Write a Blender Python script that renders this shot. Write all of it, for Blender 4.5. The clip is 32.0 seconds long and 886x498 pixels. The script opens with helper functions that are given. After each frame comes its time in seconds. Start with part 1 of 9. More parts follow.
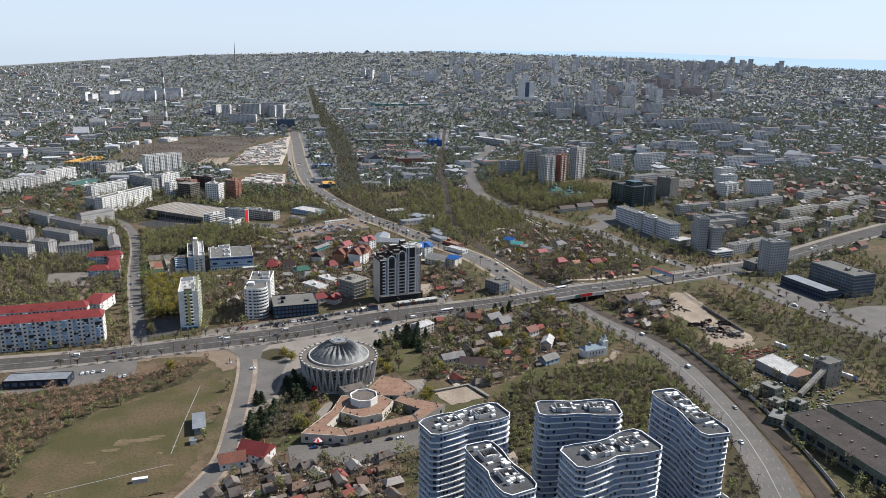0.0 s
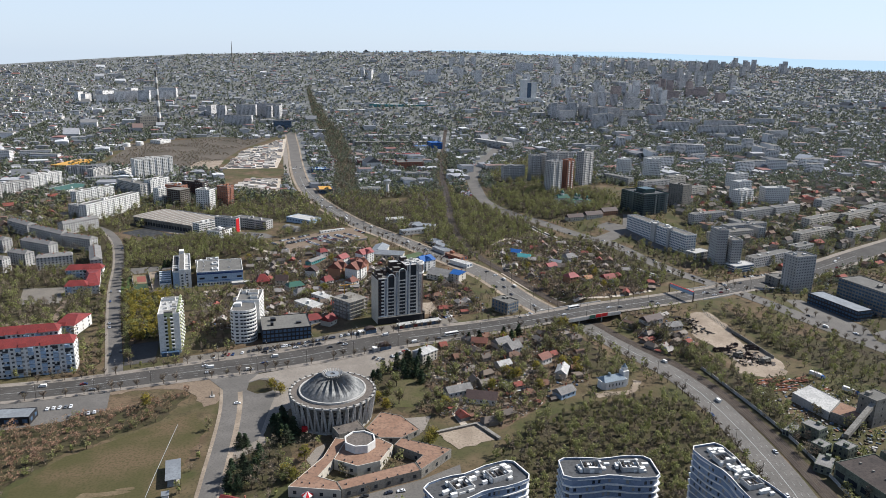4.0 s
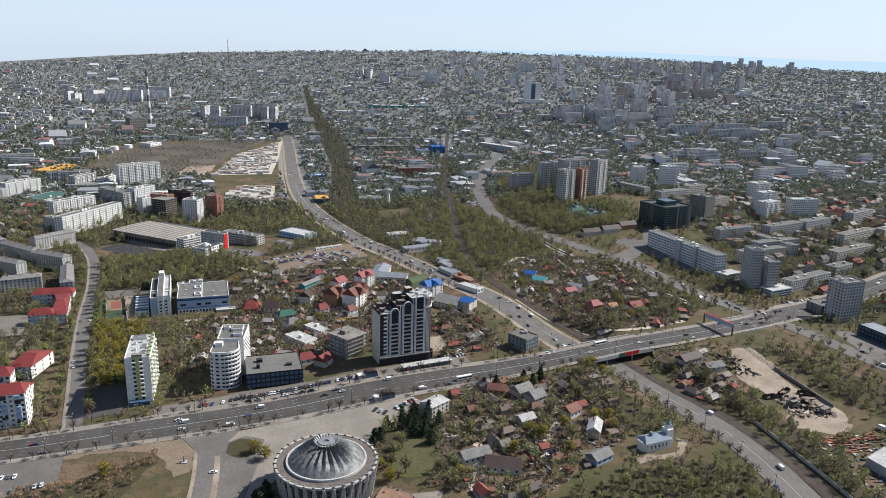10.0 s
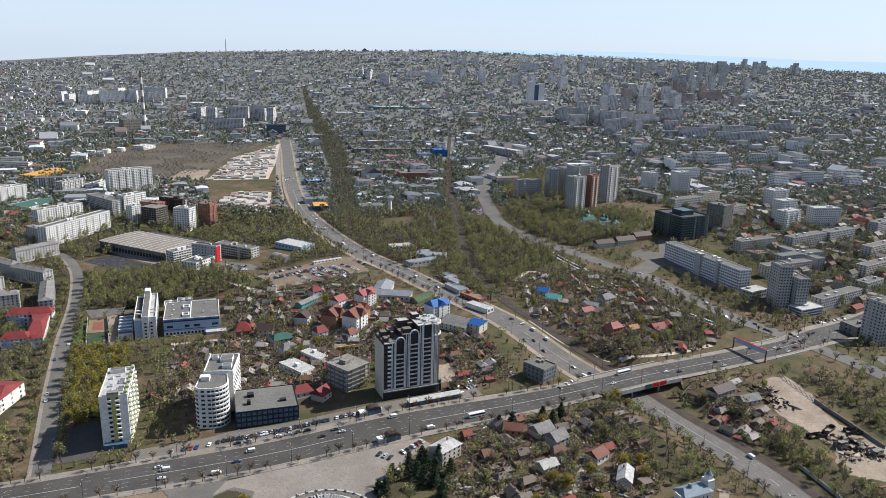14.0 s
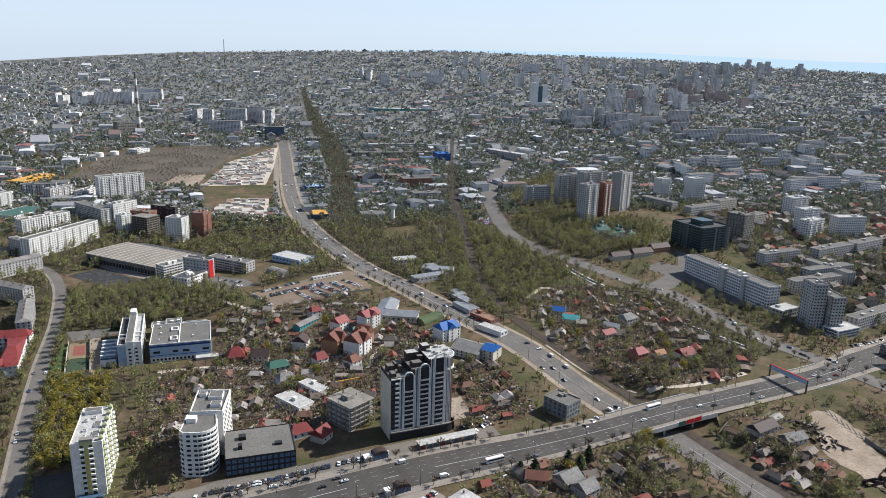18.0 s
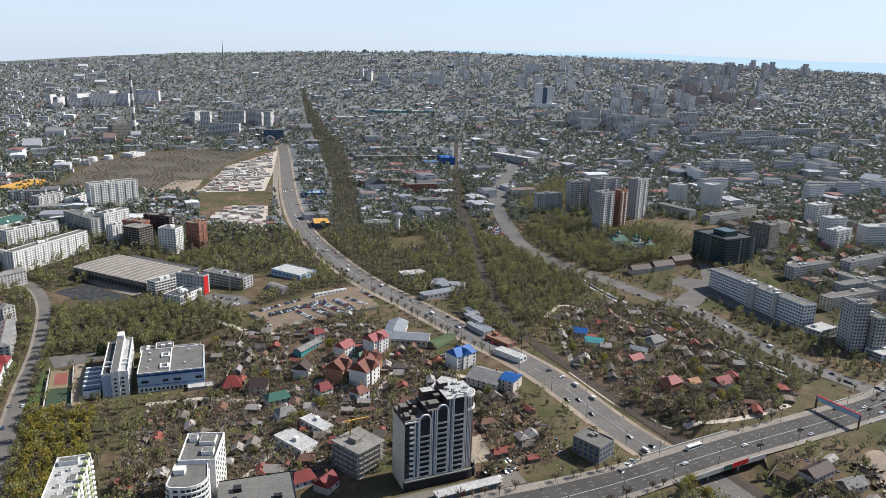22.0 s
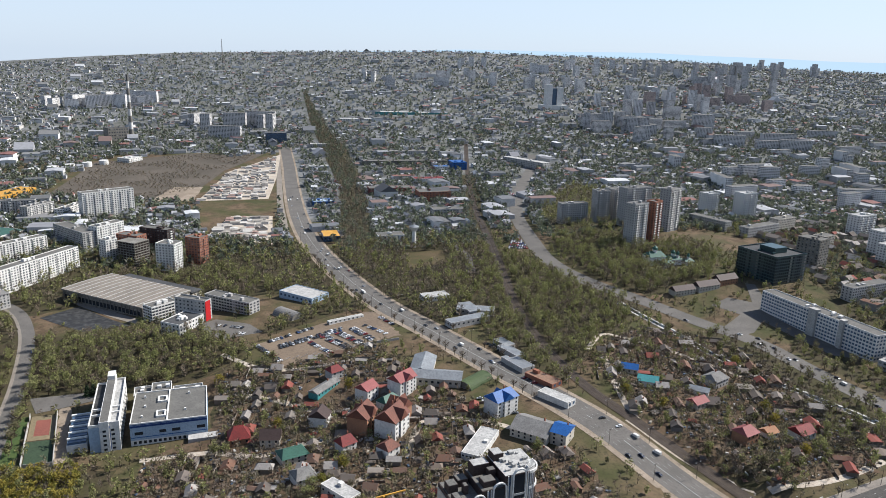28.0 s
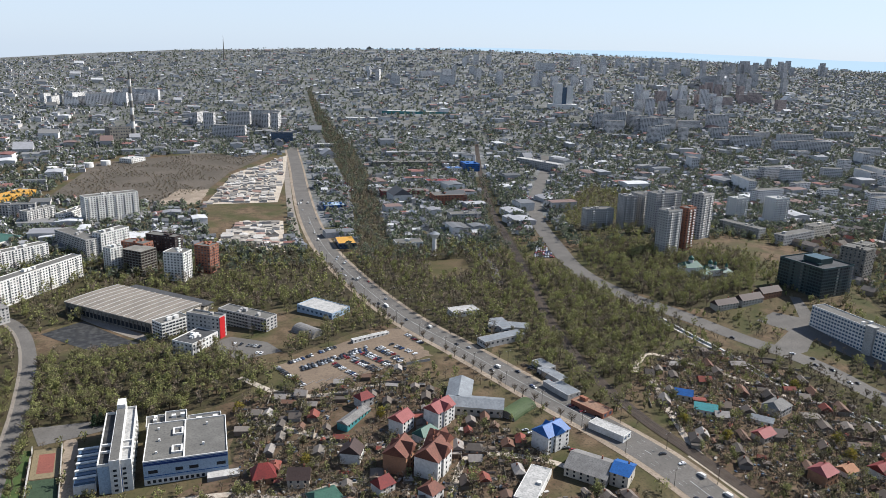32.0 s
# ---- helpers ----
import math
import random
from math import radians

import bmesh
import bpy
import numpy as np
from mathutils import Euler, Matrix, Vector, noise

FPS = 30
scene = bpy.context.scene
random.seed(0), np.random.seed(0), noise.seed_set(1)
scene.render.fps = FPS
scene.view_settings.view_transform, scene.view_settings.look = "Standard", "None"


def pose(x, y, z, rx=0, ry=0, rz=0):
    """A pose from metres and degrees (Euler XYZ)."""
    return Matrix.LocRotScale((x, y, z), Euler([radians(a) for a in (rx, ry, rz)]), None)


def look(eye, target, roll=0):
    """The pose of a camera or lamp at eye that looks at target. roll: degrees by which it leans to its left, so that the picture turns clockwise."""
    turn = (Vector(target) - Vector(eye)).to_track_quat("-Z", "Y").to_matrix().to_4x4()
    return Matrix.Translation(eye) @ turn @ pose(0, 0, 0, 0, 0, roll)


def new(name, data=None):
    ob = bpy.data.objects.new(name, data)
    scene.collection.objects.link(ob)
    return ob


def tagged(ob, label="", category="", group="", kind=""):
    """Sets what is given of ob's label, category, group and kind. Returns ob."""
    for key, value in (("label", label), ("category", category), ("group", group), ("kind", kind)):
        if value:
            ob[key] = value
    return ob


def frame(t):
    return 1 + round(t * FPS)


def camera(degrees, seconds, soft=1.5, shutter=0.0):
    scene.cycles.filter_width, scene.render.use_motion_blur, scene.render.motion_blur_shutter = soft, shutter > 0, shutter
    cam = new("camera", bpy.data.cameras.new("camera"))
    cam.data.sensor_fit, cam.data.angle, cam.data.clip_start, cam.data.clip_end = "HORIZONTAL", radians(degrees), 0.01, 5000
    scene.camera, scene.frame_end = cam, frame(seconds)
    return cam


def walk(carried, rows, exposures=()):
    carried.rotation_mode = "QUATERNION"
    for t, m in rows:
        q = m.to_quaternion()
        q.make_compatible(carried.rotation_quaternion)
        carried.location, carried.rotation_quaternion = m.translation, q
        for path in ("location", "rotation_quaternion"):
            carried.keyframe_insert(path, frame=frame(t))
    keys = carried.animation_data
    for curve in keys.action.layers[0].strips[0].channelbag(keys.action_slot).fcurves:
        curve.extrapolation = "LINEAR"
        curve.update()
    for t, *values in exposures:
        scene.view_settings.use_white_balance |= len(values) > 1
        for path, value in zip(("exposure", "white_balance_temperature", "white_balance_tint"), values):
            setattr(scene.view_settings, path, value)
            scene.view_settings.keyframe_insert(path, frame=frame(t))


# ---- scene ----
cam = camera(64.0, 32.0, soft=0.85)
PATH = [
    (0, (-9.28, 1.84, 215.13), (189.4, 947.9, -40.8), 1.20),
    (2, (-5.85, 28.33, 215.73), (193.7, 974.2, -40.3), 1.27),
    (4, (-3.04, 54.68, 216.60), (197.4, 1000.2, -39.8), 1.35),
    (6, (-0.67, 80.88, 217.64), (200.6, 1026.1, -39.3), 1.43),
    (8, (1.38, 106.96, 218.78), (203.5, 1051.9, -38.6), 1.51),
    (10, (3.19, 132.89, 219.95), (206.0, 1077.6, -37.9), 1.57),
    (12, (4.79, 158.69, 221.09), (208.3, 1103.1, -37.0), 1.62),
    (14, (6.15, 184.35, 222.14), (210.2, 1128.6, -36.1), 1.66),
    (16, (7.21, 209.89, 223.08), (211.8, 1154.1, -35.1), 1.67),
    (18, (7.83, 235.29, 223.88), (212.9, 1179.4, -34.2), 1.68),
    (20, (7.84, 260.57, 224.52), (213.4, 1204.6, -33.3), 1.67),
    (22, (7.02, 285.73, 224.99), (213.0, 1229.8, -32.6), 1.65),
    (24, (5.07, 310.76, 225.31), (211.5, 1254.7, -32.1), 1.64),
    (26, (1.69, 335.68, 225.49), (208.6, 1279.5, -32.0), 1.64),
    (28, (-3.52, 360.49, 225.56), (204.1, 1304.1, -32.4), 1.66),
    (30, (-10.98, 385.19, 225.55), (197.5, 1328.3, -33.4), 1.72),
    (32, (-21.17, 409.79, 225.52), (188.4, 1352.2, -35.2), 1.82),
]
walk(cam, [(t, look(eye, target, roll)) for t, eye, target, roll in PATH], [(0, 0.96, 5570, 9), (32, 0.96, 5570, 9)])


# ---------- light ----------
SUN_EL, SUN_AZ = radians(43), radians(80)
world = bpy.data.worlds.new("world")
scene.world = world
world.use_nodes = True
wt = world.node_tree
sky = wt.nodes.new("ShaderNodeTexSky")
sky.sky_type, sky.sun_disc = "NISHITA", False
sky.sun_elevation, sky.sun_rotation = SUN_EL, SUN_AZ
sky.altitude, sky.air_density, sky.dust_density, sky.ozone_density = 200, 1.0, 1.0, 2.5
wt.nodes["Background"].inputs["Strength"].default_value = 0.072
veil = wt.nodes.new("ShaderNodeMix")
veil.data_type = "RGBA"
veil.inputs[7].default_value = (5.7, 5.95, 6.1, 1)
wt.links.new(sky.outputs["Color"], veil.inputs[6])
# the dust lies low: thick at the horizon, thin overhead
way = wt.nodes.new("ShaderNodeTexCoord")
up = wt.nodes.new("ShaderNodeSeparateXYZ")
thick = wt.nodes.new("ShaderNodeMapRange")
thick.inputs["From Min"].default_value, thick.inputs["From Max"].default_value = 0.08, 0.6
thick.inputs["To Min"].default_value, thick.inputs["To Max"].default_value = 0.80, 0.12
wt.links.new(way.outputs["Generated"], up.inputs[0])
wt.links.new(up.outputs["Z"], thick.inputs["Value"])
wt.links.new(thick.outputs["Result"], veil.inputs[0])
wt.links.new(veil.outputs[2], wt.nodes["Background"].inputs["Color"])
sun = new("sun", bpy.data.lights.new("sun", "SUN"))
sun.data.energy, sun.data.angle, sun.data.color = 5.0, radians(0.6), (1.0, 0.88, 0.72)
SUN_DIR = Vector((math.sin(SUN_AZ) * math.cos(SUN_EL), math.cos(SUN_AZ) * math.cos(SUN_EL), math.sin(SUN_EL)))
sun.matrix_world = look((0, 0, 0), -SUN_DIR)


# ---------- materials ----------
def node_mat(name, rough=0.8, metal=0.0, spec=0.3):
    m = bpy.data.materials.new(name)
    m.use_nodes = True
    b = m.node_tree.nodes["Principled BSDF"]
    b.inputs["Roughness"].default_value = rough
    b.inputs["Metallic"].default_value = metal
    b.inputs["Specular IOR Level"].default_value = spec
    return m, m.node_tree, b


def mix_rgb(nt, fac, a, b, blend="MIX"):
    n = nt.nodes.new("ShaderNodeMix")
    n.data_type, n.blend_type = "RGBA", blend
    for key, v in ((0, fac), (6, a), (7, b)):
        if isinstance(v, bpy.types.NodeSocket):
            nt.links.new(v, n.inputs[key])
        elif key == 0:
            n.inputs[0].default_value = v
        else:
            n.inputs[key].default_value = (*v, 1)
    return n.outputs[2]


def noise_fac(nt, scale, lo=0.35, hi=0.65, detail=4.0, stretch=None):
    g = nt.nodes.new("ShaderNodeNewGeometry")
    src = g.outputs["Position"]
    if stretch:
        mp = nt.nodes.new("ShaderNodeMapping")
        mp.inputs["Scale"].default_value = stretch
        nt.links.new(src, mp.inputs["Vector"])
        src = mp.outputs["Vector"]
    n = nt.nodes.new("ShaderNodeTexNoise")
    n.inputs["Scale"].default_value, n.inputs["Detail"].default_value = scale, detail
    nt.links.new(src, n.inputs["Vector"])
    r = nt.nodes.new("ShaderNodeMapRange")
    r.inputs["From Min"].default_value, r.inputs["From Max"].default_value = lo, hi
    nt.links.new(n.outputs["Fac"], r.inputs["Value"])
    return r.outputs["Result"]


DULL = 0.70  # scales base colours down to balance the raised exposure


def plain(name, c1, c2=None, c3=None, s1=0.08, s2=1.2, rough=0.8, metal=0.0, spec=0.1, bump=0.0, stretch=None):
    """Two colours mixed by large patches, a third by fine grain."""
    m, nt, b = node_mat(name, rough, metal, spec)
    c2 = c2 or tuple(v * 0.8 for v in c1)
    c3 = c3 or tuple(v * 0.62 for v in c1)
    c1, c2, c3 = (tuple(v * DULL for v in c) for c in (c1, c2, c3))
    col = mix_rgb(nt, noise_fac(nt, s1, 0.38, 0.62, 5.0, stretch), c1, c2)
    grain = noise_fac(nt, s2, 0.45, 0.75)
    col = mix_rgb(nt, grain, col, c3)
    nt.links.new(col, b.inputs["Base Color"])
    if bump:
        bn = nt.nodes.new("ShaderNodeBump")
        bn.inputs["Strength"].default_value = bump
        nt.links.new(grain, bn.inputs["Height"])
        nt.links.new(bn.outputs["Normal"], b.inputs["Normal"])
    return m


def ramp_mat(name, colours, per="island", rough=0.85, grain=0.25, s2=0.8, spec=0.1):
    """A palette spread over joined pieces (islands) or over objects, with grime."""
    m, nt, b = node_mat(name, rough, 0.0, spec)
    if per == "island":
        src = nt.nodes.new("ShaderNodeNewGeometry").outputs["Random Per Island"]
    else:
        src = nt.nodes.new("ShaderNodeObjectInfo").outputs["Random"]
    r = nt.nodes.new("ShaderNodeValToRGB")
    r.color_ramp.interpolation = "CONSTANT"
    el = r.color_ramp.elements
    while len(el) < len(colours):
        el.new(0.5)
    for i, c in enumerate(colours):
        el[i].position = i / len(colours)
        el[i].color = (*(v * DULL for v in c), 1)
    nt.links.new(src, r.inputs["Fac"])
    col = mix_rgb(nt, noise_fac(nt, s2, 0.4, 0.8), r.outputs["Color"], (0.10, 0.09, 0.08))
    col = mix_rgb(nt, grain, r.outputs["Color"], col)
    nt.links.new(col, b.inputs["Base Color"])
    return m


def glass_mat(name, c=(0.018, 0.022, 0.028), rough=0.15):
    m, nt, b = node_mat(name, rough, 0.0, 0.35)
    col = mix_rgb(nt, noise_fac(nt, 0.5, 0.3, 0.7), c, tuple(min(1, v * 2.0 + 0.005) for v in c))
    nt.links.new(col, b.inputs["Base Color"])
    return m


def ground_mat():
    m, nt, b = node_mat("ground_grass_earth", 0.95, 0.0, 0.1)
    grass = mix_rgb(nt, noise_fac(nt, 0.05, 0.4, 0.6), (0.046, 0.047, 0.019), (0.068, 0.058, 0.029))
    earth = mix_rgb(nt, noise_fac(nt, 0.11, 0.4, 0.6), (0.072, 0.05, 0.031), (0.112, 0.079, 0.05))
    col = mix_rgb(nt, noise_fac(nt, 0.022, 0.42, 0.62, 8.0), grass, earth)
    col = mix_rgb(nt, noise_fac(nt, 0.6, 0.5, 0.8), col, (0.03, 0.03, 0.016))
    nt.links.new(col, b.inputs["Base Color"])
    return m


def town_ground_mat():
    m, nt, b = node_mat("hazy_town_ground", 0.95, 0.0, 0.1)
    # grey yards and paving, brightened further to put distance haze into the colour
    yards = mix_rgb(nt, noise_fac(nt, 0.03, 0.4, 0.6), (0.075, 0.078, 0.066), (0.12, 0.115, 0.105))
    paved = mix_rgb(nt, noise_fac(nt, 0.06, 0.4, 0.6), (0.13, 0.132, 0.135), (0.18, 0.18, 0.18))
    col = mix_rgb(nt, noise_fac(nt, 0.012, 0.44, 0.62, 8.0), yards, paved)
    col = mix_rgb(nt, noise_fac(nt, 0.25, 0.5, 0.75), col, (0.03, 0.036, 0.024))
    nt.links.new(col, b.inputs["Base Color"])
    return m


M = {}
M["ground"] = ground_mat()
M["townground"] = town_ground_mat()
M["field"] = plain("field_grass", (0.078, 0.07, 0.03), (0.125, 0.09, 0.052), (0.055, 0.056, 0.022), 0.04, 0.7, 0.95)
M["asphalt"] = plain("asphalt", (0.070, 0.064, 0.058), (0.094, 0.087, 0.079), (0.056, 0.052, 0.048), 0.05, 0.9, 0.85)
M["asphalt2"] = plain("worn_asphalt", (0.135, 0.125, 0.112), (0.17, 0.156, 0.14), (0.105, 0.098, 0.09), 0.06, 0.9, 0.9)
M["paving"] = plain("paving", (0.235, 0.205, 0.172), (0.285, 0.25, 0.21), (0.175, 0.155, 0.135), 0.07, 1.0, 0.9)
M["dirt"] = plain("sandy_earth", (0.36, 0.295, 0.225), (0.25, 0.20, 0.15), (0.18, 0.145, 0.11), 0.05, 0.7, 0.95)
M["yardearth"] = plain("trodden_earth", (0.235, 0.18, 0.128), (0.19, 0.145, 0.105), (0.14, 0.108, 0.08), 0.06, 0.7, 0.95)
M["paint"] = plain("road_paint", (0.42, 0.42, 0.40), (0.30, 0.30, 0.285), rough=0.7)
M["ballast"] = plain("ballast", (0.072, 0.056, 0.045), (0.098, 0.078, 0.06), (0.046, 0.038, 0.032), 0.2, 2.0, 0.95)
M["steel"] = plain("dark_steel", (0.10, 0.085, 0.075), rough=0.5, metal=0.6)
M["concrete"] = plain("concrete", (0.52, 0.50, 0.465), (0.42, 0.405, 0.375), (0.30, 0.29, 0.27), 0.15, 1.0, 0.85)
M["oldconc"] = plain("weathered_concrete", (0.28, 0.262, 0.23), (0.21, 0.195, 0.17), (0.13, 0.12, 0.105), 0.12, 0.8, 0.9)
M["white"] = plain("white_render", (0.82, 0.80, 0.755), (0.70, 0.68, 0.64), (0.54, 0.525, 0.49), 0.1, 0.6, 0.8)
M["cream"] = plain("cream_render", (0.60, 0.55, 0.46), (0.54, 0.49, 0.41), (0.46, 0.42, 0.36), 0.1, 0.6, 0.8)
M["panelgrey"] = plain("panel_concrete", (0.52, 0.505, 0.475), (0.43, 0.415, 0.395), (0.33, 0.315, 0.30), 0.12, 0.8, 0.85)
M["roofgrey"] = plain("bitumen_roof", (0.145, 0.138, 0.125), (0.18, 0.172, 0.155), (0.10, 0.096, 0.09), 0.1, 0.8, 0.9)
M["roofdark"] = plain("dark_membrane", (0.075, 0.075, 0.078), (0.10, 0.10, 0.10), (0.05, 0.05, 0.05), 0.1, 0.8, 0.85)
M["roofwhite"] = plain("white_membrane", (0.50, 0.485, 0.455), (0.38, 0.37, 0.35), (0.27, 0.265, 0.255), 0.2, 0.8, 0.8)
M["roofbrown"] = plain("brown_felt", (0.24, 0.145, 0.098), (0.285, 0.18, 0.125), (0.15, 0.10, 0.075), 0.1, 0.7, 0.9)
def pane_mat():
    m, nt, b = node_mat("window_glass", 0.15, 0.0, 0.35)
    r = nt.nodes.new("ShaderNodeValToRGB")
    r.color_ramp.interpolation = "CONSTANT"
    # one random tone a pane; the paler ones are curtains and painted reflections
    tones = ((0.018, 0.022, 0.028), (0.05, 0.055, 0.06), (0.025, 0.03, 0.036), (0.13, 0.13, 0.125), (0.02, 0.024, 0.03), (0.075, 0.08, 0.085), (0.035, 0.04, 0.05), (0.22, 0.215, 0.20))
    while len(r.color_ramp.elements) < len(tones):
        r.color_ramp.elements.new(0.5)
    for i, c in enumerate(tones):
        r.color_ramp.elements[i].position, r.color_ramp.elements[i].color = i / len(tones), (*c, 1)
    nt.links.new(nt.nodes.new("ShaderNodeNewGeometry").outputs["Random Per Island"], r.inputs["Fac"])
    col = mix_rgb(nt, noise_fac(nt, 0.5, 0.3, 0.7), r.outputs["Color"], (0.02, 0.024, 0.03))
    nt.links.new(mix_rgb(nt, 0.35, r.outputs["Color"], col), b.inputs["Base Color"])
    return m


M["glass"] = pane_mat()
M["glassblue"] = glass_mat("blue_glass", (0.03, 0.05, 0.08))
M["brick"] = plain("red_brick", (0.34, 0.15, 0.095), (0.29, 0.125, 0.08), (0.2, 0.1, 0.07), 0.15, 1.5, 0.9)
M["red"] = plain("red_panel", (0.55, 0.03, 0.035), (0.48, 0.03, 0.03), rough=0.5)
M["redtile"] = plain("red_metal_tile", (0.22, 0.044, 0.04), (0.175, 0.038, 0.036), (0.12, 0.034, 0.032), 0.15, 1.2, 0.6)
M["browntile"] = plain("brown_tile", (0.20, 0.085, 0.06), (0.155, 0.07, 0.05), (0.11, 0.055, 0.045), 0.15, 1.2, 0.65)
M["bluetile"] = plain("blue_metal_tile", (0.04, 0.13, 0.38), (0.035, 0.11, 0.32), (0.03, 0.08, 0.22), 0.2, 1.2, 0.45)
M["greentile"] = plain("green_metal", (0.06, 0.135, 0.10), (0.05, 0.11, 0.085), rough=0.45)
M["yellow"] = plain("yellow_metal", (0.62, 0.34, 0.06), (0.56, 0.30, 0.05), rough=0.5)
M["slate"] = plain("asbestos_sheet", (0.25, 0.24, 0.225), (0.19, 0.18, 0.17), (0.13, 0.125, 0.12), 0.2, 1.2, 0.9)
M["metalroof"] = plain("ribbed_metal", (0.27, 0.235, 0.195), (0.22, 0.192, 0.16), (0.165, 0.145, 0.122), 0.06, 0.6, 0.8, 0.0)
M["zinc"] = plain("zinc_sheet", (0.30, 0.315, 0.325), (0.235, 0.245, 0.255), (0.18, 0.188, 0.195), 0.12, 0.7, 0.5, 0.25)
M["bluewall"] = plain("pale_blue_panel", (0.40, 0.50, 0.62), (0.36, 0.46, 0.58), rough=0.6)
M["navy"] = plain("navy_band", (0.035, 0.07, 0.22), rough=0.6)
M["waveblue"] = plain("blue_grey_cladding", (0.235, 0.29, 0.39), (0.205, 0.255, 0.35), (0.165, 0.205, 0.285), 0.2, 0.8, 0.55)
M["tealdark"] = plain("green_black_glass", (0.022, 0.05, 0.052), (0.03, 0.065, 0.066), (0.015, 0.032, 0.036), 0.2, 0.6, 0.3, 0.0, 0.5)
M["marketroof"] = ramp_mat("market_roofs", [(0.50, 0.455, 0.40), (0.36, 0.325, 0.28), (0.27, 0.245, 0.215), (0.60, 0.565, 0.515), (0.42, 0.385, 0.335), (0.21, 0.19, 0.17), (0.33, 0.22, 0.18)], grain=0.5)
M["apron"] = plain("dusty_paving", (0.20, 0.178, 0.15), (0.165, 0.147, 0.125), (0.13, 0.117, 0.10), 0.08, 0.9, 0.9)
M["wornturf"] = plain("worn_turf", (0.19, 0.145, 0.09), (0.13, 0.10, 0.056), (0.10, 0.08, 0.045), 0.15, 0.7, 0.95)
M["scrubland"] = plain("dry_scrubland", (0.105, 0.09, 0.072), (0.14, 0.118, 0.095), (0.07, 0.06, 0.045), 0.02, 0.3, 0.95)
M["lawn"] = plain("mown_lawn", (0.082, 0.084, 0.032), (0.11, 0.092, 0.05), (0.055, 0.056, 0.024), 0.08, 0.9, 0.95)
M["black"] = plain("black_cladding", (0.035, 0.035, 0.038), rough=0.4)
M["darkbrown"] = plain("dark_brown_cladding", (0.06, 0.045, 0.04), (0.075, 0.055, 0.05), rough=0.6)
M["trunk"] = plain("bark", (0.13, 0.10, 0.075), (0.09, 0.07, 0.055), s1=0.8, s2=6, rough=0.95)
M["pitchgreen"] = plain("artificial_turf", (0.05, 0.075, 0.045), (0.058, 0.084, 0.05), rough=0.9)
M["pitchred"] = plain("red_court", (0.27, 0.10, 0.075), (0.23, 0.09, 0.07), rough=0.85)
M["pitchtan"] = plain("tan_court", (0.25, 0.20, 0.12), (0.22, 0.18, 0.11), rough=0.85)
M["rubber"] = plain("rubber", (0.02, 0.02, 0.02), rough=0.9)


def leaf_mat(name, c1, c2, c3, thin=0.0):
    m, nt, b = node_mat(name, 0.9, 0.0, 0.1)
    isl = nt.nodes.new("ShaderNodeNewGeometry").outputs["Random Per Island"]
    col = mix_rgb(nt, isl, c1, c2)
    col = mix_rgb(nt, noise_fac(nt, 0.13, 0.45, 0.58, 2.0), col, c3)
    nt.links.new(col, b.inputs["Base Color"])
    if thin:
        tr = nt.nodes.new("ShaderNodeBsdfTranslucent")
        nt.links.new(col, tr.inputs["Color"])
        mx = nt.nodes.new("ShaderNodeMixShader")
        mx.inputs[0].default_value = thin
        nt.links.new(b.outputs[0], mx.inputs[1])
        nt.links.new(tr.outputs[0], mx.inputs[2])
        nt.links.new(mx.outputs[0], nt.nodes["Material Output"].inputs["Surface"])
    return m


M["leafgreen"] = leaf_mat("spring_leaves", (0.152, 0.16, 0.058), (0.238, 0.238, 0.095), (0.128, 0.112, 0.064), 0.32)
M["leafyellow"] = leaf_mat("yellow_green_leaves", (0.21, 0.175, 0.03), (0.27, 0.215, 0.05), (0.16, 0.15, 0.035), 0.42)
M["litter"] = plain("leaf_litter", (0.07, 0.056, 0.034), (0.066, 0.062, 0.028), (0.04, 0.034, 0.02), 0.12, 0.9, 0.95)
M["twigs"] = leaf_mat("bare_twigs", (0.132, 0.102, 0.074), (0.185, 0.148, 0.112), (0.112, 0.1, 0.064))
M["scrub"] = leaf_mat("dry_scrub_stems", (0.20, 0.122, 0.082), (0.27, 0.175, 0.12), (0.17, 0.125, 0.075))
M["conifer"] = leaf_mat("conifer_needles", (0.02, 0.035, 0.018), (0.035, 0.05, 0.025), (0.025, 0.03, 0.018))
HOUSE_ROOFS = [(0.20, 0.175, 0.15), (0.145, 0.12, 0.10), (0.24, 0.205, 0.175), (0.17, 0.092, 0.062), (0.125, 0.105, 0.09), (0.29, 0.26, 0.235),
               (0.235, 0.07, 0.052), (0.17, 0.14, 0.12), (0.36, 0.33, 0.30), (0.19, 0.15, 0.118), (0.105, 0.09, 0.078), (0.16, 0.10, 0.072)]
HOUSE_WALLS = [(0.38, 0.34, 0.28), (0.30, 0.26, 0.21), (0.46, 0.43, 0.38), (0.22, 0.19, 0.16), (0.33, 0.30, 0.27), (0.25, 0.18, 0.14)]
M["roofs"] = ramp_mat("house_roofs", HOUSE_ROOFS, grain=0.5)
M["walls"] = ramp_mat("house_walls", HOUSE_WALLS, grain=0.4)
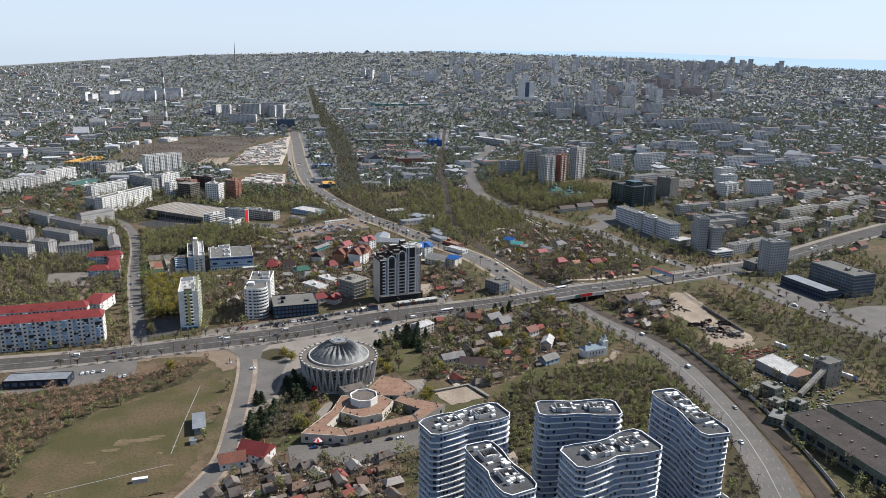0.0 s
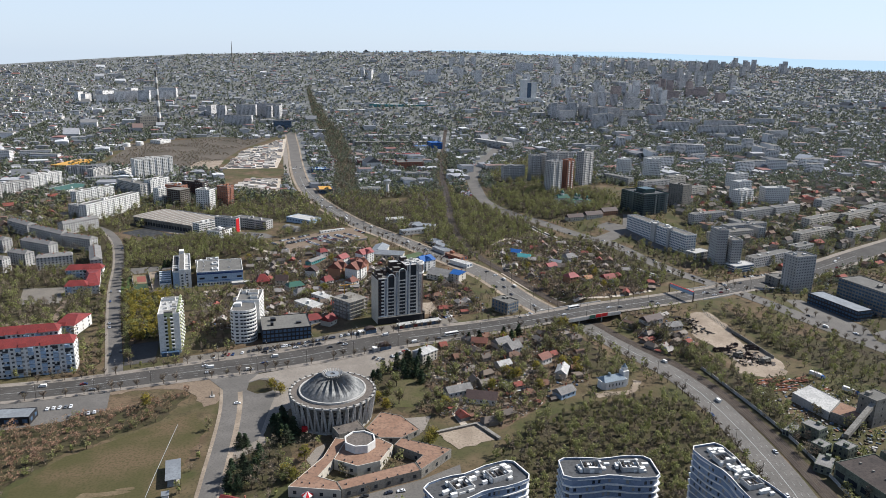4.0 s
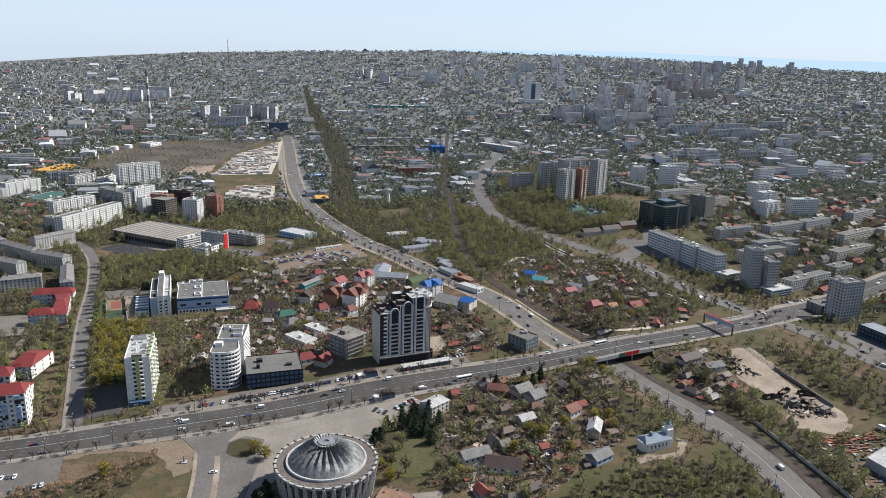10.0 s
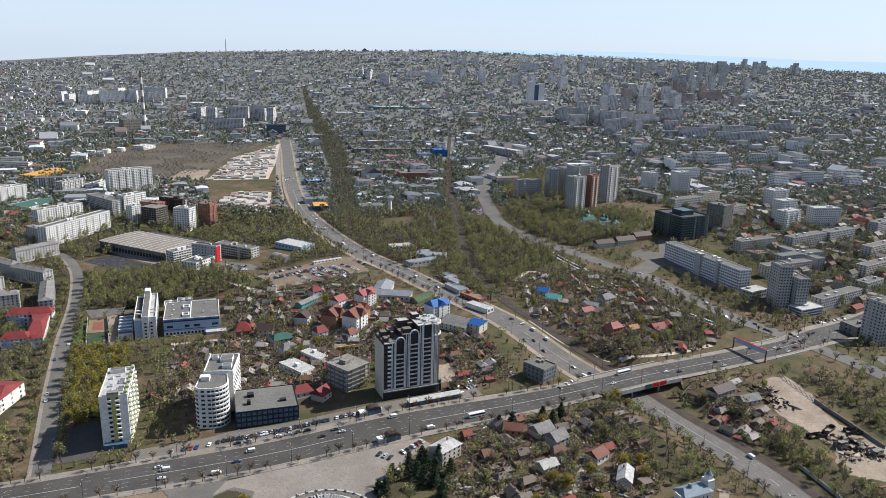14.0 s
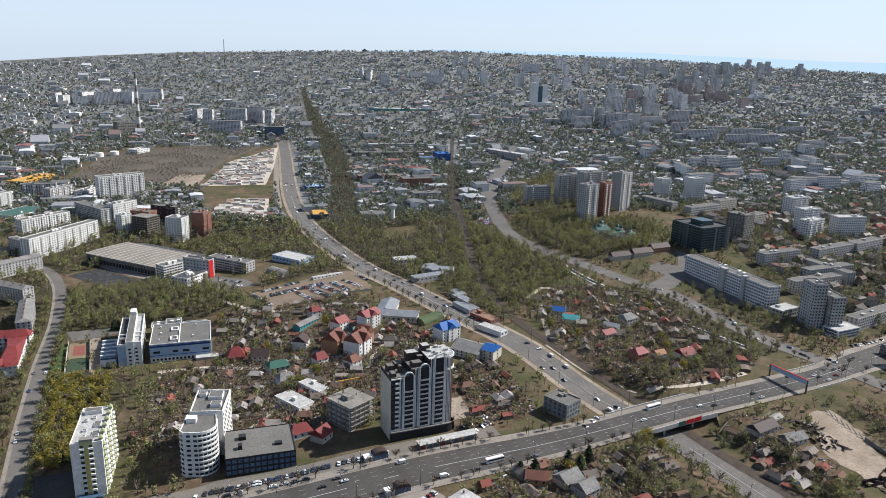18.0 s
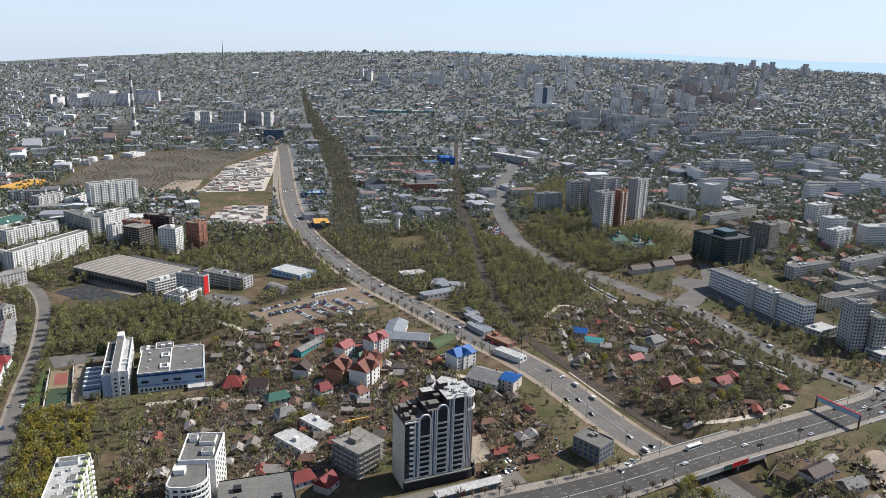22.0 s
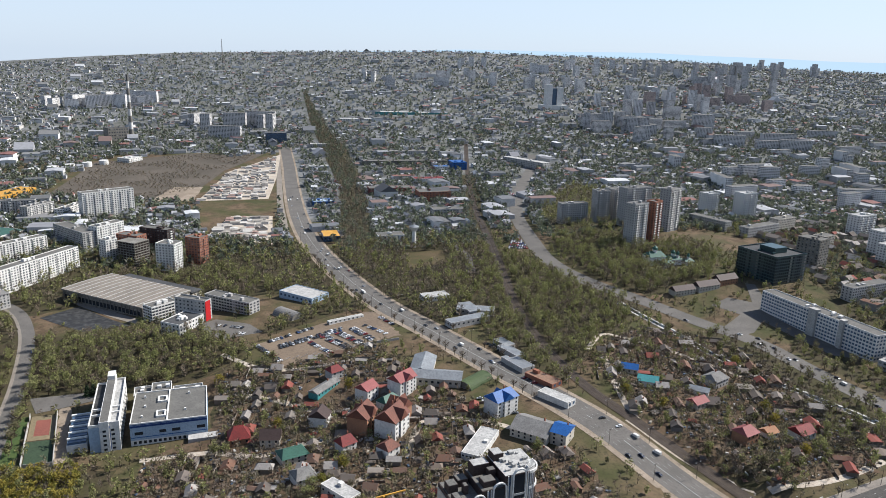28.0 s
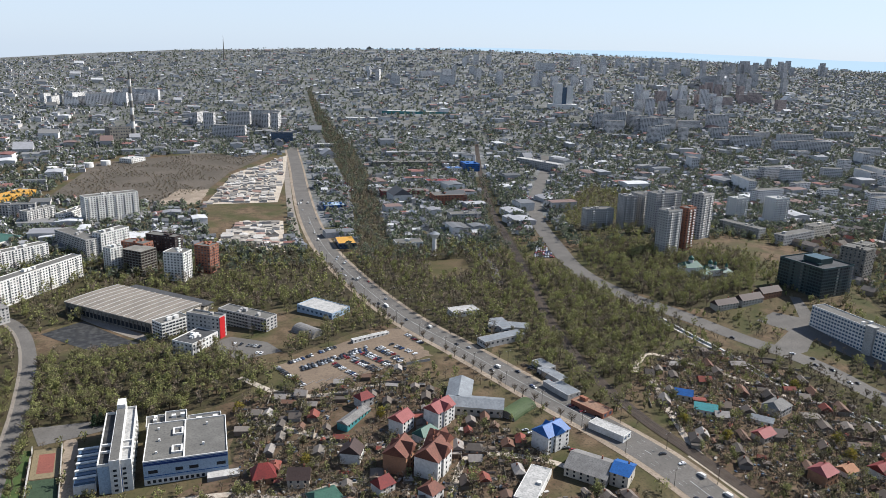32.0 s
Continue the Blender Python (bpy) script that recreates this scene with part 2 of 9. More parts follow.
# far city palettes, greyed and brightened so that their colours carry the haze
M["cityroofs"] = ramp_mat("hazy_city_roofs", [(0.26, 0.26, 0.275), (0.17, 0.175, 0.185), (0.36, 0.36, 0.375), (0.20, 0.14, 0.125), (0.11, 0.113, 0.12), (0.40, 0.40, 0.41), (0.16, 0.165, 0.175), (0.23, 0.226, 0.222), (0.6, 0.6, 0.6), (0.22, 0.11, 0.095), (0.14, 0.14, 0.14), (0.18, 0.187, 0.195)], grain=0.3, s2=0.2)
M["citywalls"] = ramp_mat("hazy_city_walls", [(0.64, 0.63, 0.61), (0.52, 0.51, 0.50), (0.78, 0.76, 0.74), (0.44, 0.43, 0.42), (0.58, 0.55, 0.51)], grain=0.4, s2=0.3)
M["objroof"] = ramp_mat("roof_by_house", HOUSE_ROOFS, per="object", grain=0.5)
M["objwall"] = ramp_mat("wall_by_house", [tuple(0.75 * v for v in c) for c in HOUSE_WALLS], per="object", grain=0.4)
M["carpaint"] = ramp_mat("car_paint", [(0.03, 0.03, 0.035), (0.85, 0.85, 0.84), (0.05, 0.052, 0.055), (0.42, 0.43, 0.44), (0.8, 0.8, 0.79), (0.025, 0.03, 0.05), (0.09, 0.09, 0.095), (0.16, 0.165, 0.17),
                                        (0.03, 0.03, 0.032), (0.7, 0.7, 0.7), (0.03, 0.06, 0.16), (0.05, 0.05, 0.05), (0.25, 0.03, 0.03), (0.55, 0.56, 0.57)], per="object", rough=0.25, grain=0.05, spec=0.6)
M["tar"] = plain("old_tar_roof", (0.055, 0.046, 0.042), (0.075, 0.062, 0.055), (0.035, 0.03, 0.028), 0.09, 0.7, 0.9)
M["greenwall"] = plain("grimy_green_render", (0.17, 0.19, 0.15), (0.13, 0.14, 0.11), (0.08, 0.085, 0.07), 0.1, 0.8, 0.9)
M["water"] = plain("canal_water", (0.02, 0.025, 0.02), (0.03, 0.03, 0.025), rough=0.15, spec=0.5)
M["garden"] = plain("dug_garden_soil", (0.112, 0.074, 0.048), (0.16, 0.114, 0.077), (0.068, 0.06, 0.03), 0.09, 0.5, 0.95)
M["carisle"] = ramp_mat("distant_car_paint", [(0.03, 0.03, 0.035), (0.6, 0.6, 0.6), (0.12, 0.125, 0.13), (0.33, 0.34, 0.35), (0.55, 0.55, 0.56), (0.02, 0.04, 0.12), (0.28, 0.03, 0.03), (0.45, 0.46, 0.47)], rough=0.3, grain=0.05, spec=0.6)
M["dome"] = plain("dull_dome_metal", (0.20, 0.20, 0.195), (0.14, 0.14, 0.138), (0.095, 0.095, 0.095), 0.25, 0.5, 0.55, 0.2)
M["ringfelt"] = plain("grey_brown_felt", (0.17, 0.145, 0.125), (0.13, 0.112, 0.098), (0.09, 0.08, 0.07), 0.2, 0.8, 0.95)
M["olive"] = plain("olive_paint", (0.09, 0.12, 0.055), (0.075, 0.10, 0.05), rough=0.7)
M["wet"] = plain("dark_wet_asphalt", (0.03, 0.03, 0.031), (0.045, 0.044, 0.042), (0.09, 0.088, 0.084), 0.12, 0.25, 0.6)
# paler, greyer wall copies for far blocks, with haze put into the colour
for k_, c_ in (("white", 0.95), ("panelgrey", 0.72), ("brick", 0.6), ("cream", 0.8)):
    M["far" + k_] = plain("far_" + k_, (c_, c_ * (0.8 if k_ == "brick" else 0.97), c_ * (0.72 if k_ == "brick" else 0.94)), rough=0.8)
M["chapelroof"] = plain("blue_grey_sheet", (0.20, 0.245, 0.285), (0.17, 0.21, 0.245), rough=0.6)
M["clutter"] = ramp_mat("yard_clutter", [(0.12, 0.09, 0.06), (0.3, 0.27, 0.23), (0.06, 0.055, 0.05), (0.55, 0.53, 0.5), (0.2, 0.11, 0.07), (0.1, 0.14, 0.2), (0.16, 0.15, 0.14), (0.4, 0.36, 0.3)], grain=0.3)
M["lane"] = plain("pale_dust_lane", (0.56, 0.49, 0.40), (0.45, 0.385, 0.31), (0.30, 0.255, 0.205), 0.15, 0.8, 0.95)
M["yardwalls"] = ramp_mat("weathered_house_walls", [tuple(0.7 * v for v in c) for c in HOUSE_WALLS], grain=0.6)
# cooler green of the far trees, greyed and brightened to stand for haze
M["citygreen"] = leaf_mat("hazy_tree_leaves", (0.082, 0.1, 0.064), (0.145, 0.162, 0.104), (0.114, 0.114, 0.092), 0.3)


# ---------- geometry tools ----------
RNG = np.random.default_rng(7)


class Geo:
    """Collects vertices and faces of one mesh."""

    def __init__(self):
        self.v, self.f = [], []

    def face(self, pts):
        n = len(self.v)
        self.v += [tuple(p) for p in pts]
        self.f.append(tuple(range(n, n + len(pts))))

    def box(self, x0, x1, y0, y1, z0, z1):
        n = len(self.v)
        self.v += [(x0, y0, z0), (x1, y0, z0), (x1, y1, z0), (x0, y1, z0), (x0, y0, z1), (x1, y0, z1), (x1, y1, z1), (x0, y1, z1)]
        self.f += [(n, n + 3, n + 2, n + 1), (n + 4, n + 5, n + 6, n + 7), (n, n + 1, n + 5, n + 4), (n + 1, n + 2, n + 6, n + 5),
                   (n + 2, n + 3, n + 7, n + 6), (n + 3, n, n + 4, n + 7)]
        return self

    def pane(self, x0, x1, y0, y1, z0, z1, side):
        """A box without the face that lies in the wall: side is the axis and sign of that face."""
        n = len(self.f)
        self.box(x0, x1, y0, y1, z0, z1)
        del self.f[n + {"z-": 0, "z+": 1, "y-": 2, "x+": 3, "y+": 4, "x-": 5}[side]]
        del self.f[n]
        return self

    def prism(self, poly, z0, z1, top=True):
        n, k = len(self.v), len(poly)
        self.v += [(p[0], p[1], z0) for p in poly] + [(p[0], p[1], z1) for p in poly]
        self.f += [(n + i, n + (i + 1) % k, n + k + (i + 1) % k, n + k + i) for i in range(k)]
        if top:
            self.f.append(tuple(range(n + k, n + 2 * k)))
        return self

    def ring(self, poly, inner, z0, z1):
        """A parapet: the band between two outlines of equal length."""
        k, n = len(poly), len(self.v)
        self.v += [(*p, z0) for p in poly] + [(*p, z1) for p in poly] + [(*p, z1) for p in inner] + [(*p, z0) for p in inner]
        for i in range(k):
            j = (i + 1) % k
            for a in (0, 1, 2):
                self.f.append((n + a * k + i, n + a * k + j, n + (a + 1) * k + j, n + (a + 1) * k + i))
        return self

    def gable(self, x0, x1, y0, y1, z0, z1, over=0.4, hip=0.0):
        """A roof with its ridge along x."""
        n, ym = len(self.v), (y0 + y1) / 2
        x0, x1, y0, y1 = x0 - over, x1 + over, y0 - over, y1 + over
        self.v += [(x0, y0, z0), (x1, y0, z0), (x1, y1, z0), (x0, y1, z0), (x0 + hip, ym, z1), (x1 - hip, ym, z1)]
        self.f += [(n, n + 1, n + 5, n + 4), (n + 2, n + 3, n + 4, n + 5), (n + 1, n + 2, n + 5), (n + 3, n, n + 4), (n, n + 3, n + 2, n + 1)]
        return self

    def tube(self, x, y, z0, z1, r0, r1=None, n=10, cap=True):
        r1 = r0 if r1 is None else r1
        b = len(self.v)
        for z, r in ((z0, r0), (z1, r1)):
            self.v += [(x + r * math.cos(2 * math.pi * i / n), y + r * math.sin(2 * math.pi * i / n), z) for i in range(n)]
        self.f += [(b + i, b + (i + 1) % n, b + n + (i + 1) % n, b + n + i) for i in range(n)]
        if cap:
            self.f.append(tuple(range(b + n, b + 2 * n)))
        return self

    def beam(self, a, b, r):
        """A square bar from a to b."""
        a, b = Vector(a), Vector(b)
        d = (b - a).normalized()
        s = d.cross(Vector((0, 0, 1)))
        s = s.normalized() * r if s.length > 1e-4 else Vector((r, 0, 0))
        u = s.cross(d).normalized() * r
        n = len(self.v)
        self.v += [tuple(p + q) for p in (a, b) for q in (s + u, s - u, -s - u, u - s)]
        self.f += [(n + i, n + (i + 1) % 4, n + 4 + (i + 1) % 4, n + 4 + i) for i in range(4)] + [(n, n + 1, n + 2, n + 3), (n + 7, n + 6, n + 5, n + 4)]
        return self

    def mesh(self, name, mat, smooth=False):
        me = bpy.data.meshes.new(name)
        me.from_pydata(self.v, [], self.f)
        me.materials.append(mat)
        if smooth:
            me.polygons.foreach_set("use_smooth", [True] * len(me.polygons))
        return me


def tri_mesh(name, co, mat, nv=3):
    """A fast mesh of loose triangles or quads: co is (n, nv, 3)."""
    co = np.ascontiguousarray(co, dtype=np.float32).reshape(-1, 3)
    me = bpy.data.meshes.new(name)
    me.vertices.add(len(co))
    me.vertices.foreach_set("co", co.ravel())
    me.loops.add(len(co))
    me.loops.foreach_set("vertex_index", np.arange(len(co), dtype=np.int32))
    me.polygons.add(len(co) // nv)
    me.polygons.foreach_set("loop_start", np.arange(0, len(co), nv, dtype=np.int32))
    me.update(calc_edges=True)
    me.materials.append(mat)
    return me


def part(name, geo, mat, parent, label="", smooth=False):
    me = geo.mesh(name, mat, smooth) if isinstance(geo, Geo) else geo
    ob = new(name, me)
    ob.parent = parent
    return tagged(ob, label) if label else ob


def thing(name, label, category, m=None, group="", kind="", geo=None, mat=None, smooth=False):
    """A top-level thing: an Empty at its base, or a mesh."""
    ob = new(name, geo.mesh(name, mat, smooth) if isinstance(geo, Geo) else geo)
    if ob.data is None:
        ob.empty_display_size = 0.5
    ob.matrix_world = m or Matrix()
    return tagged(ob, label, category, group, kind)


def smooth_line(pts, step=8.0):
    """A rounded polyline through the points, sampled evenly."""
    p = np.array(pts, float)
    p = np.vstack([2 * p[0] - p[1], p, 2 * p[-1] - p[-2]])
    out = []
    for i in range(1, len(p) - 2):
        n = max(2, int(np.linalg.norm(p[i + 1] - p[i]) / step))
        for t in np.arange(n) / n:
            a, b, c, d = p[i - 1], p[i], p[i + 1], p[i + 2]
            out.append(0.5 * (2 * b + (c - a) * t + (2 * a - 5 * b + 4 * c - d) * t**2 + (3 * b - a - 3 * c + d) * t**3))
    out.append(p[-2])
    return np.array(out)


def normals(line):
    t = np.gradient(line, axis=0)
    t /= np.linalg.norm(t, axis=1)[:, None]
    return np.stack([-t[:, 1], t[:, 0]], 1)


def dist_to(line, x, y):
    """Distance of points from a polyline of close samples."""
    x, y = np.asarray(x, float), np.asarray(y, float)
    best = np.full(x.shape, 1e9)
    for a, b in zip(line[:-1], line[1:]):
        d = b - a
        t = np.clip(((x - a[0]) * d[0] + (y - a[1]) * d[1]) / (d @ d + 1e-9), 0, 1)
        best = np.minimum(best, (x - a[0] - t * d[0]) ** 2 + (y - a[1] - t * d[1]) ** 2)
    return np.sqrt(best)


# ---------- terrain ----------
HEIGHTS = [(60, 620, 0), (245, 656, -1), (-64, 525, -7), (-41, 505, -9), (-64, 418, -7), (-210, 860, -18), (-110, 770, -17), (-150, 790, -14),
           (-200, 1080, -14), (-34, 916, -1), (76, 900, 3), (-220, 1400, -3), (-105, 625, -10), (-50, 605, -5), (-170, 612, -14)]
HEIGHTS += [(211, 490, -7), (395, 560, -16), (330, 580, -12), (150, 290, -6), (373, 928, -4), (210, 1007, 4), (195, 765, 3), (60, 1318, -6),
            (-400, 2330, -9), (540, 677, -16), (380, 1030, 10), (455, 1130, 18), (440, 860, -5), (0, 480, -5), (480, 1020, 8),
            (196, 610, -1), (262, 628, -0.8), (315, 643, -0.8), (366, 657, -1.5), (420, 674, -5)]

AVENUE = smooth_line([(-420, 546), (-300, 546), (-177, 551), (-113, 556), (-45, 564), (31, 577), (107, 592), (150, 600), (196, 610), (262, 628.5), (315, 643), (366, 657),
                      (420, 674), (481, 702), (548, 733), (666, 782), (900, 880), (1300, 1060)])
DIAG = smooth_line([(243, 612), (227, 640), (216, 668), (192, 731), (170, 784), (140, 849), (107, 922), (79, 986), (54, 1074), (34, 1177), (17, 1288),
                    (5, 1441), (-2, 1667), (-6, 1872), (-14, 2090)])
LOWER = smooth_line([(243, 612), (253, 580), (264, 535), (273, 480), (270, 420), (258, 350), (238, 290), (205, 215), (150, 130)])
RAIL = smooth_line([(205, 190), (240, 240), (262, 287), (276, 350), (286, 410), (288, 470), (279, 535), (264, 590), (248, 645), (233, 692), (212, 745),
                    (199, 800), (196, 886), (201, 962), (215, 1043), (236, 1163), (290, 1473), (346, 1735), (430, 2100)])
WEST = smooth_line([(560, 1960), (503, 1807), (397, 1560), (326, 1352), (292, 1181), (284, 1087), (302, 1011), (341, 954), (366, 906),
                    (389, 860), (396, 800), (408, 740), (428, 690), (455, 620), (480, 540), (500, 440)])
STREET = smooth_line([(-134, 560), (-143, 600), (-168, 709), (-187, 800), (-206, 905), (-231, 1000), (-269, 1070), (-340, 1120), (-420, 1150)])
SIDE = smooth_line([(-54, 548), (-50, 494), (-52, 425), (-56, 376), (-72, 340), (-100, 300)])
CROSS = np.array((242, 624.0))


def base_height(x, y):
    x, y = np.asarray(x, float), np.asarray(y, float)
    n, d = np.zeros(x.shape), np.zeros(x.shape)
    for a, b, c in HEIGHTS:
        w = 1 / ((x - a) ** 2 + (y - b) ** 2 + 70.0**2) ** 2
        n, d = n + w * c, d + w
    s = np.clip((y - 1300) / 1200, 0, 1)
    s = s * s * (3 - 2 * s)
    u = np.clip((y - 1500) / 3300, 0, 1.1)
    bear = np.clip(x / np.maximum(y, 1) / 0.62, -1.2, 1.2)
    top = np.interp(bear, (-1.2, -0.587, -0.2, 0.085, 0.34, 0.79, 1.2), (40, 110, 207, 252, 288, 305, 290))
    far = -10 + (top + 10) * u**1.25 + np.clip(bear, 0, 1) * 35 * np.sin(np.pi * np.clip(u * 1.3, 0, 1))
    far = far - 500 * np.clip((0.206 * x + 0.9785 * y - 4780) / 220, 0, 1)
    return n / d * (1 - s) + far * s


CUT = np.concatenate([LOWER[::-1][:-1], DIAG])
CUT = CUT[(np.linalg.norm(CUT - CROSS, axis=1) < 150)]


def step01(v, a, b):
    t = np.clip((v - a) / (b - a), 0, 1)
    return t * t * (3 - 2 * t)


def ground_z(x, y):
    """The ground, with the cutting in which the lower road and the railway pass under the avenue."""
    z = base_height(x, y)
    x, y = np.asarray(x, float), np.asarray(y, float)
    near = (np.abs(x - 242) < 200) & (np.abs(y - 624) < 220)
    if near.any():
        d = dist_to(CUT[::3], np.where(near, x - 8, 9e3), y)
        along = np.hypot(x - CROSS[0], y - CROSS[1])
        z = z - np.where(near, 6.5 * (1 - step01(d, 26, 36)) * (1 - step01(along, 35, 140)), 0)
    return z


def gz(x, y):
    return float(ground_z(np.array([x]), np.array([y]))[0])


def grid_mesh(xs, ys, name, mat):
    X, Y = np.meshgrid(xs, ys)
    Z = ground_z(X.ravel(), Y.ravel())
    v = np.stack([X.ravel(), Y.ravel(), Z], 1)
    nx, ny = len(xs), len(ys)
    i = (np.arange(ny - 1)[:, None] * nx + np.arange(nx - 1)[None]).ravel()
    f = np.stack([i, i + 1, i + nx + 1, i + nx], 1)
    me = bpy.data.meshes.new(name)
    me.from_pydata(v.tolist(), [], f.tolist())
    me.polygons.foreach_set("use_smooth", [True] * len(me.polygons))
    me.materials.append(mat)
    return me


xs = np.concatenate([np.linspace(-4200, -460, 60), np.arange(-440, 700, 7.5), np.linspace(712, 4600, 62)])
ys = np.concatenate([np.linspace(-900, 190, 24), np.arange(200, 1300, 7.5), np.linspace(1310, 5400, 130)])
SHEET = grid_mesh(xs, ys, "ground", M["ground"])
SHEET.materials.append(M["townground"])
mid = np.empty(len(SHEET.polygons) * 3)
SHEET.polygons.foreach_get("center", mid)
mid = mid.reshape(-1, 3)
built_up = mid[:, 1] > 1330 + 60 * np.sin(mid[:, 0] * 0.02) - 0.25 * np.clip(mid[:, 0] - 350, 0, 900)
built_up &= ~((mid[:, 0] < 0) & (mid[:, 1] < 2030))
SHEET.polygons.foreach_set("material_index", built_up.astype(np.int32))
thing("ground", "rolling city ground of spring grass and bare earth", "ground", kind="structure", geo=SHEET)


# ---------- roads ----------
def ribbon(line, left, right, dz, mat, name, label, cat, zf=None, kind="structure", n=4):
    """A strip along a line, from left to right of it, laid on the ground."""
    nor = normals(line)
    cols = [line + nor * np.reshape(o, (-1, 1)) for o in np.linspace(left, right, n)]
    zs = [(zf or ground_z)(c[:, 0], c[:, 1]) + dz for c in cols]
    v = np.concatenate([np.column_stack([c, z]) for c, z in zip(cols, zs)])
    m = len(line)
    f = [(a * m + i, a * m + i + 1, (a + 1) * m + i + 1, (a + 1) * m + i) for a in range(n - 1) for i in range(m - 1)]
    me = bpy.data.meshes.new(name)
    me.from_pydata(v.tolist(), [], f)
    me.materials.append(mat)
    return thing(name, label, cat, kind=kind, geo=me)


def avenue_z(x, y):
    d = np.hypot(np.asarray(x) - 254, np.asarray(y) - 627)
    return base_height(x, y) + 0.8 * (1 - step01(d, 20, 120))


def narrowing(x):
    """The avenue is full width among the shops and narrower on the overpass."""
    return np.interp(x, (110, 200, 420, 470), (1.0, 0.79, 0.79, 1.0))


def dashes(line, offset, dz, name, label, on=4.0, gap=8.0, width=0.3, zf=None):
    """Painted strokes along a line; gap 0 gives one unbroken line."""
    nor = normals(line)
    seg = np.r_[0, np.cumsum(np.linalg.norm(np.diff(line, axis=0), axis=1))]
    q = []
    for s in np.arange(0, seg[-1] - on, on + gap):
        e = []
        for k in (s, s + on):
            c = np.array([np.interp(k, seg, line[:, 0]), np.interp(k, seg, line[:, 1])])
            nn = np.array([np.interp(k, seg, nor[:, 0]), np.interp(k, seg, nor[:, 1])])
            o = offset * float(narrowing(c[0])) if zf else offset
            e.append((c + nn * (o - width / 2), c + nn * (o + width / 2)))
        q.append([e[0][0], e[1][0], e[1][1], e[0][1]])
    q = np.array(q)
    z = (zf or ground_z)(q[..., 0].ravel(), q[..., 1].ravel()).reshape(q.shape[:2]) + dz
    return thing(name, label, "road marking", kind="structure", geo=tri_mesh(name, np.concatenate([q, z[..., None]], 2), M["paint"], 4))


NEAR_AV = AVENUE[:120]
AVW = narrowing(AVENUE[:, 0])
ribbon(AVENUE, -12.5 * AVW, 12.5 * AVW, 0.30, M["asphalt"], "road_avenue", "wide asphalt avenue with worn lanes", "road", avenue_z)
ribbon(AVENUE, 12.5 * AVW, 19 * AVW, 0.36, M["paving"], "pavement_north", "pale concrete pavement beside the avenue", "pavement", avenue_z)
ribbon(AVENUE, -17.5 * AVW, -12.5 * AVW, 0.36, M["paving"], "pavement_south", "pale concrete pavement beside the avenue", "pavement", avenue_z)
ribbon(DIAG, -11.5, 11.5, 0.30, M["asphalt2"], "road_diagonal", "worn grey asphalt main road", "road")
ribbon(DIAG, 11.5, 16, 0.22, M["dirt"], "verge_west", "dusty earth verge beside the road", "verge")
ribbon(DIAG, -15, -11.5, 0.22, M["dirt"], "verge_east", "dusty earth verge beside the road", "verge")
ribbon(LOWER, -11, 11, 0.30, M["asphalt2"], "road_lower", "worn grey asphalt road running under the overpass", "road")
ribbon(WEST, -10, 10, 0.30, M["asphalt2"], "road_boulevard", "grey asphalt boulevard with two carriageways", "road")
ribbon(STREET, -5, 5, 0.28, M["asphalt2"], "road_street", "narrow grey asphalt street", "road")
ribbon(STREET, 5, 7.5, 0.26, M["paving"], "pavement_street", "pale pavement beside the street", "pavement")
ribbon(SIDE, -4.8, 4.8, 0.28, M["asphalt2"], "road_side", "pale worn asphalt side road by the arena", "road")
ribbon(SIDE, 4.8, 8, 0.24, M["dirt"], "verge_side", "dusty earth verge of the side road", "verge")
ribbon(SIDE, -7, -4.8, 0.24, M["dirt"], "verge_side", "dusty earth verge of the side road", "verge")
ribbon(RAIL, -4.6, 4.6, 0.35, M["ballast"], "railway_bed", "brown ballast railway bed", "railway")
for o in (-2.9, -1.4, 1.4, 2.9):
    ribbon(RAIL, o - 0.12, o + 0.12, 0.55, M["steel"], "rail", "dark steel rail on the ballast", "rail", n=2)
ribbon(smooth_line([(-10, 1270), (-16, 1400), (-21, 1524), (-25, 1750), (-30, 1971)], 20), -5, 5, 0.34, M["paving"], "road_service", "pale concrete service road beside the main road", "road")
ribbon(smooth_line([(186, 1070), (192, 1110), (197, 1142), (193, 1243), (190, 1347)], 8), -4.5, 4.5, 0.3, M["asphalt2"], "road_yard", "narrow worn asphalt works road", "road")
CANAL = smooth_line([(306, 965), (317, 924), (326, 889), (332, 841), (344, 801), (361, 766), (380, 722)], 6)
ribbon(CANAL, -4.5, 4.5, 0.2, M["concrete"], "canal_bank", "sloping concrete banks of a narrow canal", "canal")
ribbon(CANAL, -2.2, 2.2, 0.26, M["water"], "canal_water", "dark still water in the narrow canal", "water")
dashes(AVENUE[:140], 0, 0.34, "centre_line", "white double centre line", 30, 0.0, 0.45, avenue_z)
for o in (-8.3, -4.2, 4.2, 8.3):
    dashes(AVENUE[:140], o, 0.34, "lane_dashes", "broken white lane lines", 3, 7, 0.18, avenue_z)
for ln, w in ((DIAG, 11.5), (LOWER, 11)):
    dashes(ln[:110], 0, 0.34, "centre_line", "white painted road centre line", 30, 0.0, 0.45)
    for o in (-w * 0.66, -w * 0.33, w * 0.33, w * 0.66):
        dashes(ln[:110], o, 0.34, "lane_dashes", "broken white lane lines", 3, 7, 0.18)


# ---------- occupancy: where something stands already ----------
GX0, GY0, GS = -460, 180, 2.0
OCC = np.zeros((620, 700), bool)


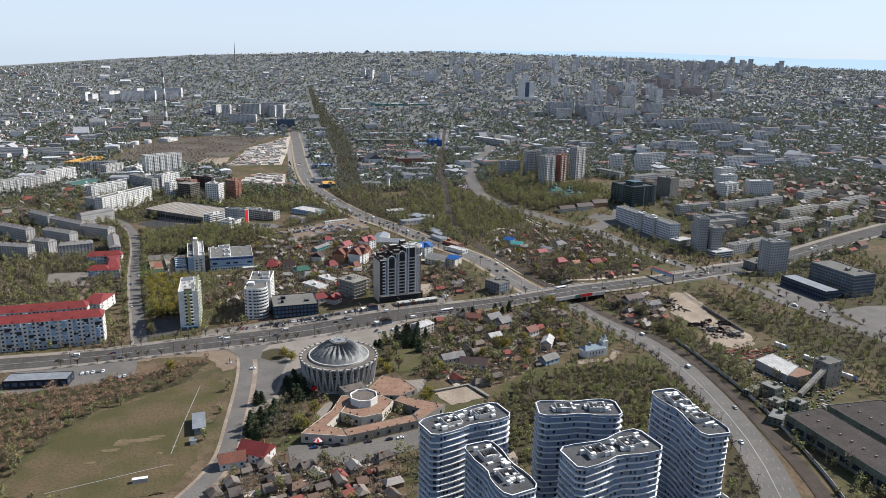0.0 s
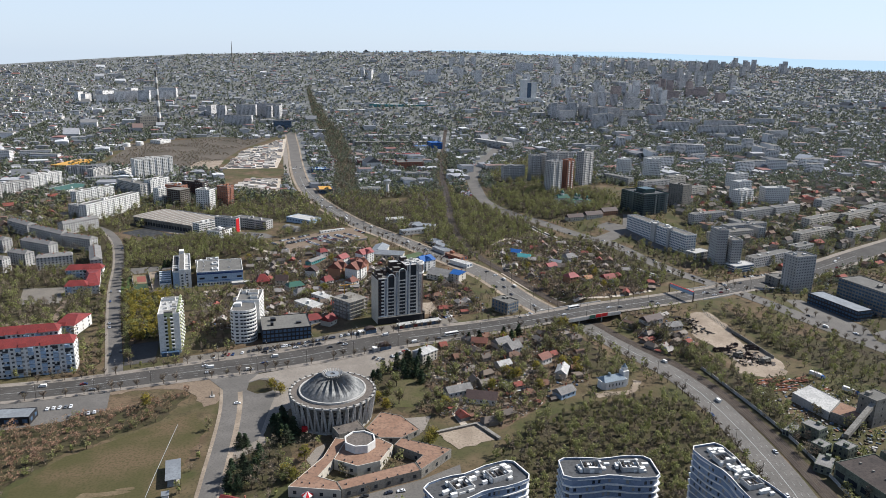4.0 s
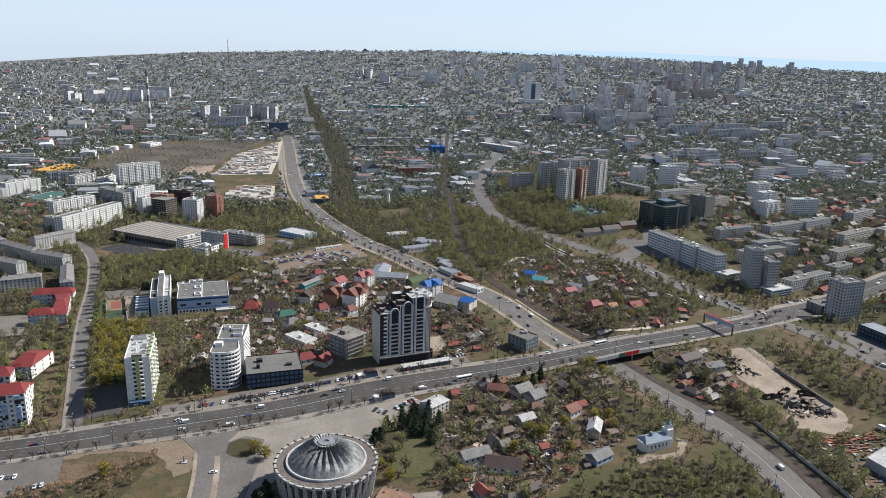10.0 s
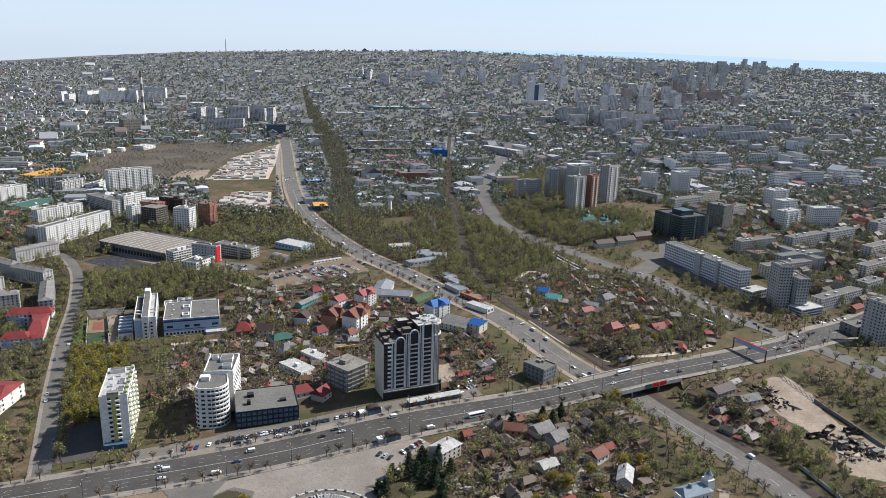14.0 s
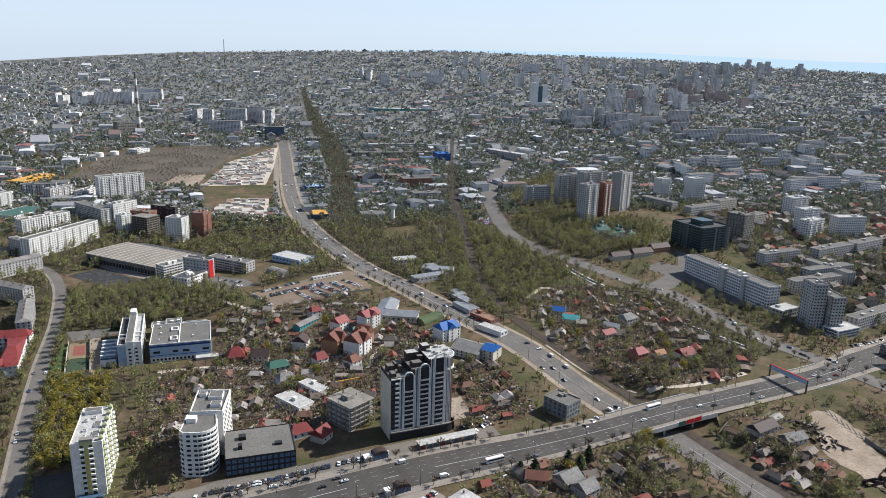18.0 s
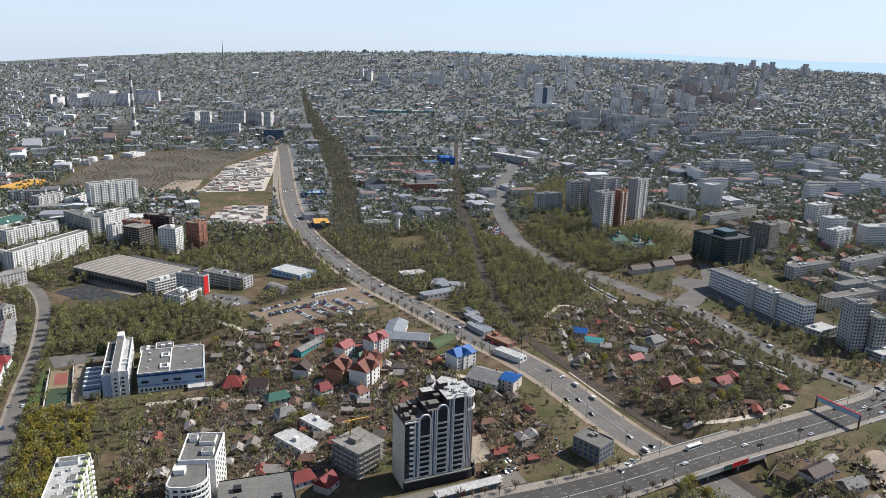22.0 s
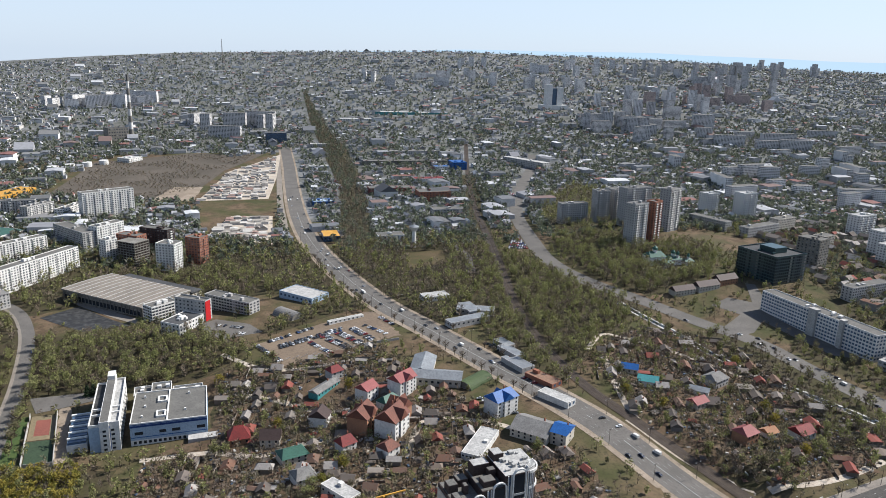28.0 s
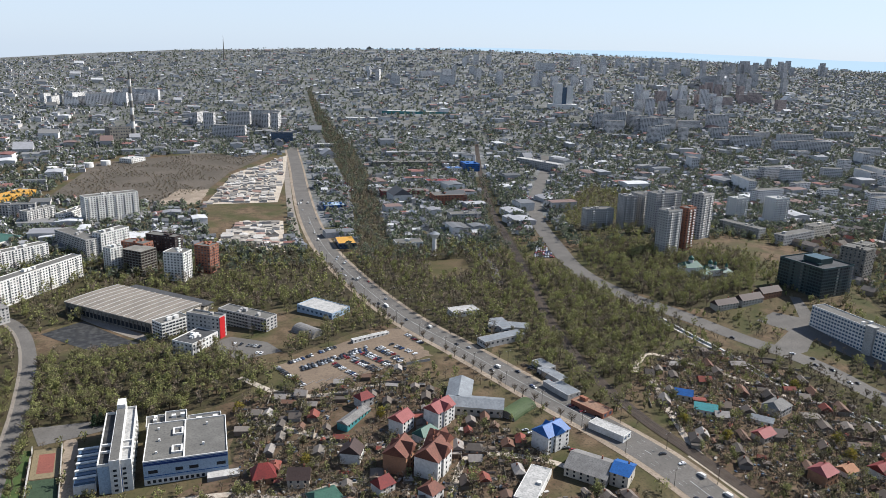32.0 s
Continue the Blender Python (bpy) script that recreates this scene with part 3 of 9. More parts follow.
def occ_idx(x, y):
    i = ((np.asarray(y) - GY0) / GS).astype(int)
    j = ((np.asarray(x) - GX0) / GS).astype(int)
    ok = (i >= 0) & (i < OCC.shape[0]) & (j >= 0) & (j < OCC.shape[1])
    return np.clip(i, 0, OCC.shape[0] - 1), np.clip(j, 0, OCC.shape[1] - 1), ok


OY, OX = np.meshgrid(GY0 + (np.arange(OCC.shape[0]) + 0.5) * GS, GX0 + (np.arange(OCC.shape[1]) + 0.5) * GS, indexing="ij")


def occupy_line(line, half):
    near = line[(line[:, 0] > GX0 - 50) & (line[:, 0] < GX0 + 1450) & (line[:, 1] > GY0 - 50) & (line[:, 1] < GY0 + 1290)]
    for p in near:
        i, j, _ = occ_idx(p[0], p[1])
        r = int(half / GS) + 2
        a, b, c, d = max(0, i - r), i + r + 1, max(0, j - r), j + r + 1
        OCC[a:b, c:d] |= (OX[a:b, c:d] - p[0]) ** 2 + (OY[a:b, c:d] - p[1]) ** 2 < half * half


def inside(poly, x, y):
    x, y = np.asarray(x, float), np.asarray(y, float)
    r = np.zeros(x.shape, bool)
    for (ax, ay), (bx, by) in zip(poly, poly[1:] + poly[:1]):
        c = (ay > y) != (by > y)
        r ^= c & (x < (bx - ax) * (y - ay) / (by - ay + 1e-12) + ax)
    return r


def occupy_poly(poly, grow=2.0):
    c = np.mean(poly, axis=0)
    p = [tuple(np.array(q) + (np.array(q) - c) / (np.linalg.norm(np.array(q) - c) + 1e-6) * grow) for q in poly]
    OCC[...] |= inside(p, OX, OY)


def is_free(x, y):
    i, j, ok = occ_idx(x, y)
    return ~(OCC[i, j] & ok)


for ln, hw in ((AVENUE, 20), (DIAG, 17), (LOWER, 13), (RAIL, 6), (WEST, 12), (STREET, 10), (SIDE, 10)):
    occupy_line(smooth_line(ln[::3], 3.0), hw)

WINDOWS = {}


def window_mesh(w, h, mat):
    key = (round(w, 2), round(h, 2), mat.name)
    if key not in WINDOWS:
        g = Geo()
        g.box(-w / 2, w / 2, -0.06, 0.02, -h / 2, h / 2)
        WINDOWS[key] = g.mesh("window", mat)
    return WINDOWS[key]


def place_rect(x, y, w, d, rot):
    a = radians(rot)
    c, s = math.cos(a), math.sin(a)
    return [(x + u * c - v * s, y + u * s + v * c) for u, v in ((0, 0), (w, 0), (w, d), (0, d))]


def facade_windows(root, w, d, h, floors, bays, side_bays, ww, wh, mat, base=1.0, single=True, back=False):
    """Panes on the faces that are seen. single: one part a floor with thick panes, otherwise one joined part."""
    fh = (h - base) / floors
    rows = []
    for k in range(floors):
        g = Geo()
        z0 = base + (k + 0.55) * fh - wh / 2
        for b in range(bays):
            u = (b + 0.5) * w / bays
            g.pane(u - ww / 2, u + ww / 2, -0.07, 0.02, z0, z0 + wh, "y+")
        sw = min(ww, 0.8 * d / max(1, side_bays))
        for b in range(side_bays):
            u = (b + 0.5) * d / side_bays
            g.pane(w - 0.02, w + 0.07, u - sw / 2, u + sw / 2, z0, z0 + wh, "x-")
            g.pane(-0.07, 0.02, u - sw / 2, u + sw / 2, z0, z0 + wh, "x+")
        rows.append(g)
    if not single:
        g = Geo()
        for r in rows:
            n = len(g.v)
            g.v += r.v
            g.f += [tuple(n + i for i in f) for f in r.f]
        rows = [g]
    for g in rows:
        part("window_band", g, mat, root)["kind"] = "stuff"


def block(name, label, cat, x, y, w, d, rot, h, floors=5, bays=10, side_bays=0, wall="panelgrey", roof="roofgrey", glass="glass", ww=1.5, wh=1.5,
          single=False, parapet=0.7, boxes=2, group="", balcony=0, balcony_mat="white", below=3.0, edge=None, lite=False):
    """A flat-roofed building: x, y is its front corner, its front runs along rot."""
    z = min(gz(*p) for p in place_rect(x, y, w, d, rot))
    root = thing(name, label, cat, pose(x, y, z, 0, 0, rot), group)
    rect = [(0, 0), (w, 0), (w, d), (0, d)]
    part("wall", Geo().prism(rect, -below, h), M[wall], root)
    t = 0.35
    top = part("roof", Geo().box(t, w - t, t, d - t, h, h + 0.12), M[roof], root)
    if not lite:
        part("parapet", Geo().ring(rect, [(t, t), (w - t, t), (w - t, d - t), (t, d - t)], h + 0.003, h + parapet), M[edge or wall], root)
    if floors:
        facade_windows(root, w, d, h, floors, bays, side_bays, ww, wh, M[glass], single=single)
    r = random.Random(int(x * 7 + y * 13))
    for _ in range(boxes):
        bx, by = r.uniform(0.15, 0.75) * w, r.uniform(0.2, 0.6) * d
        bw, bd = min(r.uniform(2, 5), 0.2 * w), min(r.uniform(2, 4), 0.3 * d)
        part("roof_box", Geo().box(bx, bx + bw, by, by + bd, h + 0.12, h + r.uniform(1.4, 2.8)), M[wall], top)
    if balcony:
        fh = (h - 1) / floors
        for b in range(balcony):
            g = Geo()
            u = (b + 0.5) * w / balcony
            for k in range(1, floors):
                g.box(u - 1.5, u + 1.5, -1.1, -0.08, 1 + k * fh - 0.1, 1 + k * fh + 1.0)
            part("balcony_column", g, M[balcony_mat], root)["kind"] = "stuff"
    occupy_poly(place_rect(x, y, w, d, rot))
    return root




# ---------- round arena with its pleated dome ----------
AX, AY = 16.0, 474.0
AZ = gz(AX, AY)


def circle(r, n, a0=0.0):
    return [(r * math.cos(a0 + 2 * math.pi * i / n), r * math.sin(a0 + 2 * math.pi * i / n)) for i in range(n)]


def arena():
    root = thing("arena", "round concrete circus arena with a pleated metal dome", "arena", pose(AX, AY, AZ))
    n, rim = 34, 18.5
    part("drum_wall", Geo().prism(circle(23.2, 64), -4, rim - 1.0), M["oldconc"], root, "grey concrete drum wall behind the struts")
    part("plinth", Geo().prism(circle(25.0, 48), -4, 1.2), M["concrete"], root)
    part("rim_ring", Geo().ring(circle(27.2, 64), circle(26.2, 64), rim - 1.2, rim - 0.1), M["concrete"], root, "pale concrete rim ring")
    part("terrace_roof", Geo().ring(circle(26.4, 64), circle(19.5, 64), rim - 0.9, rim - 0.35), M["ringfelt"], root, "brown felt ring roof round the dome")
    part("dome_kerb", Geo().ring(circle(21.3, 48), circle(20.3, 48), rim - 0.6, rim + 0.9), M["concrete"], root, "pale kerb round the dome")
    # V-shaped struts, alternately leaning
    for i in range(n):
        a = 2 * math.pi * i / n
        for s in (-1, 1):
            b = a + s * 2 * math.pi / n * 0.42
            g = Geo().beam((24.2 * math.cos(b), 24.2 * math.sin(b), -1), (27.0 * math.cos(a), 27.0 * math.sin(a), rim - 0.6), 0.55)
            part("strut", g, M["concrete"], root)
        c, s_ = math.cos(a), math.sin(a)
        g = Geo().beam((26.0 * c, 26.0 * s_, rim + 0.1), (27.9 * c, 27.9 * s_, rim + 0.35), 0.42)
        part("bracket", g, M["oldconc"], root, "pale concrete bracket on the rim")
    # windows between the struts
    me = window_mesh(1.5, 1.3, M["glass"])
    for i in range(n):
        a = 2 * math.pi * (i + 0.5) / n
        for z in (10.5, 13.2):
            o = new("window", me)
            o.parent = root
            o.matrix_local = pose(23.3 * math.cos(a), 23.3 * math.sin(a), z, 0, 0, math.degrees(a) + 90)
    # dome: pleats that die out towards the rim
    k, rings = 22, 9
    g = Geo()
    m = k * 4
    for j in range(rings + 1):
        t = j / rings
        r = 20.4 - 15.6 * t
        z0 = rim + 0.4 + 8.2 * (1 - (1 - t) ** 1.7)
        for i in range(m):
            w = (0.0, 1.0, 0.0, -0.75)[i % 4]
            ph = 2 * math.pi * i / m
            amp = 1.45 * max(0.0, min(1.0, (t - 0.12) / 0.5)) * (1.25 - 0.6 * t)
            g.v.append((r * math.cos(ph), r * math.sin(ph), z0 + amp * w))
    for j in range(rings):
        for i in range(m):
            q = (i + 1) % m
            g.f.append((j * m + i, j * m + q, (j + 1) * m + q, (j + 1) * m + i))
    part("dome", g, M["dome"], root, "weathered grey metal dome with radial folds")
    crown = part("lantern", Geo().prism(circle(4.9, 24), rim + 7.6, rim + 10.2), M["oldconc"], root)
    part("lantern_roof", Geo().ring(circle(4.3, 24), circle(1.6, 24), rim + 10.2, rim + 10.9), M["zinc"], crown)
    for i in range(22):
        a = 2 * math.pi * i / 22
        c, s_ = math.cos(a), math.sin(a)
        g = Geo()
        g.beam((3.6 * c, 3.6 * s_, rim + 9.2), (6.6 * c, 6.6 * s_, rim + 11.6), 0.28)
        part("fin", g, M["concrete"], crown, "pale concrete crown fin")
    part("entrance_canopy", Geo().box(-20, -16.5, -21, -18.5, 1.5, 4.2), M["red"], root, "red entrance canopy")
    occupy_poly([(AX + p[0], AY + p[1]) for p in circle(30, 20)])


arena()


def flat_house(name, label, cat, poly, h, wall, roof, par=0.5, inset=0.4, z=None, below=3, group=""):
    """A flat-roofed volume on an outline in the world, as one thing with wall, roof and parapet."""
    c = np.mean(poly, axis=0)
    z = min(gz(*p) for p in poly) if z is None else z
    root = thing(name, label, cat, pose(c[0], c[1], z), group)
    loc = [(p[0] - c[0], p[1] - c[1]) for p in poly]
    inn = [(x * (1 - inset / max(1.0, math.hypot(x, y))), y * (1 - inset / max(1.0, math.hypot(x, y)))) for x, y in loc]
    part("wall", Geo().prism(loc, -below, h), M[wall], root)
    part("roof", Geo().prism(inn, h, h + 0.1), M[roof], root)
    if par:
        part("parapet", Geo().ring(loc, inn, h + 0.003, h + par), M[wall], root)
    occupy_poly(poly)
    return root


# annexe: octagon pavilion and brown-roofed wings round two courts
OX_, OY_ = 28.8, 424.0
zA = gz(28, 410)
flat_house("pavilion", "white octagonal pavilion with a dark flat roof", "building", [(OX_ + p[0], OY_ + p[1]) for p in circle(9.3, 8, math.pi / 8)], 10.0, "white", "ringfelt", 0.9, 0.8, zA)
for nm, poly, h, wl, lab in (
    ("annexe_wing", [(-11.9, 389.9), (15.3, 381.8), (13.1, 390.2), (3.5, 397.0), (12.6, 411.8), (21.5, 433.4), (15.4, 435.9), (7.5, 416.1)], 5.5, "cream", "long angled annexe wing with a brown felt roof"),
    ("annexe_wing", [(13.3, 390.6), (15.7, 382.6), (59.5, 394.0), (57.6, 402.4)], 5.4, "oldconc", "front annexe wing with a brown felt roof and garages"),
    ("annexe_wing", [(59.8, 394.2), (80.5, 412.0), (53.7, 429.5), (48.5, 422.4), (63.4, 408.2), (58.2, 402.6)], 5.6, "oldconc", "bent annexe wing with a brown felt roof"),
    ("annexe_hall", [(13.0, 411.6), (25.4, 402.5), (38.5, 405.7), (47.9, 421.8), (41.0, 430.4), (21.9, 433.2)], 6.0, "cream", "middle annexe hall with a brown felt roof"),
    ("annexe_terrace", [(34.2, 446.8), (41.4, 434.3), (54.7, 432.1), (66.8, 440.4), (58.0, 459.4), (46.0, 466.0)], 4.0, "oldconc", "raised brown terrace beside the arena"),
    ("link_block", [(17.6, 436.2), (33.3, 441.5), (29.8, 452.1), (13.8, 447.1)], 7.2, "oldconc", "grey-roofed link block at the arena"),
):
    r_ = flat_house(nm, lab, "building", poly[::-1] if sum((b[0] - a[0]) * (b[1] + a[1]) for a, b in zip(poly, poly[1:] + poly[:1])) > 0 else poly, h, wl, "ringfelt" if nm == "link_block" else "roofbrown", 0.35, 0.4, zA)
    c_ = np.mean(poly, axis=0)
    q_ = random.Random(int(h * 100 + len(poly)))
    for a, b in zip(poly, poly[1:] + poly[:1]):
        n_ = int(math.hypot(b[0] - a[0], b[1] - a[1]) / 7)
        for t in range(n_):
            u = (t + 0.5) / n_
            x_, y_ = a[0] + (b[0] - a[0]) * u - c_[0], a[1] + (b[1] - a[1]) * u - c_[1]
            part("window", Geo().box(-0.9, 0.9, -0.12, 0.12, 1.6, 3.6), M["glass"], r_).matrix_local = pose(x_, y_, 0, 0, 0, math.degrees(math.atan2(b[1] - a[1], b[0] - a[0])))
            x_, y_ = 0.86 * x_ + q_.uniform(-1, 1), 0.86 * y_ + q_.uniform(-1, 1)
            if inside(poly, np.array([x_ + c_[0]]), np.array([y_ + c_[1]]))[0] and q_.random() < 0.7:
                part("roof_vent", Geo().box(x_, x_ + 0.7, y_, y_ + 0.7, h, h + q_.uniform(0.5, 1.0)), M["roofdark"], r_)
t_ = thing("carousel_tent", "small round red and white striped carousel canopy", "tent", pose(-2, 386, gz(-2, 386)))
for k in range(10):
    a0, a1 = 2 * math.pi * k / 10, 2 * math.pi * (k + 1) / 10
    g = Geo()
    g.face([(3.2 * math.cos(a0), 3.2 * math.sin(a0), 3.0), (3.2 * math.cos(a1), 3.2 * math.sin(a1), 3.0), (0, 0, 4.8)])
    part("canopy_panel", g, M["red"] if k % 2 else M["white"], t_)
    part("post", Geo().tube(3.0 * math.cos(a0), 3.0 * math.sin(a0), -0.3, 3.0, 0.06, 0.06, 5), M["steel"], t_)


def ground_patch(name, label, cat, poly, mat, dz=0.18, kind="structure", step=7.0, keep=True):
    """A surface laid on the ground inside an outline."""
    p = np.array(poly, float)
    if keep:
        occupy_poly(poly, 0.5)
    n = []
    soft_edge = mat.name in ("sandy_earth", "field_grass", "mown_lawn", "trodden_earth", "leaf_litter", "dug_garden_soil")
    wob = np.random.default_rng(len(poly))
    for a, b in zip(p, np.roll(p, -1, 0)):
        k = max(1, int(np.linalg.norm(b - a) / (min(step, 4.5) if soft_edge else step)))
        n += [a + (b - a) * i / k + (wob.normal(0, 1.1, 2) if soft_edge else 0) for i in range(k)]
    bm = bmesh.new()
    bm.faces.new([bm.verts.new((*q, 0)) for q in n])
    bmesh.ops.triangulate(bm, faces=bm.faces[:])
    for _ in range(3):
        long = [e for e in bm.edges if e.calc_length() > step * 1.6]
        if not long:
            break
        bmesh.ops.subdivide_edges(bm, edges=long, cuts=1)
        bmesh.ops.triangulate(bm, faces=bm.faces[:])
    co = np.array([v.co[:] for v in bm.verts])
    z = ground_z(co[:, 0], co[:, 1]) + dz
    for v, zz in zip(bm.verts, z):
        v.co.z = zz
    bm.normal_update()
    for f in bm.faces:
        if f.normal.z < 0:
            f.normal_flip()
    me = bpy.data.meshes.new(name)
    bm.to_mesh(me)
    bm.free()
    me.materials.append(mat)
    return thing(name, label, cat, kind=kind, geo=me)


ground_patch("forecourt", "pale paved forecourt round the arena", "pavement", [(-46, 544), (75, 572), (84, 560), (56, 538), (44, 512), (46, 490), (20, 503), (-12, 488), (-14, 462), (-30, 440), (-44, 430), (-44, 500)], M["paving"], 0.16)
ground_patch("forecourt_terrace", "pale concrete terrace by the arena", "pavement", [(40, 446), (48, 462), (78, 462), (70, 444), (60, 436)], M["paving"], 0.2)
ground_patch("service_yard", "worn asphalt yard behind the annexe", "pavement", [(-20, 386), (-10, 388), (15, 381), (60, 393), (84, 404), (80, 376), (20, 362), (-18, 370)], M["asphalt2"], 0.2)
ground_patch("forecourt_drive", "worn asphalt drive and car stand before the arena", "road", [(-45, 532), (-30, 540), (-19, 534), (-22, 505), (-26, 480), (-30, 452), (-42, 440), (-44, 480)], M["asphalt2"], 0.22)
ground_patch("shade_bed", "planted bed beside the arena steps", "ground", [(-22, 482), (-13, 486), (-12, 462), (-16, 448), (-26, 452)], M["litter"], 0.26)
ground_patch("garden_walk", "pale paved walk through the garden", "pavement", [(-2, 424), (4, 436), (10, 440), (6, 420), (2, 412)], M["paving"], 0.22)
ground_patch("dirt_pitch", "pale dirt pitch inside a low wall", "ground", [(78, 440), (104, 446), (112, 428), (86, 422)], M["dirt"], 0.2)
for poly in ([(76, 441), (106, 448), (115, 427), (113, 426), (104, 446), (77, 439)],):
    flat_house("low_wall", "low stained wall round the dirt pitch", "wall", poly, 1.6, "oldconc", "oldconc", 0)
ground_patch("playing_field", "worn grass football field with dry patches", "field", [(-71, 496), (-93, 482), (-140, 449), (-154, 422), (-163, 392), (-163, 360), (-124, 345), (-82, 352), (-70, 380), (-72, 420), (-62, 469)], M["field"], 0.12)
for cx_, cy_, rx_, ry_ in ((-106, 409, 11, 2.6), (-120, 400, 5, 2.2), (-96, 412, 5, 1.6), (-116, 408, 4, 5), (-92, 392, 1.8, 1.2), (-84, 378, 2.2, 1.4), (-85, 398, 1.6, 1.2), (-128, 388, 3, 1.4)):
    ground_patch("bare_patch", "bare sandy wear in the field", "ground", [(cx_ + rx_ * math.cos(a) * (1 + 0.25 * math.sin(3 * a + cx_)), cy_ + ry_ * math.sin(a) * (1 + 0.25 * math.cos(2 * a))) for a in np.linspace(0, 6.0, 11)], M["wornturf"], 0.16, step=30)
ground_patch("sand_patch", "trodden sandy earth at the road corner", "ground", [(-150, 537), (-110, 541), (-80, 545), (-61, 546), (-56, 530), (-60, 505), (-68, 503), (-74, 520), (-84, 530), (-110, 534), (-150, 532)], M["yardearth"], 0.14)
ground_patch("junction", "worn asphalt mouth of the side road", "road", [(-72, 551), (-60, 542), (-54, 520), (-44, 520), (-40, 536), (-28, 558), (-45, 556)], M["asphalt2"], 0.3)
ground_patch("planted_island", "scrubby planted island beside the side road", "ground", [(-41, 530), (-34, 536), (-25, 533), (-20, 520), (-28, 514), (-37, 518)], M["litter"], 0.24)
apron = AVENUE[(AVENUE[:, 0] > -95) & (AVENUE[:, 0] < 140)]
ribbon(apron, 19, 31, 0.33, M["apron"], "parking_apron", "dusty paved parking apron along the avenue", "pavement", avenue_z)
occupy_poly([tuple(q) for q in apron + normals(apron) * 19] + [tuple(q) for q in (apron + normals(apron) * 31)[::-1]], 0.0)
ground_patch("lawn", "small green lawn beside the arena", "lawn", [(54.5, 511.8), (73.6, 519.4), (82.7, 499.2), (89.3, 478.7), (66.8, 476.8), (50.5, 479.4)], M["lawn"], 0.2)
ground_patch("kerb_parking", "asphalt parking strip with faint bays", "parking", [(-215, 538), (-133, 541), (-128, 508), (-152, 497), (-215, 488)], M["asphalt2"], 0.16)
dashes(smooth_line([(-80, 480), (-84, 420), (-86, 380)]), 0, 0.2, "touch_line", "faint white touch line", 30, 0, 0.35)
dashes(smooth_line([(-86, 378), (-125, 366), (-160, 356)]), 0, 0.2, "goal_line", "faint white goal line", 30, 0, 0.35)



# ---------- tall tower with arched balcony bays ----------
def arch_band(x0, x1, z0, zt, t, y0, y1, n=10):
    """A frame: two posts and a round head."""
    g = Geo()
    r, xm = (x1 - x0) / 2, (x0 + x1) / 2
    g.box(x0, x0 + t, y0, y1, z0, zt)
    g.box(x1 - t, x1, y0, y1, z0, zt)
    for i in range(n):
        a, b = math.pi * i / n, math.pi * (i + 1) / n
        P = [(xm + q * math.cos(c), zt + q * math.sin(c)) for c in (a, b) for q in (r, r - t)]
        for y in (y0, y1):
            g.face([(P[k][0], y, P[k][1]) for k in ((0, 1, 3, 2) if y == y0 else (0, 2, 3, 1))])
        g.face([(P[0][0], y0, P[0][1]), (P[2][0], y0, P[2][1]), (P[2][0], y1, P[2][1]), (P[0][0], y1, P[0][1])])
        g.face([(P[1][0], y0, P[1][1]), (P[1][0], y1, P[1][1]), (P[3][0], y1, P[3][1]), (P[3][0], y0, P[3][1])])
    return g


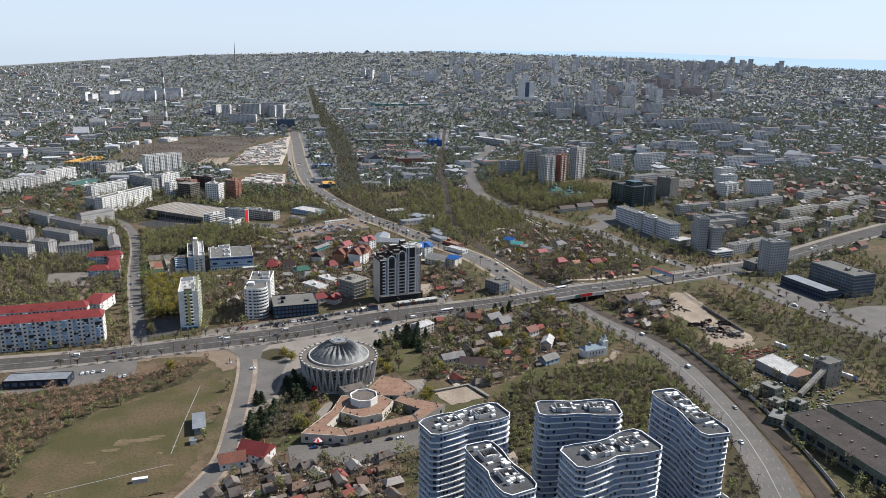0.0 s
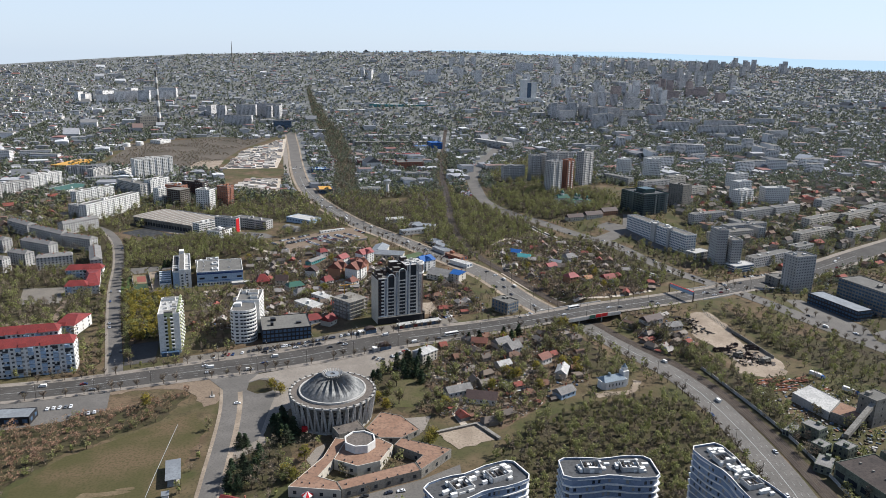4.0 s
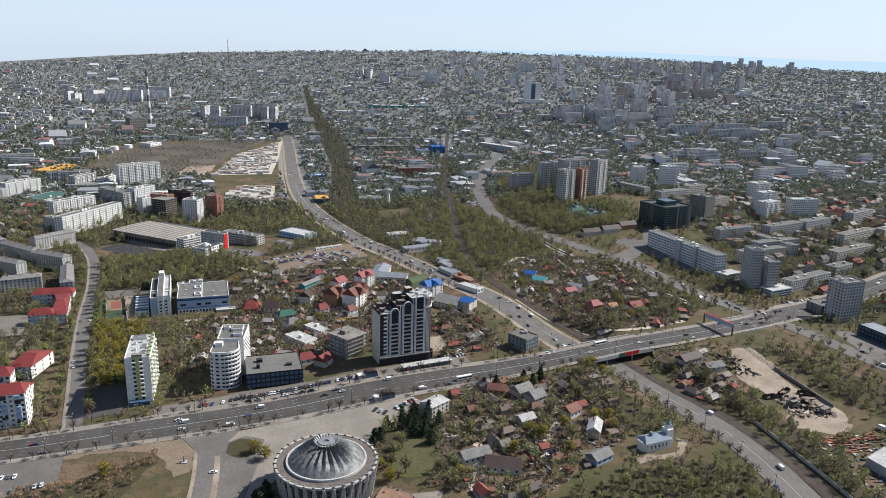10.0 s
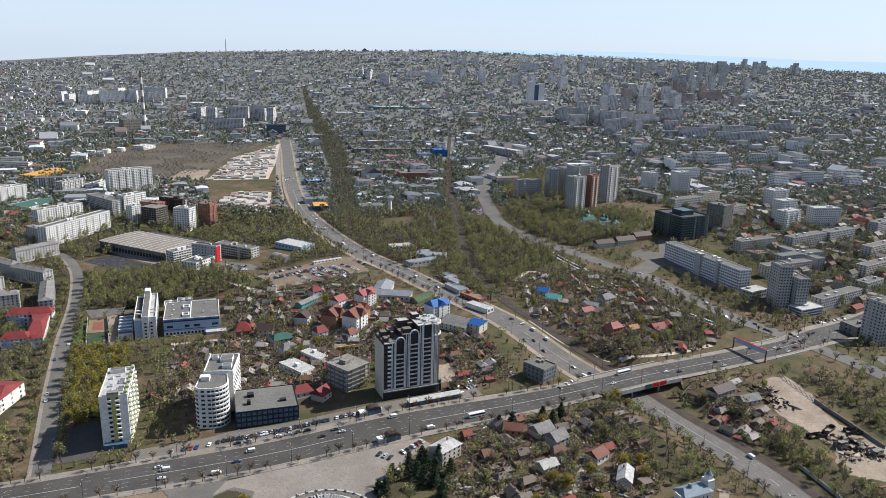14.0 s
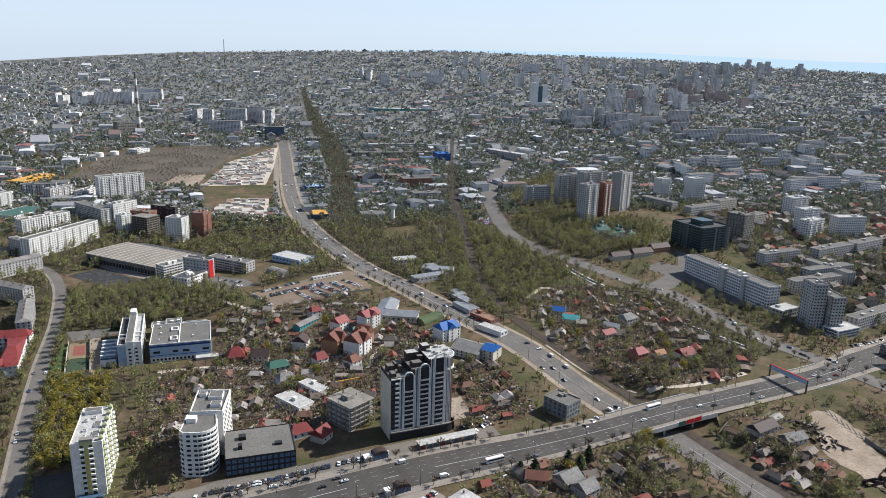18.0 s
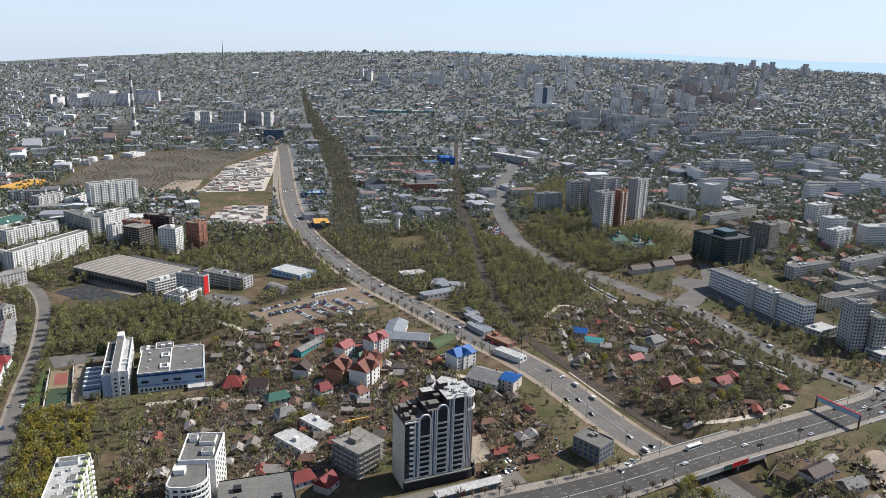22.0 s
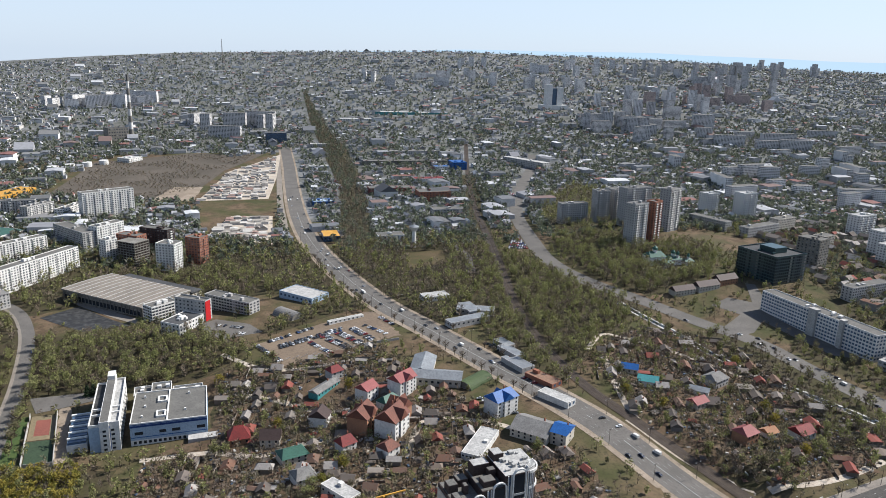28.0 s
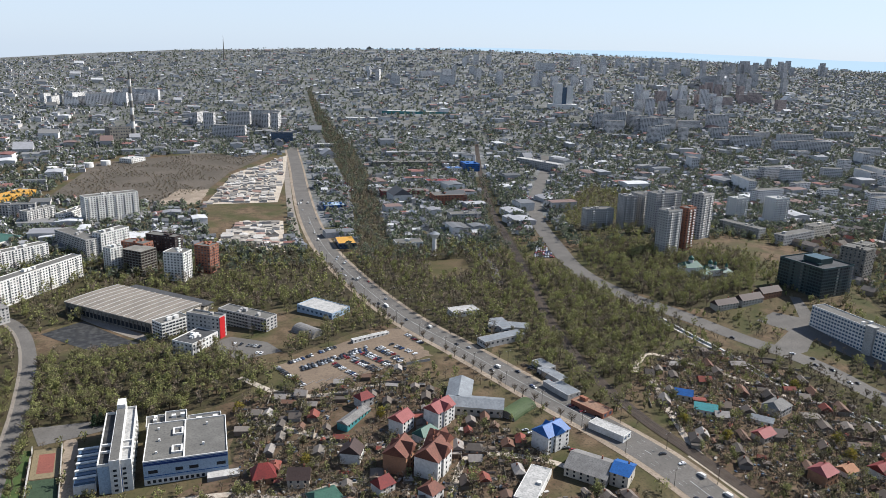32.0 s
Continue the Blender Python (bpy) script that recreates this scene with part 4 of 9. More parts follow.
def hotel():
    z = gz(78, 628)
    root = thing("hotel_tower", "tall dark apartment tower with white arched balcony bays", "tower", pose(62, 619, z, 0, 0, 11))
    W, D = 40.0, 19.0
    # three stepped bodies, rounded at the far end
    H1, H2, H3 = 41.0, 45.0, 50.0
    part("body", Geo().prism([(0, 0), (13, 0), (13, D), (0, D)], -4, H1), M["darkbrown"], root, "dark brown tower body")
    part("body", Geo().prism([(13, 0), (24, 0), (24, D), (13, D)], -4, H2), M["darkbrown"], root, "dark brown tower body")
    end = [(24, 0), (36, 0)] + [(36 + 6 * math.sin(a), 6 - 6 * math.cos(a)) for a in np.linspace(0.3, math.pi / 2, 6)] + [(42, D), (24, D)]
    part("body", Geo().prism(end, -4, H3), M["darkbrown"], root, "dark brown tower body with a rounded end")
    part("side_wall", Geo().box(-0.25, -0.01, 0.0, D, -4, H1 - 2.0), M["cream"], root, "plain cream rendered side wall")
    podium = [(-0.6, -1.6), (36, -1.6)] + [(36 + 8 * math.sin(a), 6.4 - 8 * math.cos(a)) for a in np.linspace(0.2, math.pi / 2, 6)] + [(44, D), (42.1, D), (42.1, -0.05), (-0.6, -0.05)]
    part("podium", Geo().prism(podium, -4, 5.6), M["black"], root, "dark glazed podium")
    part("canopy", Geo().prism([(p[0], p[1] - 0.5) for p in podium], 5.7, 6.3), M["oldconc"], root)
    fh = 3.05
    # balcony bays: start x, width, top
    for x0, w, top in ((8.5, 5.6, H1 + 0.5), (18.5, 5.6, H2 + 0.5), (28.2, 5.6, H3 + 0.5)):
        part("arch_frame", arch_band(x0 - 0.7, x0 + w + 0.7, 6.4, top - 1.0, 0.6, -0.9, 0.0), M["white"], root, "white arched frame")
        part("bay_glass", Geo().box(x0 + 0.1, x0 + w - 0.1, -0.1, -0.02, 6.6, top - 1.0), M["glass"], root)
        k = int((top - 5.0 - 6.6) / fh)
        for j in range(k):
            zb = 6.6 + j * fh
            g = Geo()
            g.box(x0, x0 + w, -1.3, -0.12, zb, zb + 0.25)
            g.box(x0, x0 + w * 0.46, -1.35, -1.2, zb + 0.25, zb + 1.05)
            g.box(x0 + w * 0.54, x0 + w, -1.35, -1.2, zb + 0.25, zb + 1.05)
            part("balcony", g, M["panelgrey"], root, "pale grey balcony with a solid rail")
    for x0, x1, top in ((5.05, 7.75, H1 - 3), (14.85, 17.75, H2 - 4), (24.85, 27.45, H3 - 5), (34.55, 36.4, H3 - 6)):
        part("facade_panel", Geo().box(x0, x1, -0.10, -0.01, 6.4, top), M["panelgrey"], root, "pale grey cladding between the balcony bays")
    for x0, w, top in ((5.6, 1.7, H1), (15.4, 1.6, H2), (25.3, 1.6, H3), (35.2, 1.2, H3), (37.2, 0.9, H3 - 1)):
        part("pilaster", Geo().box(x0, x0 + 0.35, -0.5, 0.02, 6.4, top), M["white"], root)
        part("pilaster", Geo().box(x0 + w, x0 + w + 0.35, -0.5, 0.02, 6.4, top), M["white"], root)
        part("glass_strip", Geo().box(x0 + 0.62, x0 + w - 0.27, -0.17, -0.02, 6.4, top - 1), M["glassblue"], root, "dark glass strip")
    # corner windows with white balconies at the cream end
    for j in range(11):
        zb = 6.6 + j * fh
        part("balcony", Geo().box(2.6, 5.0, -1.1, -0.05, zb, zb + 1.0), M["white"], root, "white corner balcony")
        o = new("window", window_mesh(1.5, 1.6, M["glass"]))
        o.parent = root
        o.matrix_local = pose(1.3, -0.05, zb + 1.5)
        o = new("window", window_mesh(1.9, 1.6, M["glass"]))
        o.parent = root
        o.matrix_local = pose(3.8, -0.05, zb + 1.9)
    for zz in (6.4, 40.0):
        part("cornice", Geo().box(0, 8, -0.6, 0.0, zz, zz + 0.7), M["white"], root)
    ring = [(36 + 6.6 * math.sin(a), 5.9 - 6.6 * math.cos(a)) for a in np.linspace(0.0, 1.75, 9)]
    inn = [(36 + 6.05 * math.sin(a), 5.9 - 6.05 * math.cos(a)) for a in np.linspace(0.0, 1.75, 9)]
    for zz in (H3 - 8.5, H3 - 0.6):
        part("ring_band", Geo().prism(ring + inn[::-1], zz, zz + 1.3), M["white"], root, "white ring band round the tower's end")
    # roofs
    part("roof", Geo().box(0.4, 12.9, 0.4, D - 0.4, H1, H1 + 0.15), M["roofgrey"], root)
    part("roof", Geo().box(13.2, 23.9, 0.4, D - 0.4, H2, H2 + 0.15), M["roofgrey"], root)
    part("roof", Geo().prism([(p[0] * 0.985 + 0.5, p[1] * 0.97 + 0.3) for p in end], H3, H3 + 0.2), M["roofwhite"], root, "white flat roof")
    rr = random.Random(3)
    for _ in range(15):
        bx, by = rr.uniform(25, 38), rr.uniform(3, 16)
        part("roof_unit", Geo().box(bx, bx + rr.uniform(0.8, 2.6), by, by + rr.uniform(0.8, 2.2), H3 + 0.2, H3 + rr.uniform(0.8, 1.8)), M["roofwhite"], root)
    for bx, by, bw, bd, z0, bh in ((0.6, 1.0, 3.0, 5.0, H1, 2.6), (0.8, 9.0, 4.5, 5.0, H1, 4.0), (6.5, 12.0, 5.0, 5.0, H1, 3.6), (7.0, 6.0, 2.0, 3.0, H1, 4.4), (14.5, 2.0, 6.0, 5.0, H2, 3.0),
                                     (14.0, 12.0, 8.0, 5.5, H2, 5.4), (19.5, 7.5, 3.5, 3.0, H2, 4.6), (24.4, 12.5, 5.0, 5.6, H3, 3.6)):
        rh = part("roof_house", Geo().box(bx, bx + bw, by, by + bd, z0 + 0.15, z0 + bh), M["darkbrown"], root, "dark brown roof house")
        part("roof_house_top", Geo().box(bx + 0.2, bx + bw - 0.2, by + 0.2, by + bd - 0.2, z0 + bh, z0 + bh + 0.1), M["roofwhite"] if bd > 5.2 else M["roofgrey"], rh)
    for i in range(9):
        a = 0.1 + i * 0.2
        part("fin", Geo().beam((36 + 5.7 * math.sin(a), 6 - 5.7 * math.cos(a), H3 + 1.4), (36 + 2.6 * math.sin(a), 6 - 2.6 * math.cos(a), H3 + 1.4), 0.16), M["white"], root)
    occupy_poly(place_rect(60, 616, 46, 26, 11))


hotel()


# ---------- white slab with green and yellow bands ----------
def slab_block():
    x, y, w, d, rot, h = -109.8, 598, 15.6, 41, 5, 33
    z = min(gz(*p) for p in place_rect(x, y, w, d, rot)) + 0.5
    root = thing("apartment_slab", "white ten-storey apartment block with pale green and yellow balcony bands", "apartment block", pose(x, y, z, 0, 0, rot))
    part("wall", Geo().prism([(0, 0), (w, 0), (w, d), (0, d)], -4, h), M["white"], root)
    part("roof", Geo().box(0.4, w - 0.4, 0.4, d - 0.4, h, h + 0.15), M["roofwhite"], root, "white flat roof")
    part("parapet", Geo().ring([(0, 0), (w, 0), (w, d), (0, d)], [(0.4, 0.4), (w - 0.4, 0.4), (w - 0.4, d - 0.4), (0.4, d - 0.4)], h + 0.003, h + 0.9), M["white"], root)
    M["limeband"] = plain("lime_render", (0.42, 0.45, 0.24), (0.38, 0.41, 0.22), rough=0.8)
    part("band", Geo().box(4.6, 11.0, -0.5, -0.01, 2.5, h + 1.6), M["limeband"], root, "pale lime render band")
    M["yellowband"] = plain("yellow_render", (0.60, 0.50, 0.16), (0.55, 0.46, 0.15), rough=0.8)
    part("band", Geo().box(6.9, 8.7, -0.56, -0.51, 5.0, h - 3), M["yellowband"], root, "yellow render strip")
    part("gable_arch", Geo().prism([(4.6, -0.5), (11.0, -0.5), (11.0, 3), (4.6, 3)], h + 1.6, h + 2.8), M["oldconc"], root)
    fh = 3.05
    for j in range(10):
        zb = 2.6 + j * fh
        for u in (5.6, 10.0):
            part("balcony", Geo().box(u - 1.2, u + 1.2, -1.5, -0.55, zb, zb + 1.0), M["white"], root)
            o = new("window", window_mesh(1.6, 1.5, M["glass"]))
            o.parent = root
            o.matrix_local = pose(u, -0.52, zb + 1.7)
        for v in np.linspace(3, d - 3, 6):
            part("balcony", Geo().box(w + 0.01, w + 1.1, v - 1.4, v + 1.4, zb, zb + 1.0), M["limeband"] if int(v) % 2 else M["white"], root)
            o = new("window", window_mesh(1.8, 1.5, M["glass"]))
            o.parent = root
            o.matrix_local = pose(w + 0.03, v, zb + 1.8, 0, 0, 90)
    for v in np.linspace(1.5, d - 4, 6):
        g = Geo()
        g.box(w - 2.0, w + 0.2, v, v + 2.5, h + 0.9, h + 2.0)
        g.v += [(w - 2.0, v, h + 2.0), (w + 0.2, v, h + 2.0), (w + 0.2, v + 2.5, h + 2.0), (w - 2.0, v + 2.5, h + 2.0), (w - 0.9, v + 1.25, h + 3.6)]
        n = len(g.v) - 5
        g.f += [(n, n + 1, n + 4), (n + 1, n + 2, n + 4), (n + 2, n + 3, n + 4), (n + 3, n, n + 4)]
        part("turret", g, M["limeband"], root, "small pointed roof turret")
    for bx, by, bw, bd, bh in ((2, 33, 9, 4, 2.6), (3, 24, 2, 2, 1.4), (7, 27, 2, 2, 1.2), (4, 13, 2.2, 2.2, 1.2), (9, 17, 3.4, 6, 1.1), (9.5, 6, 3.4, 6, 1.1), (5, 6, 1.6, 1.6, 1.3)):
        part("roof_box", Geo().box(bx, bx + bw, by, by + bd, h + 0.15, h + bh), M["white"], root)
        part("roof_box_top", Geo().box(bx + 0.2, bx + bw - 0.2, by + 0.2, by + bd - 0.2, h + bh, h + bh + 0.06), M["roofgrey"], root)
    part("porch", Geo().box(1, 14, -4.5, -0.6, -2, 3.6), M["glassblue"], root, "blue glass entrance porch")
    occupy_poly(place_rect(x - 2, y - 6, w + 4, d + 6, rot))


slab_block()


# ---------- rounded apartment block ----------
def round_block():
    x, y, rot, h = -57.5, 607, -5, 27.5
    z = gz(-50, 612) - 0.5
    root = thing("round_apartment_block", "white apartment block with a rounded front and window bands", "apartment block", pose(x, y, z, 0, 0, rot))
    front = [(0, 3), (2.5, 0.4)] + [(9.5 + 9.5 * math.sin(a), 9.0 - 9.0 * math.cos(a)) for a in np.linspace(-0.2, 1.9, 9)] + [(16.5, 22), (0, 22)]
    part("wall", Geo().prism(front, -3, h), M["white"], root, "white rounded wall")
    inn = [(9 + (p[0] - 9) * 0.95, 11 + (p[1] - 11) * 0.96) for p in front]
    part("roof", Geo().prism(inn, h, h + 0.1), M["roofgrey"], root)
    part("parapet", Geo().ring(front, inn, h + 0.003, h + 0.8), M["white"], root)
    part("roof_house", Geo().box(1.8, 7.0, 12, 16.5, h + 0.1, h + 3.0), M["white"], root)
    rear = [(1.5, 22.02), (20, 22.02), (20, 50), (0.5, 50)]
    part("wall", Geo().prism(rear, -3, h + 1.2), M["white"], root, "white rear wing wall")
    inn2 = [(2, 22.5), (19.5, 22.5), (19.5, 49.5), (1, 49.5)]
    part("roof", Geo().prism(inn2, h + 1.2, h + 1.3), M["roofgrey"], root)
    part("parapet", Geo().ring(rear, inn2, h + 1.203, h + 2.4), M["white"], root)
    for bx, by, bw, bd in ((9, 38, 8, 8), (3, 42, 4, 4), (12, 28, 6, 5)):
        rh = part("roof_house", Geo().box(bx, bx + bw, by, by + bd, h + 1.3, h + 3.6), M["white"], root)
        part("roof_house_top", Geo().box(bx + 0.3, bx + bw - 0.3, by + 0.3, by + bd - 0.3, h + 3.6, h + 3.68), M["roofgrey"], root)
    fh = 2.95
    for j in range(9):
        zb = 0.8 + j * fh
        for p, q in zip(front[:11], front[1:12]):
            v = Vector((q[0] - p[0], q[1] - p[1]))
            if v.length < 1.2:
                continue
            c = ((p[0] + q[0]) / 2, (p[1] + q[1]) / 2)
            n = Vector((v.y, -v.x)).normalized()
            o = new("window", window_mesh(min(2.2, v.length * 0.8), 1.25, M["glass"]))
            o.parent = root
            o.matrix_local = pose(c[0] + n.x * 0.06, c[1] + n.y * 0.06, zb + 1.7, 0, 0, math.degrees(math.atan2(v.y, v.x)))
            s = Geo().prism([(p[0] + n.x * 0.05, p[1] + n.y * 0.05), (q[0] + n.x * 0.05, q[1] + n.y * 0.05), (q[0] + n.x * 0.55, q[1] + n.y * 0.55), (p[0] + n.x * 0.55, p[1] + n.y * 0.55)], zb + 0.1, zb + 0.9)
            part("balcony_rail", s, M["white"], root)
        for v in np.linspace(25, 47, 6):
            o = new("window", window_mesh(1.9, 1.5, M["glass"]))
            o.parent = root
            o.matrix_local = pose(20.04, v, zb + 1.8, 0, 0, 90)
    for u in np.linspace(2, 18, 7):
        part("pillar", Geo().box(u - 0.25, u + 0.25, -1.2, -0.7, -3, 1.0), M["black"], root)
    occupy_poly(place_rect(x, y, 22, 52, rot))


round_block()



# ---------- towers with undulating white floor bands ----------
def wave_tower(x, y, w, d, rot, h, seed):
    g0_ = random.Random(seed)
    z = gz(x, y) - 1
    root = thing("wave_tower", "blue-grey apartment tower with undulating white floor bands", "tower", pose(x, y, z, 0, 0, rot), "towers with wavy bands")

    L, B = max(w, d) / 2, min(w, d) / 2
    spine = []
    for t, b in ((-1, 0.72), (-0.86, 0.98), (-0.6, 1.0), (-0.34, 0.94), (-0.1, 0.8), (0.14, 0.8), (0.4, 0.96), (0.64, 1.0), (0.88, 0.97), (1, 0.7)):
        spine.append((t * L, -b * B * (1 - 0.06 * math.sin(3 * t + seed))))
    base_line = spine + [(t, -b * (1 - 0.07 * math.cos(2.2 * t / L + seed))) for t, b in reversed(spine)]
    if d > w:
        base_line = [(-p[1], p[0]) for p in base_line]

    def outline(k, grow=0.0, amp=0.0):
        """A faceted oblong, waisted at its middle; the facets lean in and out from floor to floor."""
        out = []
        for i, (px, py) in enumerate(base_line):
            r = math.hypot(px, py)
            e = grow + amp * math.sin(i * 2.1 + k * 0.42 + seed) * (0.6 + 0.4 * math.sin(k * 0.9 + i))
            out.append((px + px / r * e, py + py / r * e))
        return out
    fl = int(h / 3.2)
    fh = h / fl
    part("wall", Geo().prism(outline(0, -0.75), -5, h), M["waveblue"], root, "blue-grey clad wall")
    core = outline(0, -0.70)
    nb = len(core)
    for k in range(fl):
        o, inn_ = outline(k, 0.05, 0.55), outline(k, -0.78)
        g = Geo()
        for i in range(nb):
            up = 0.28 * math.sin(i * 1.7 + k * 0.5 + seed)
            za, zb = k * fh + fh * 0.84 + up, (k + 1) * fh - 0.02 + 0.3 * up
            g.v += [(*o[i], za), (*o[i], zb), (*inn_[i], zb + 0.05), (*inn_[i], za - 0.05)]
        for i in range(nb):
            a, b = 4 * i, 4 * ((i + 1) % nb)
            g.f += [(a, b, b + 1, a + 1), (a + 1, b + 1, b + 2, a + 2), (a + 3, b + 3, b, a)]
        part("floor_band", g, M["white"], root, "undulating white floor band")
        if k == 0:
            continue
        g = Geo()
        for i in range(nb):
            a, b = Vector(core[i]), Vector(core[(i + 1) % nb])
            m_ = max(1, int((b - a).length / 1.9))
            for c in range(m_):
                if g0_.random() < 0.5:
                    continue
                p0, p1 = a.lerp(b, (c + 0.25) / m_), a.lerp(b, (c + 0.7) / m_)
                n_ = Vector((p1.y - p0.y, p0.x - p1.x)).normalized() * 0.05
                g.prism([tuple(p0), tuple(p0 + n_), tuple(p1 + n_), tuple(p1)], k * fh + 0.7, k * fh + fh * 0.68)
        part("window_band", g, M["glass"], root)["kind"] = "stuff"
    top = outline(fl, 0.0, 0.4)
    inn = outline(fl, -0.45, 0.4)
    rail = part("parapet", Geo().ring(top, inn, h - 0.5, h + 1.0), M["waveblue"], root, "blue-grey parapet")
    part("coping", Geo().ring(outline(fl, 0.05, 0.4), outline(fl, -0.5, 0.4), h + 1.0, h + 1.15), M["white"], rail, "white coping")
    deck = part("roof", Geo().prism(inn, h, h + 0.12), M["roofdark"], root, "dark flat roof")
    for u in (-0.18, 0.22):
        cx, cy = (0, u * d) if d > w else (u * w, 0)
        bw = min(w, d) * 0.24
        screen = part("plant_screen", Geo().ring([(cx - bw, cy - bw * 0.8), (cx + bw, cy - bw * 0.8), (cx + bw, cy + bw * 0.8), (cx - bw, cy + bw * 0.8)],
                                        [(cx - bw + 0.25, cy - bw * 0.8 + 0.25), (cx + bw - 0.25, cy - bw * 0.8 + 0.25), (cx + bw - 0.25, cy + bw * 0.8 - 0.25), (cx - bw + 0.25, cy + bw * 0.8 - 0.25)], h + 0.1, h + 2.6), M["panelgrey"], root, "pale grey plant screen on the roof")
        for e in (-0.5, 0.0, 0.5):
            part("duct", Geo().box(cx + e * bw - 0.25, cx + e * bw + 0.25, cy - bw * 0.7, cy + bw * 0.7, h + 1.4, h + 1.8), M["steel"], screen, "dark steel duct")
    for _ in range(32):
        t = g0_.uniform(-0.38, 0.38)
        s = g0_.uniform(-0.26, 0.26)
        bx, by = (s * w, t * d) if d > w else (t * w, s * d)
        bw, bd, bh = g0_.uniform(1.2, 3.0), g0_.uniform(1.0, 2.1), g0_.uniform(0.9, 2.3)
        part("vent_box", Geo().box(bx, bx + bw, by, by + bd, h + 0.12, h + bh), M["white"], deck, "white roof vent box")
    occupy_poly(place_rect(x - w / 2, y - d / 2, w, d, 0), 5)


wave_tower(179, 292, 15, 48, 4, 55, 1)
wave_tower(125, 265, 46, 19, 12, 55, 2)
wave_tower(129, 313, 43, 17, -8, 50, 3)
wave_tower(69, 312, 46, 18, 18, 50, 4)
wave_tower(76, 275, 17, 44, 14, 45, 5)
ground_patch("tower_plaza", "pale paved court between the towers", "pavement", [(48, 300), (200, 330), (205, 262), (60, 235)], M["paving"], 0.15)
ground_patch("building_sand", "bare sandy ground beside the towers", "ground", [(94, 332), (108, 336), (112, 356), (98, 352)], M["dirt"], 0.2)
g = Geo()
ramp = smooth_line([(196, 262), (206, 276), (208, 292), (202, 306)], 3)
rn = normals(ramp)
for a, b, n1, n2 in zip(ramp[:-1], ramp[1:], rn[:-1], rn[1:]):
    g.prism([tuple(a - n1 * 0.3), tuple(b - n2 * 0.3), tuple(b + n2 * 0.3), tuple(a + n1 * 0.3)], gz(200, 285) - 1, gz(200, 285) + 2.2)
thing("ramp_wall", "curved white garage ramp wall", "wall", geo=g, mat=M["white"])



# ---------- market hall, unfinished frame, sheds by the avenue ----------
r_ = block("market_hall", "long low dark shop hall with a grey flat roof", "shop", -33, 602, 39, 32, 6, 11.5, 3, 12, 6, "black", "roofgrey", "glassblue", 2.4, 2.2, True, 0.6, 3)


def concrete_frame():
    x, y, w, d, rot = 39, 634, 21, 23, 38
    z = gz(40, 645)
    root = thing("unfinished_block", "unfinished grey concrete frame building", "building site", pose(x, y, z, 0, 0, rot))
    fh, n = 3.2, 5
    for k in range(n + 1):
        part("floor_slab", Geo().box(0, w, 0, d, k * fh - 0.15, k * fh + 0.15), M["oldconc"], root, "bare concrete floor slab")
    for u in np.linspace(0.4, w - 0.4, 6):
        for v in np.linspace(0.4, d - 0.4, 6):
            if 0.5 < u < w - 0.5 and 0.5 < v < d - 0.5:
                continue
            part("column", Geo().box(u - 0.25, u + 0.25, v - 0.25, v + 0.25, -3, n * fh), M["oldconc"], root)
    for k in range(n):
        part("infill_wall", Geo().box(1.2, w - 1.2, 2.0, 2.3, k * fh + 0.15, k * fh + 2.4), M["panelgrey"], root)
        part("infill_wall", Geo().box(1.6, 1.9, 2.4, d - 1.2, k * fh + 0.15, k * fh + 2.4), M["panelgrey"], root)
    for u in np.linspace(1, w - 1, 6):
        part("column_stub", Geo().box(u - 0.2, u + 0.2, d * 0.5, d * 0.5 + 0.4, n * fh, n * fh + 1.4), M["oldconc"], root)
    part("stair_house", Geo().box(6, 11, 9, 15, n * fh + 0.15, n * fh + 2.8), M["oldconc"], root)
    occupy_poly(place_rect(x, y, w, d, rot))
    c = thing("tower_crane", "small yellow building-site crane", "crane", pose(36, 655, gz(36, 655)))
    part("mast", Geo().box(-0.4, 0.4, -0.4, 0.4, 0, 26), M["yellow"], c)
    part("jib", Geo().beam((-4, 0, 25.5), (11, 4, 25.5), 0.3), M["yellow"], c)
    part("counterweight", Geo().box(-4.6, -3.2, -0.6, 0.6, 24.2, 25.4), M["concrete"], c)


concrete_frame()
for x, y, w, d, rot, h in ((-8, 688, 26, 13, -52, 6), (8, 706, 22, 9, -52, 6), (90, 720, 12, 34, -35, 5)):
    block("warehouse", "white-roofed warehouse with plain walls", "warehouse", x, y, w, d, rot, h, 1, 5, 2, "white", "roofwhite", "glass", 1.4, 1.2, False, 0.3, 1)
block("corner_office", "grey three-storey corner office with a flat roof", "office", 178, 626, 15, 19, 32, 10.5, 3, 5, 5, "oldconc", "roofgrey", "glassblue", 1.8, 1.8, True, 0.9, 2)


def kiosk_row(x, y, w, d, rot, label, roof="roofwhite", h=3.4):
    z = gz(x, y)
    root = thing("kiosk_row", label, "kiosk", pose(x, y, z, 0, 0, rot))
    part("wall", Geo().box(0, w, 0, d, -1, h), M["oldconc"], root)
    part("roof", Geo().box(-0.6, w + 0.6, -1.2, d + 0.5, h, h + 0.3), M[roof], root)
    n = int(w / 4)
    for i in range(n):
        part("shop_front", Geo().box((i + 0.1) * w / n, (i + 0.9) * w / n, -0.08, -0.01, 0.3, 2.8), M["glassblue"] if i % 3 else M["redtile"], root)
    occupy_poly(place_rect(x, y, w, d, rot))


kiosk_row(78, 606, 38, 5, 13, "row of avenue kiosks under one white roof")


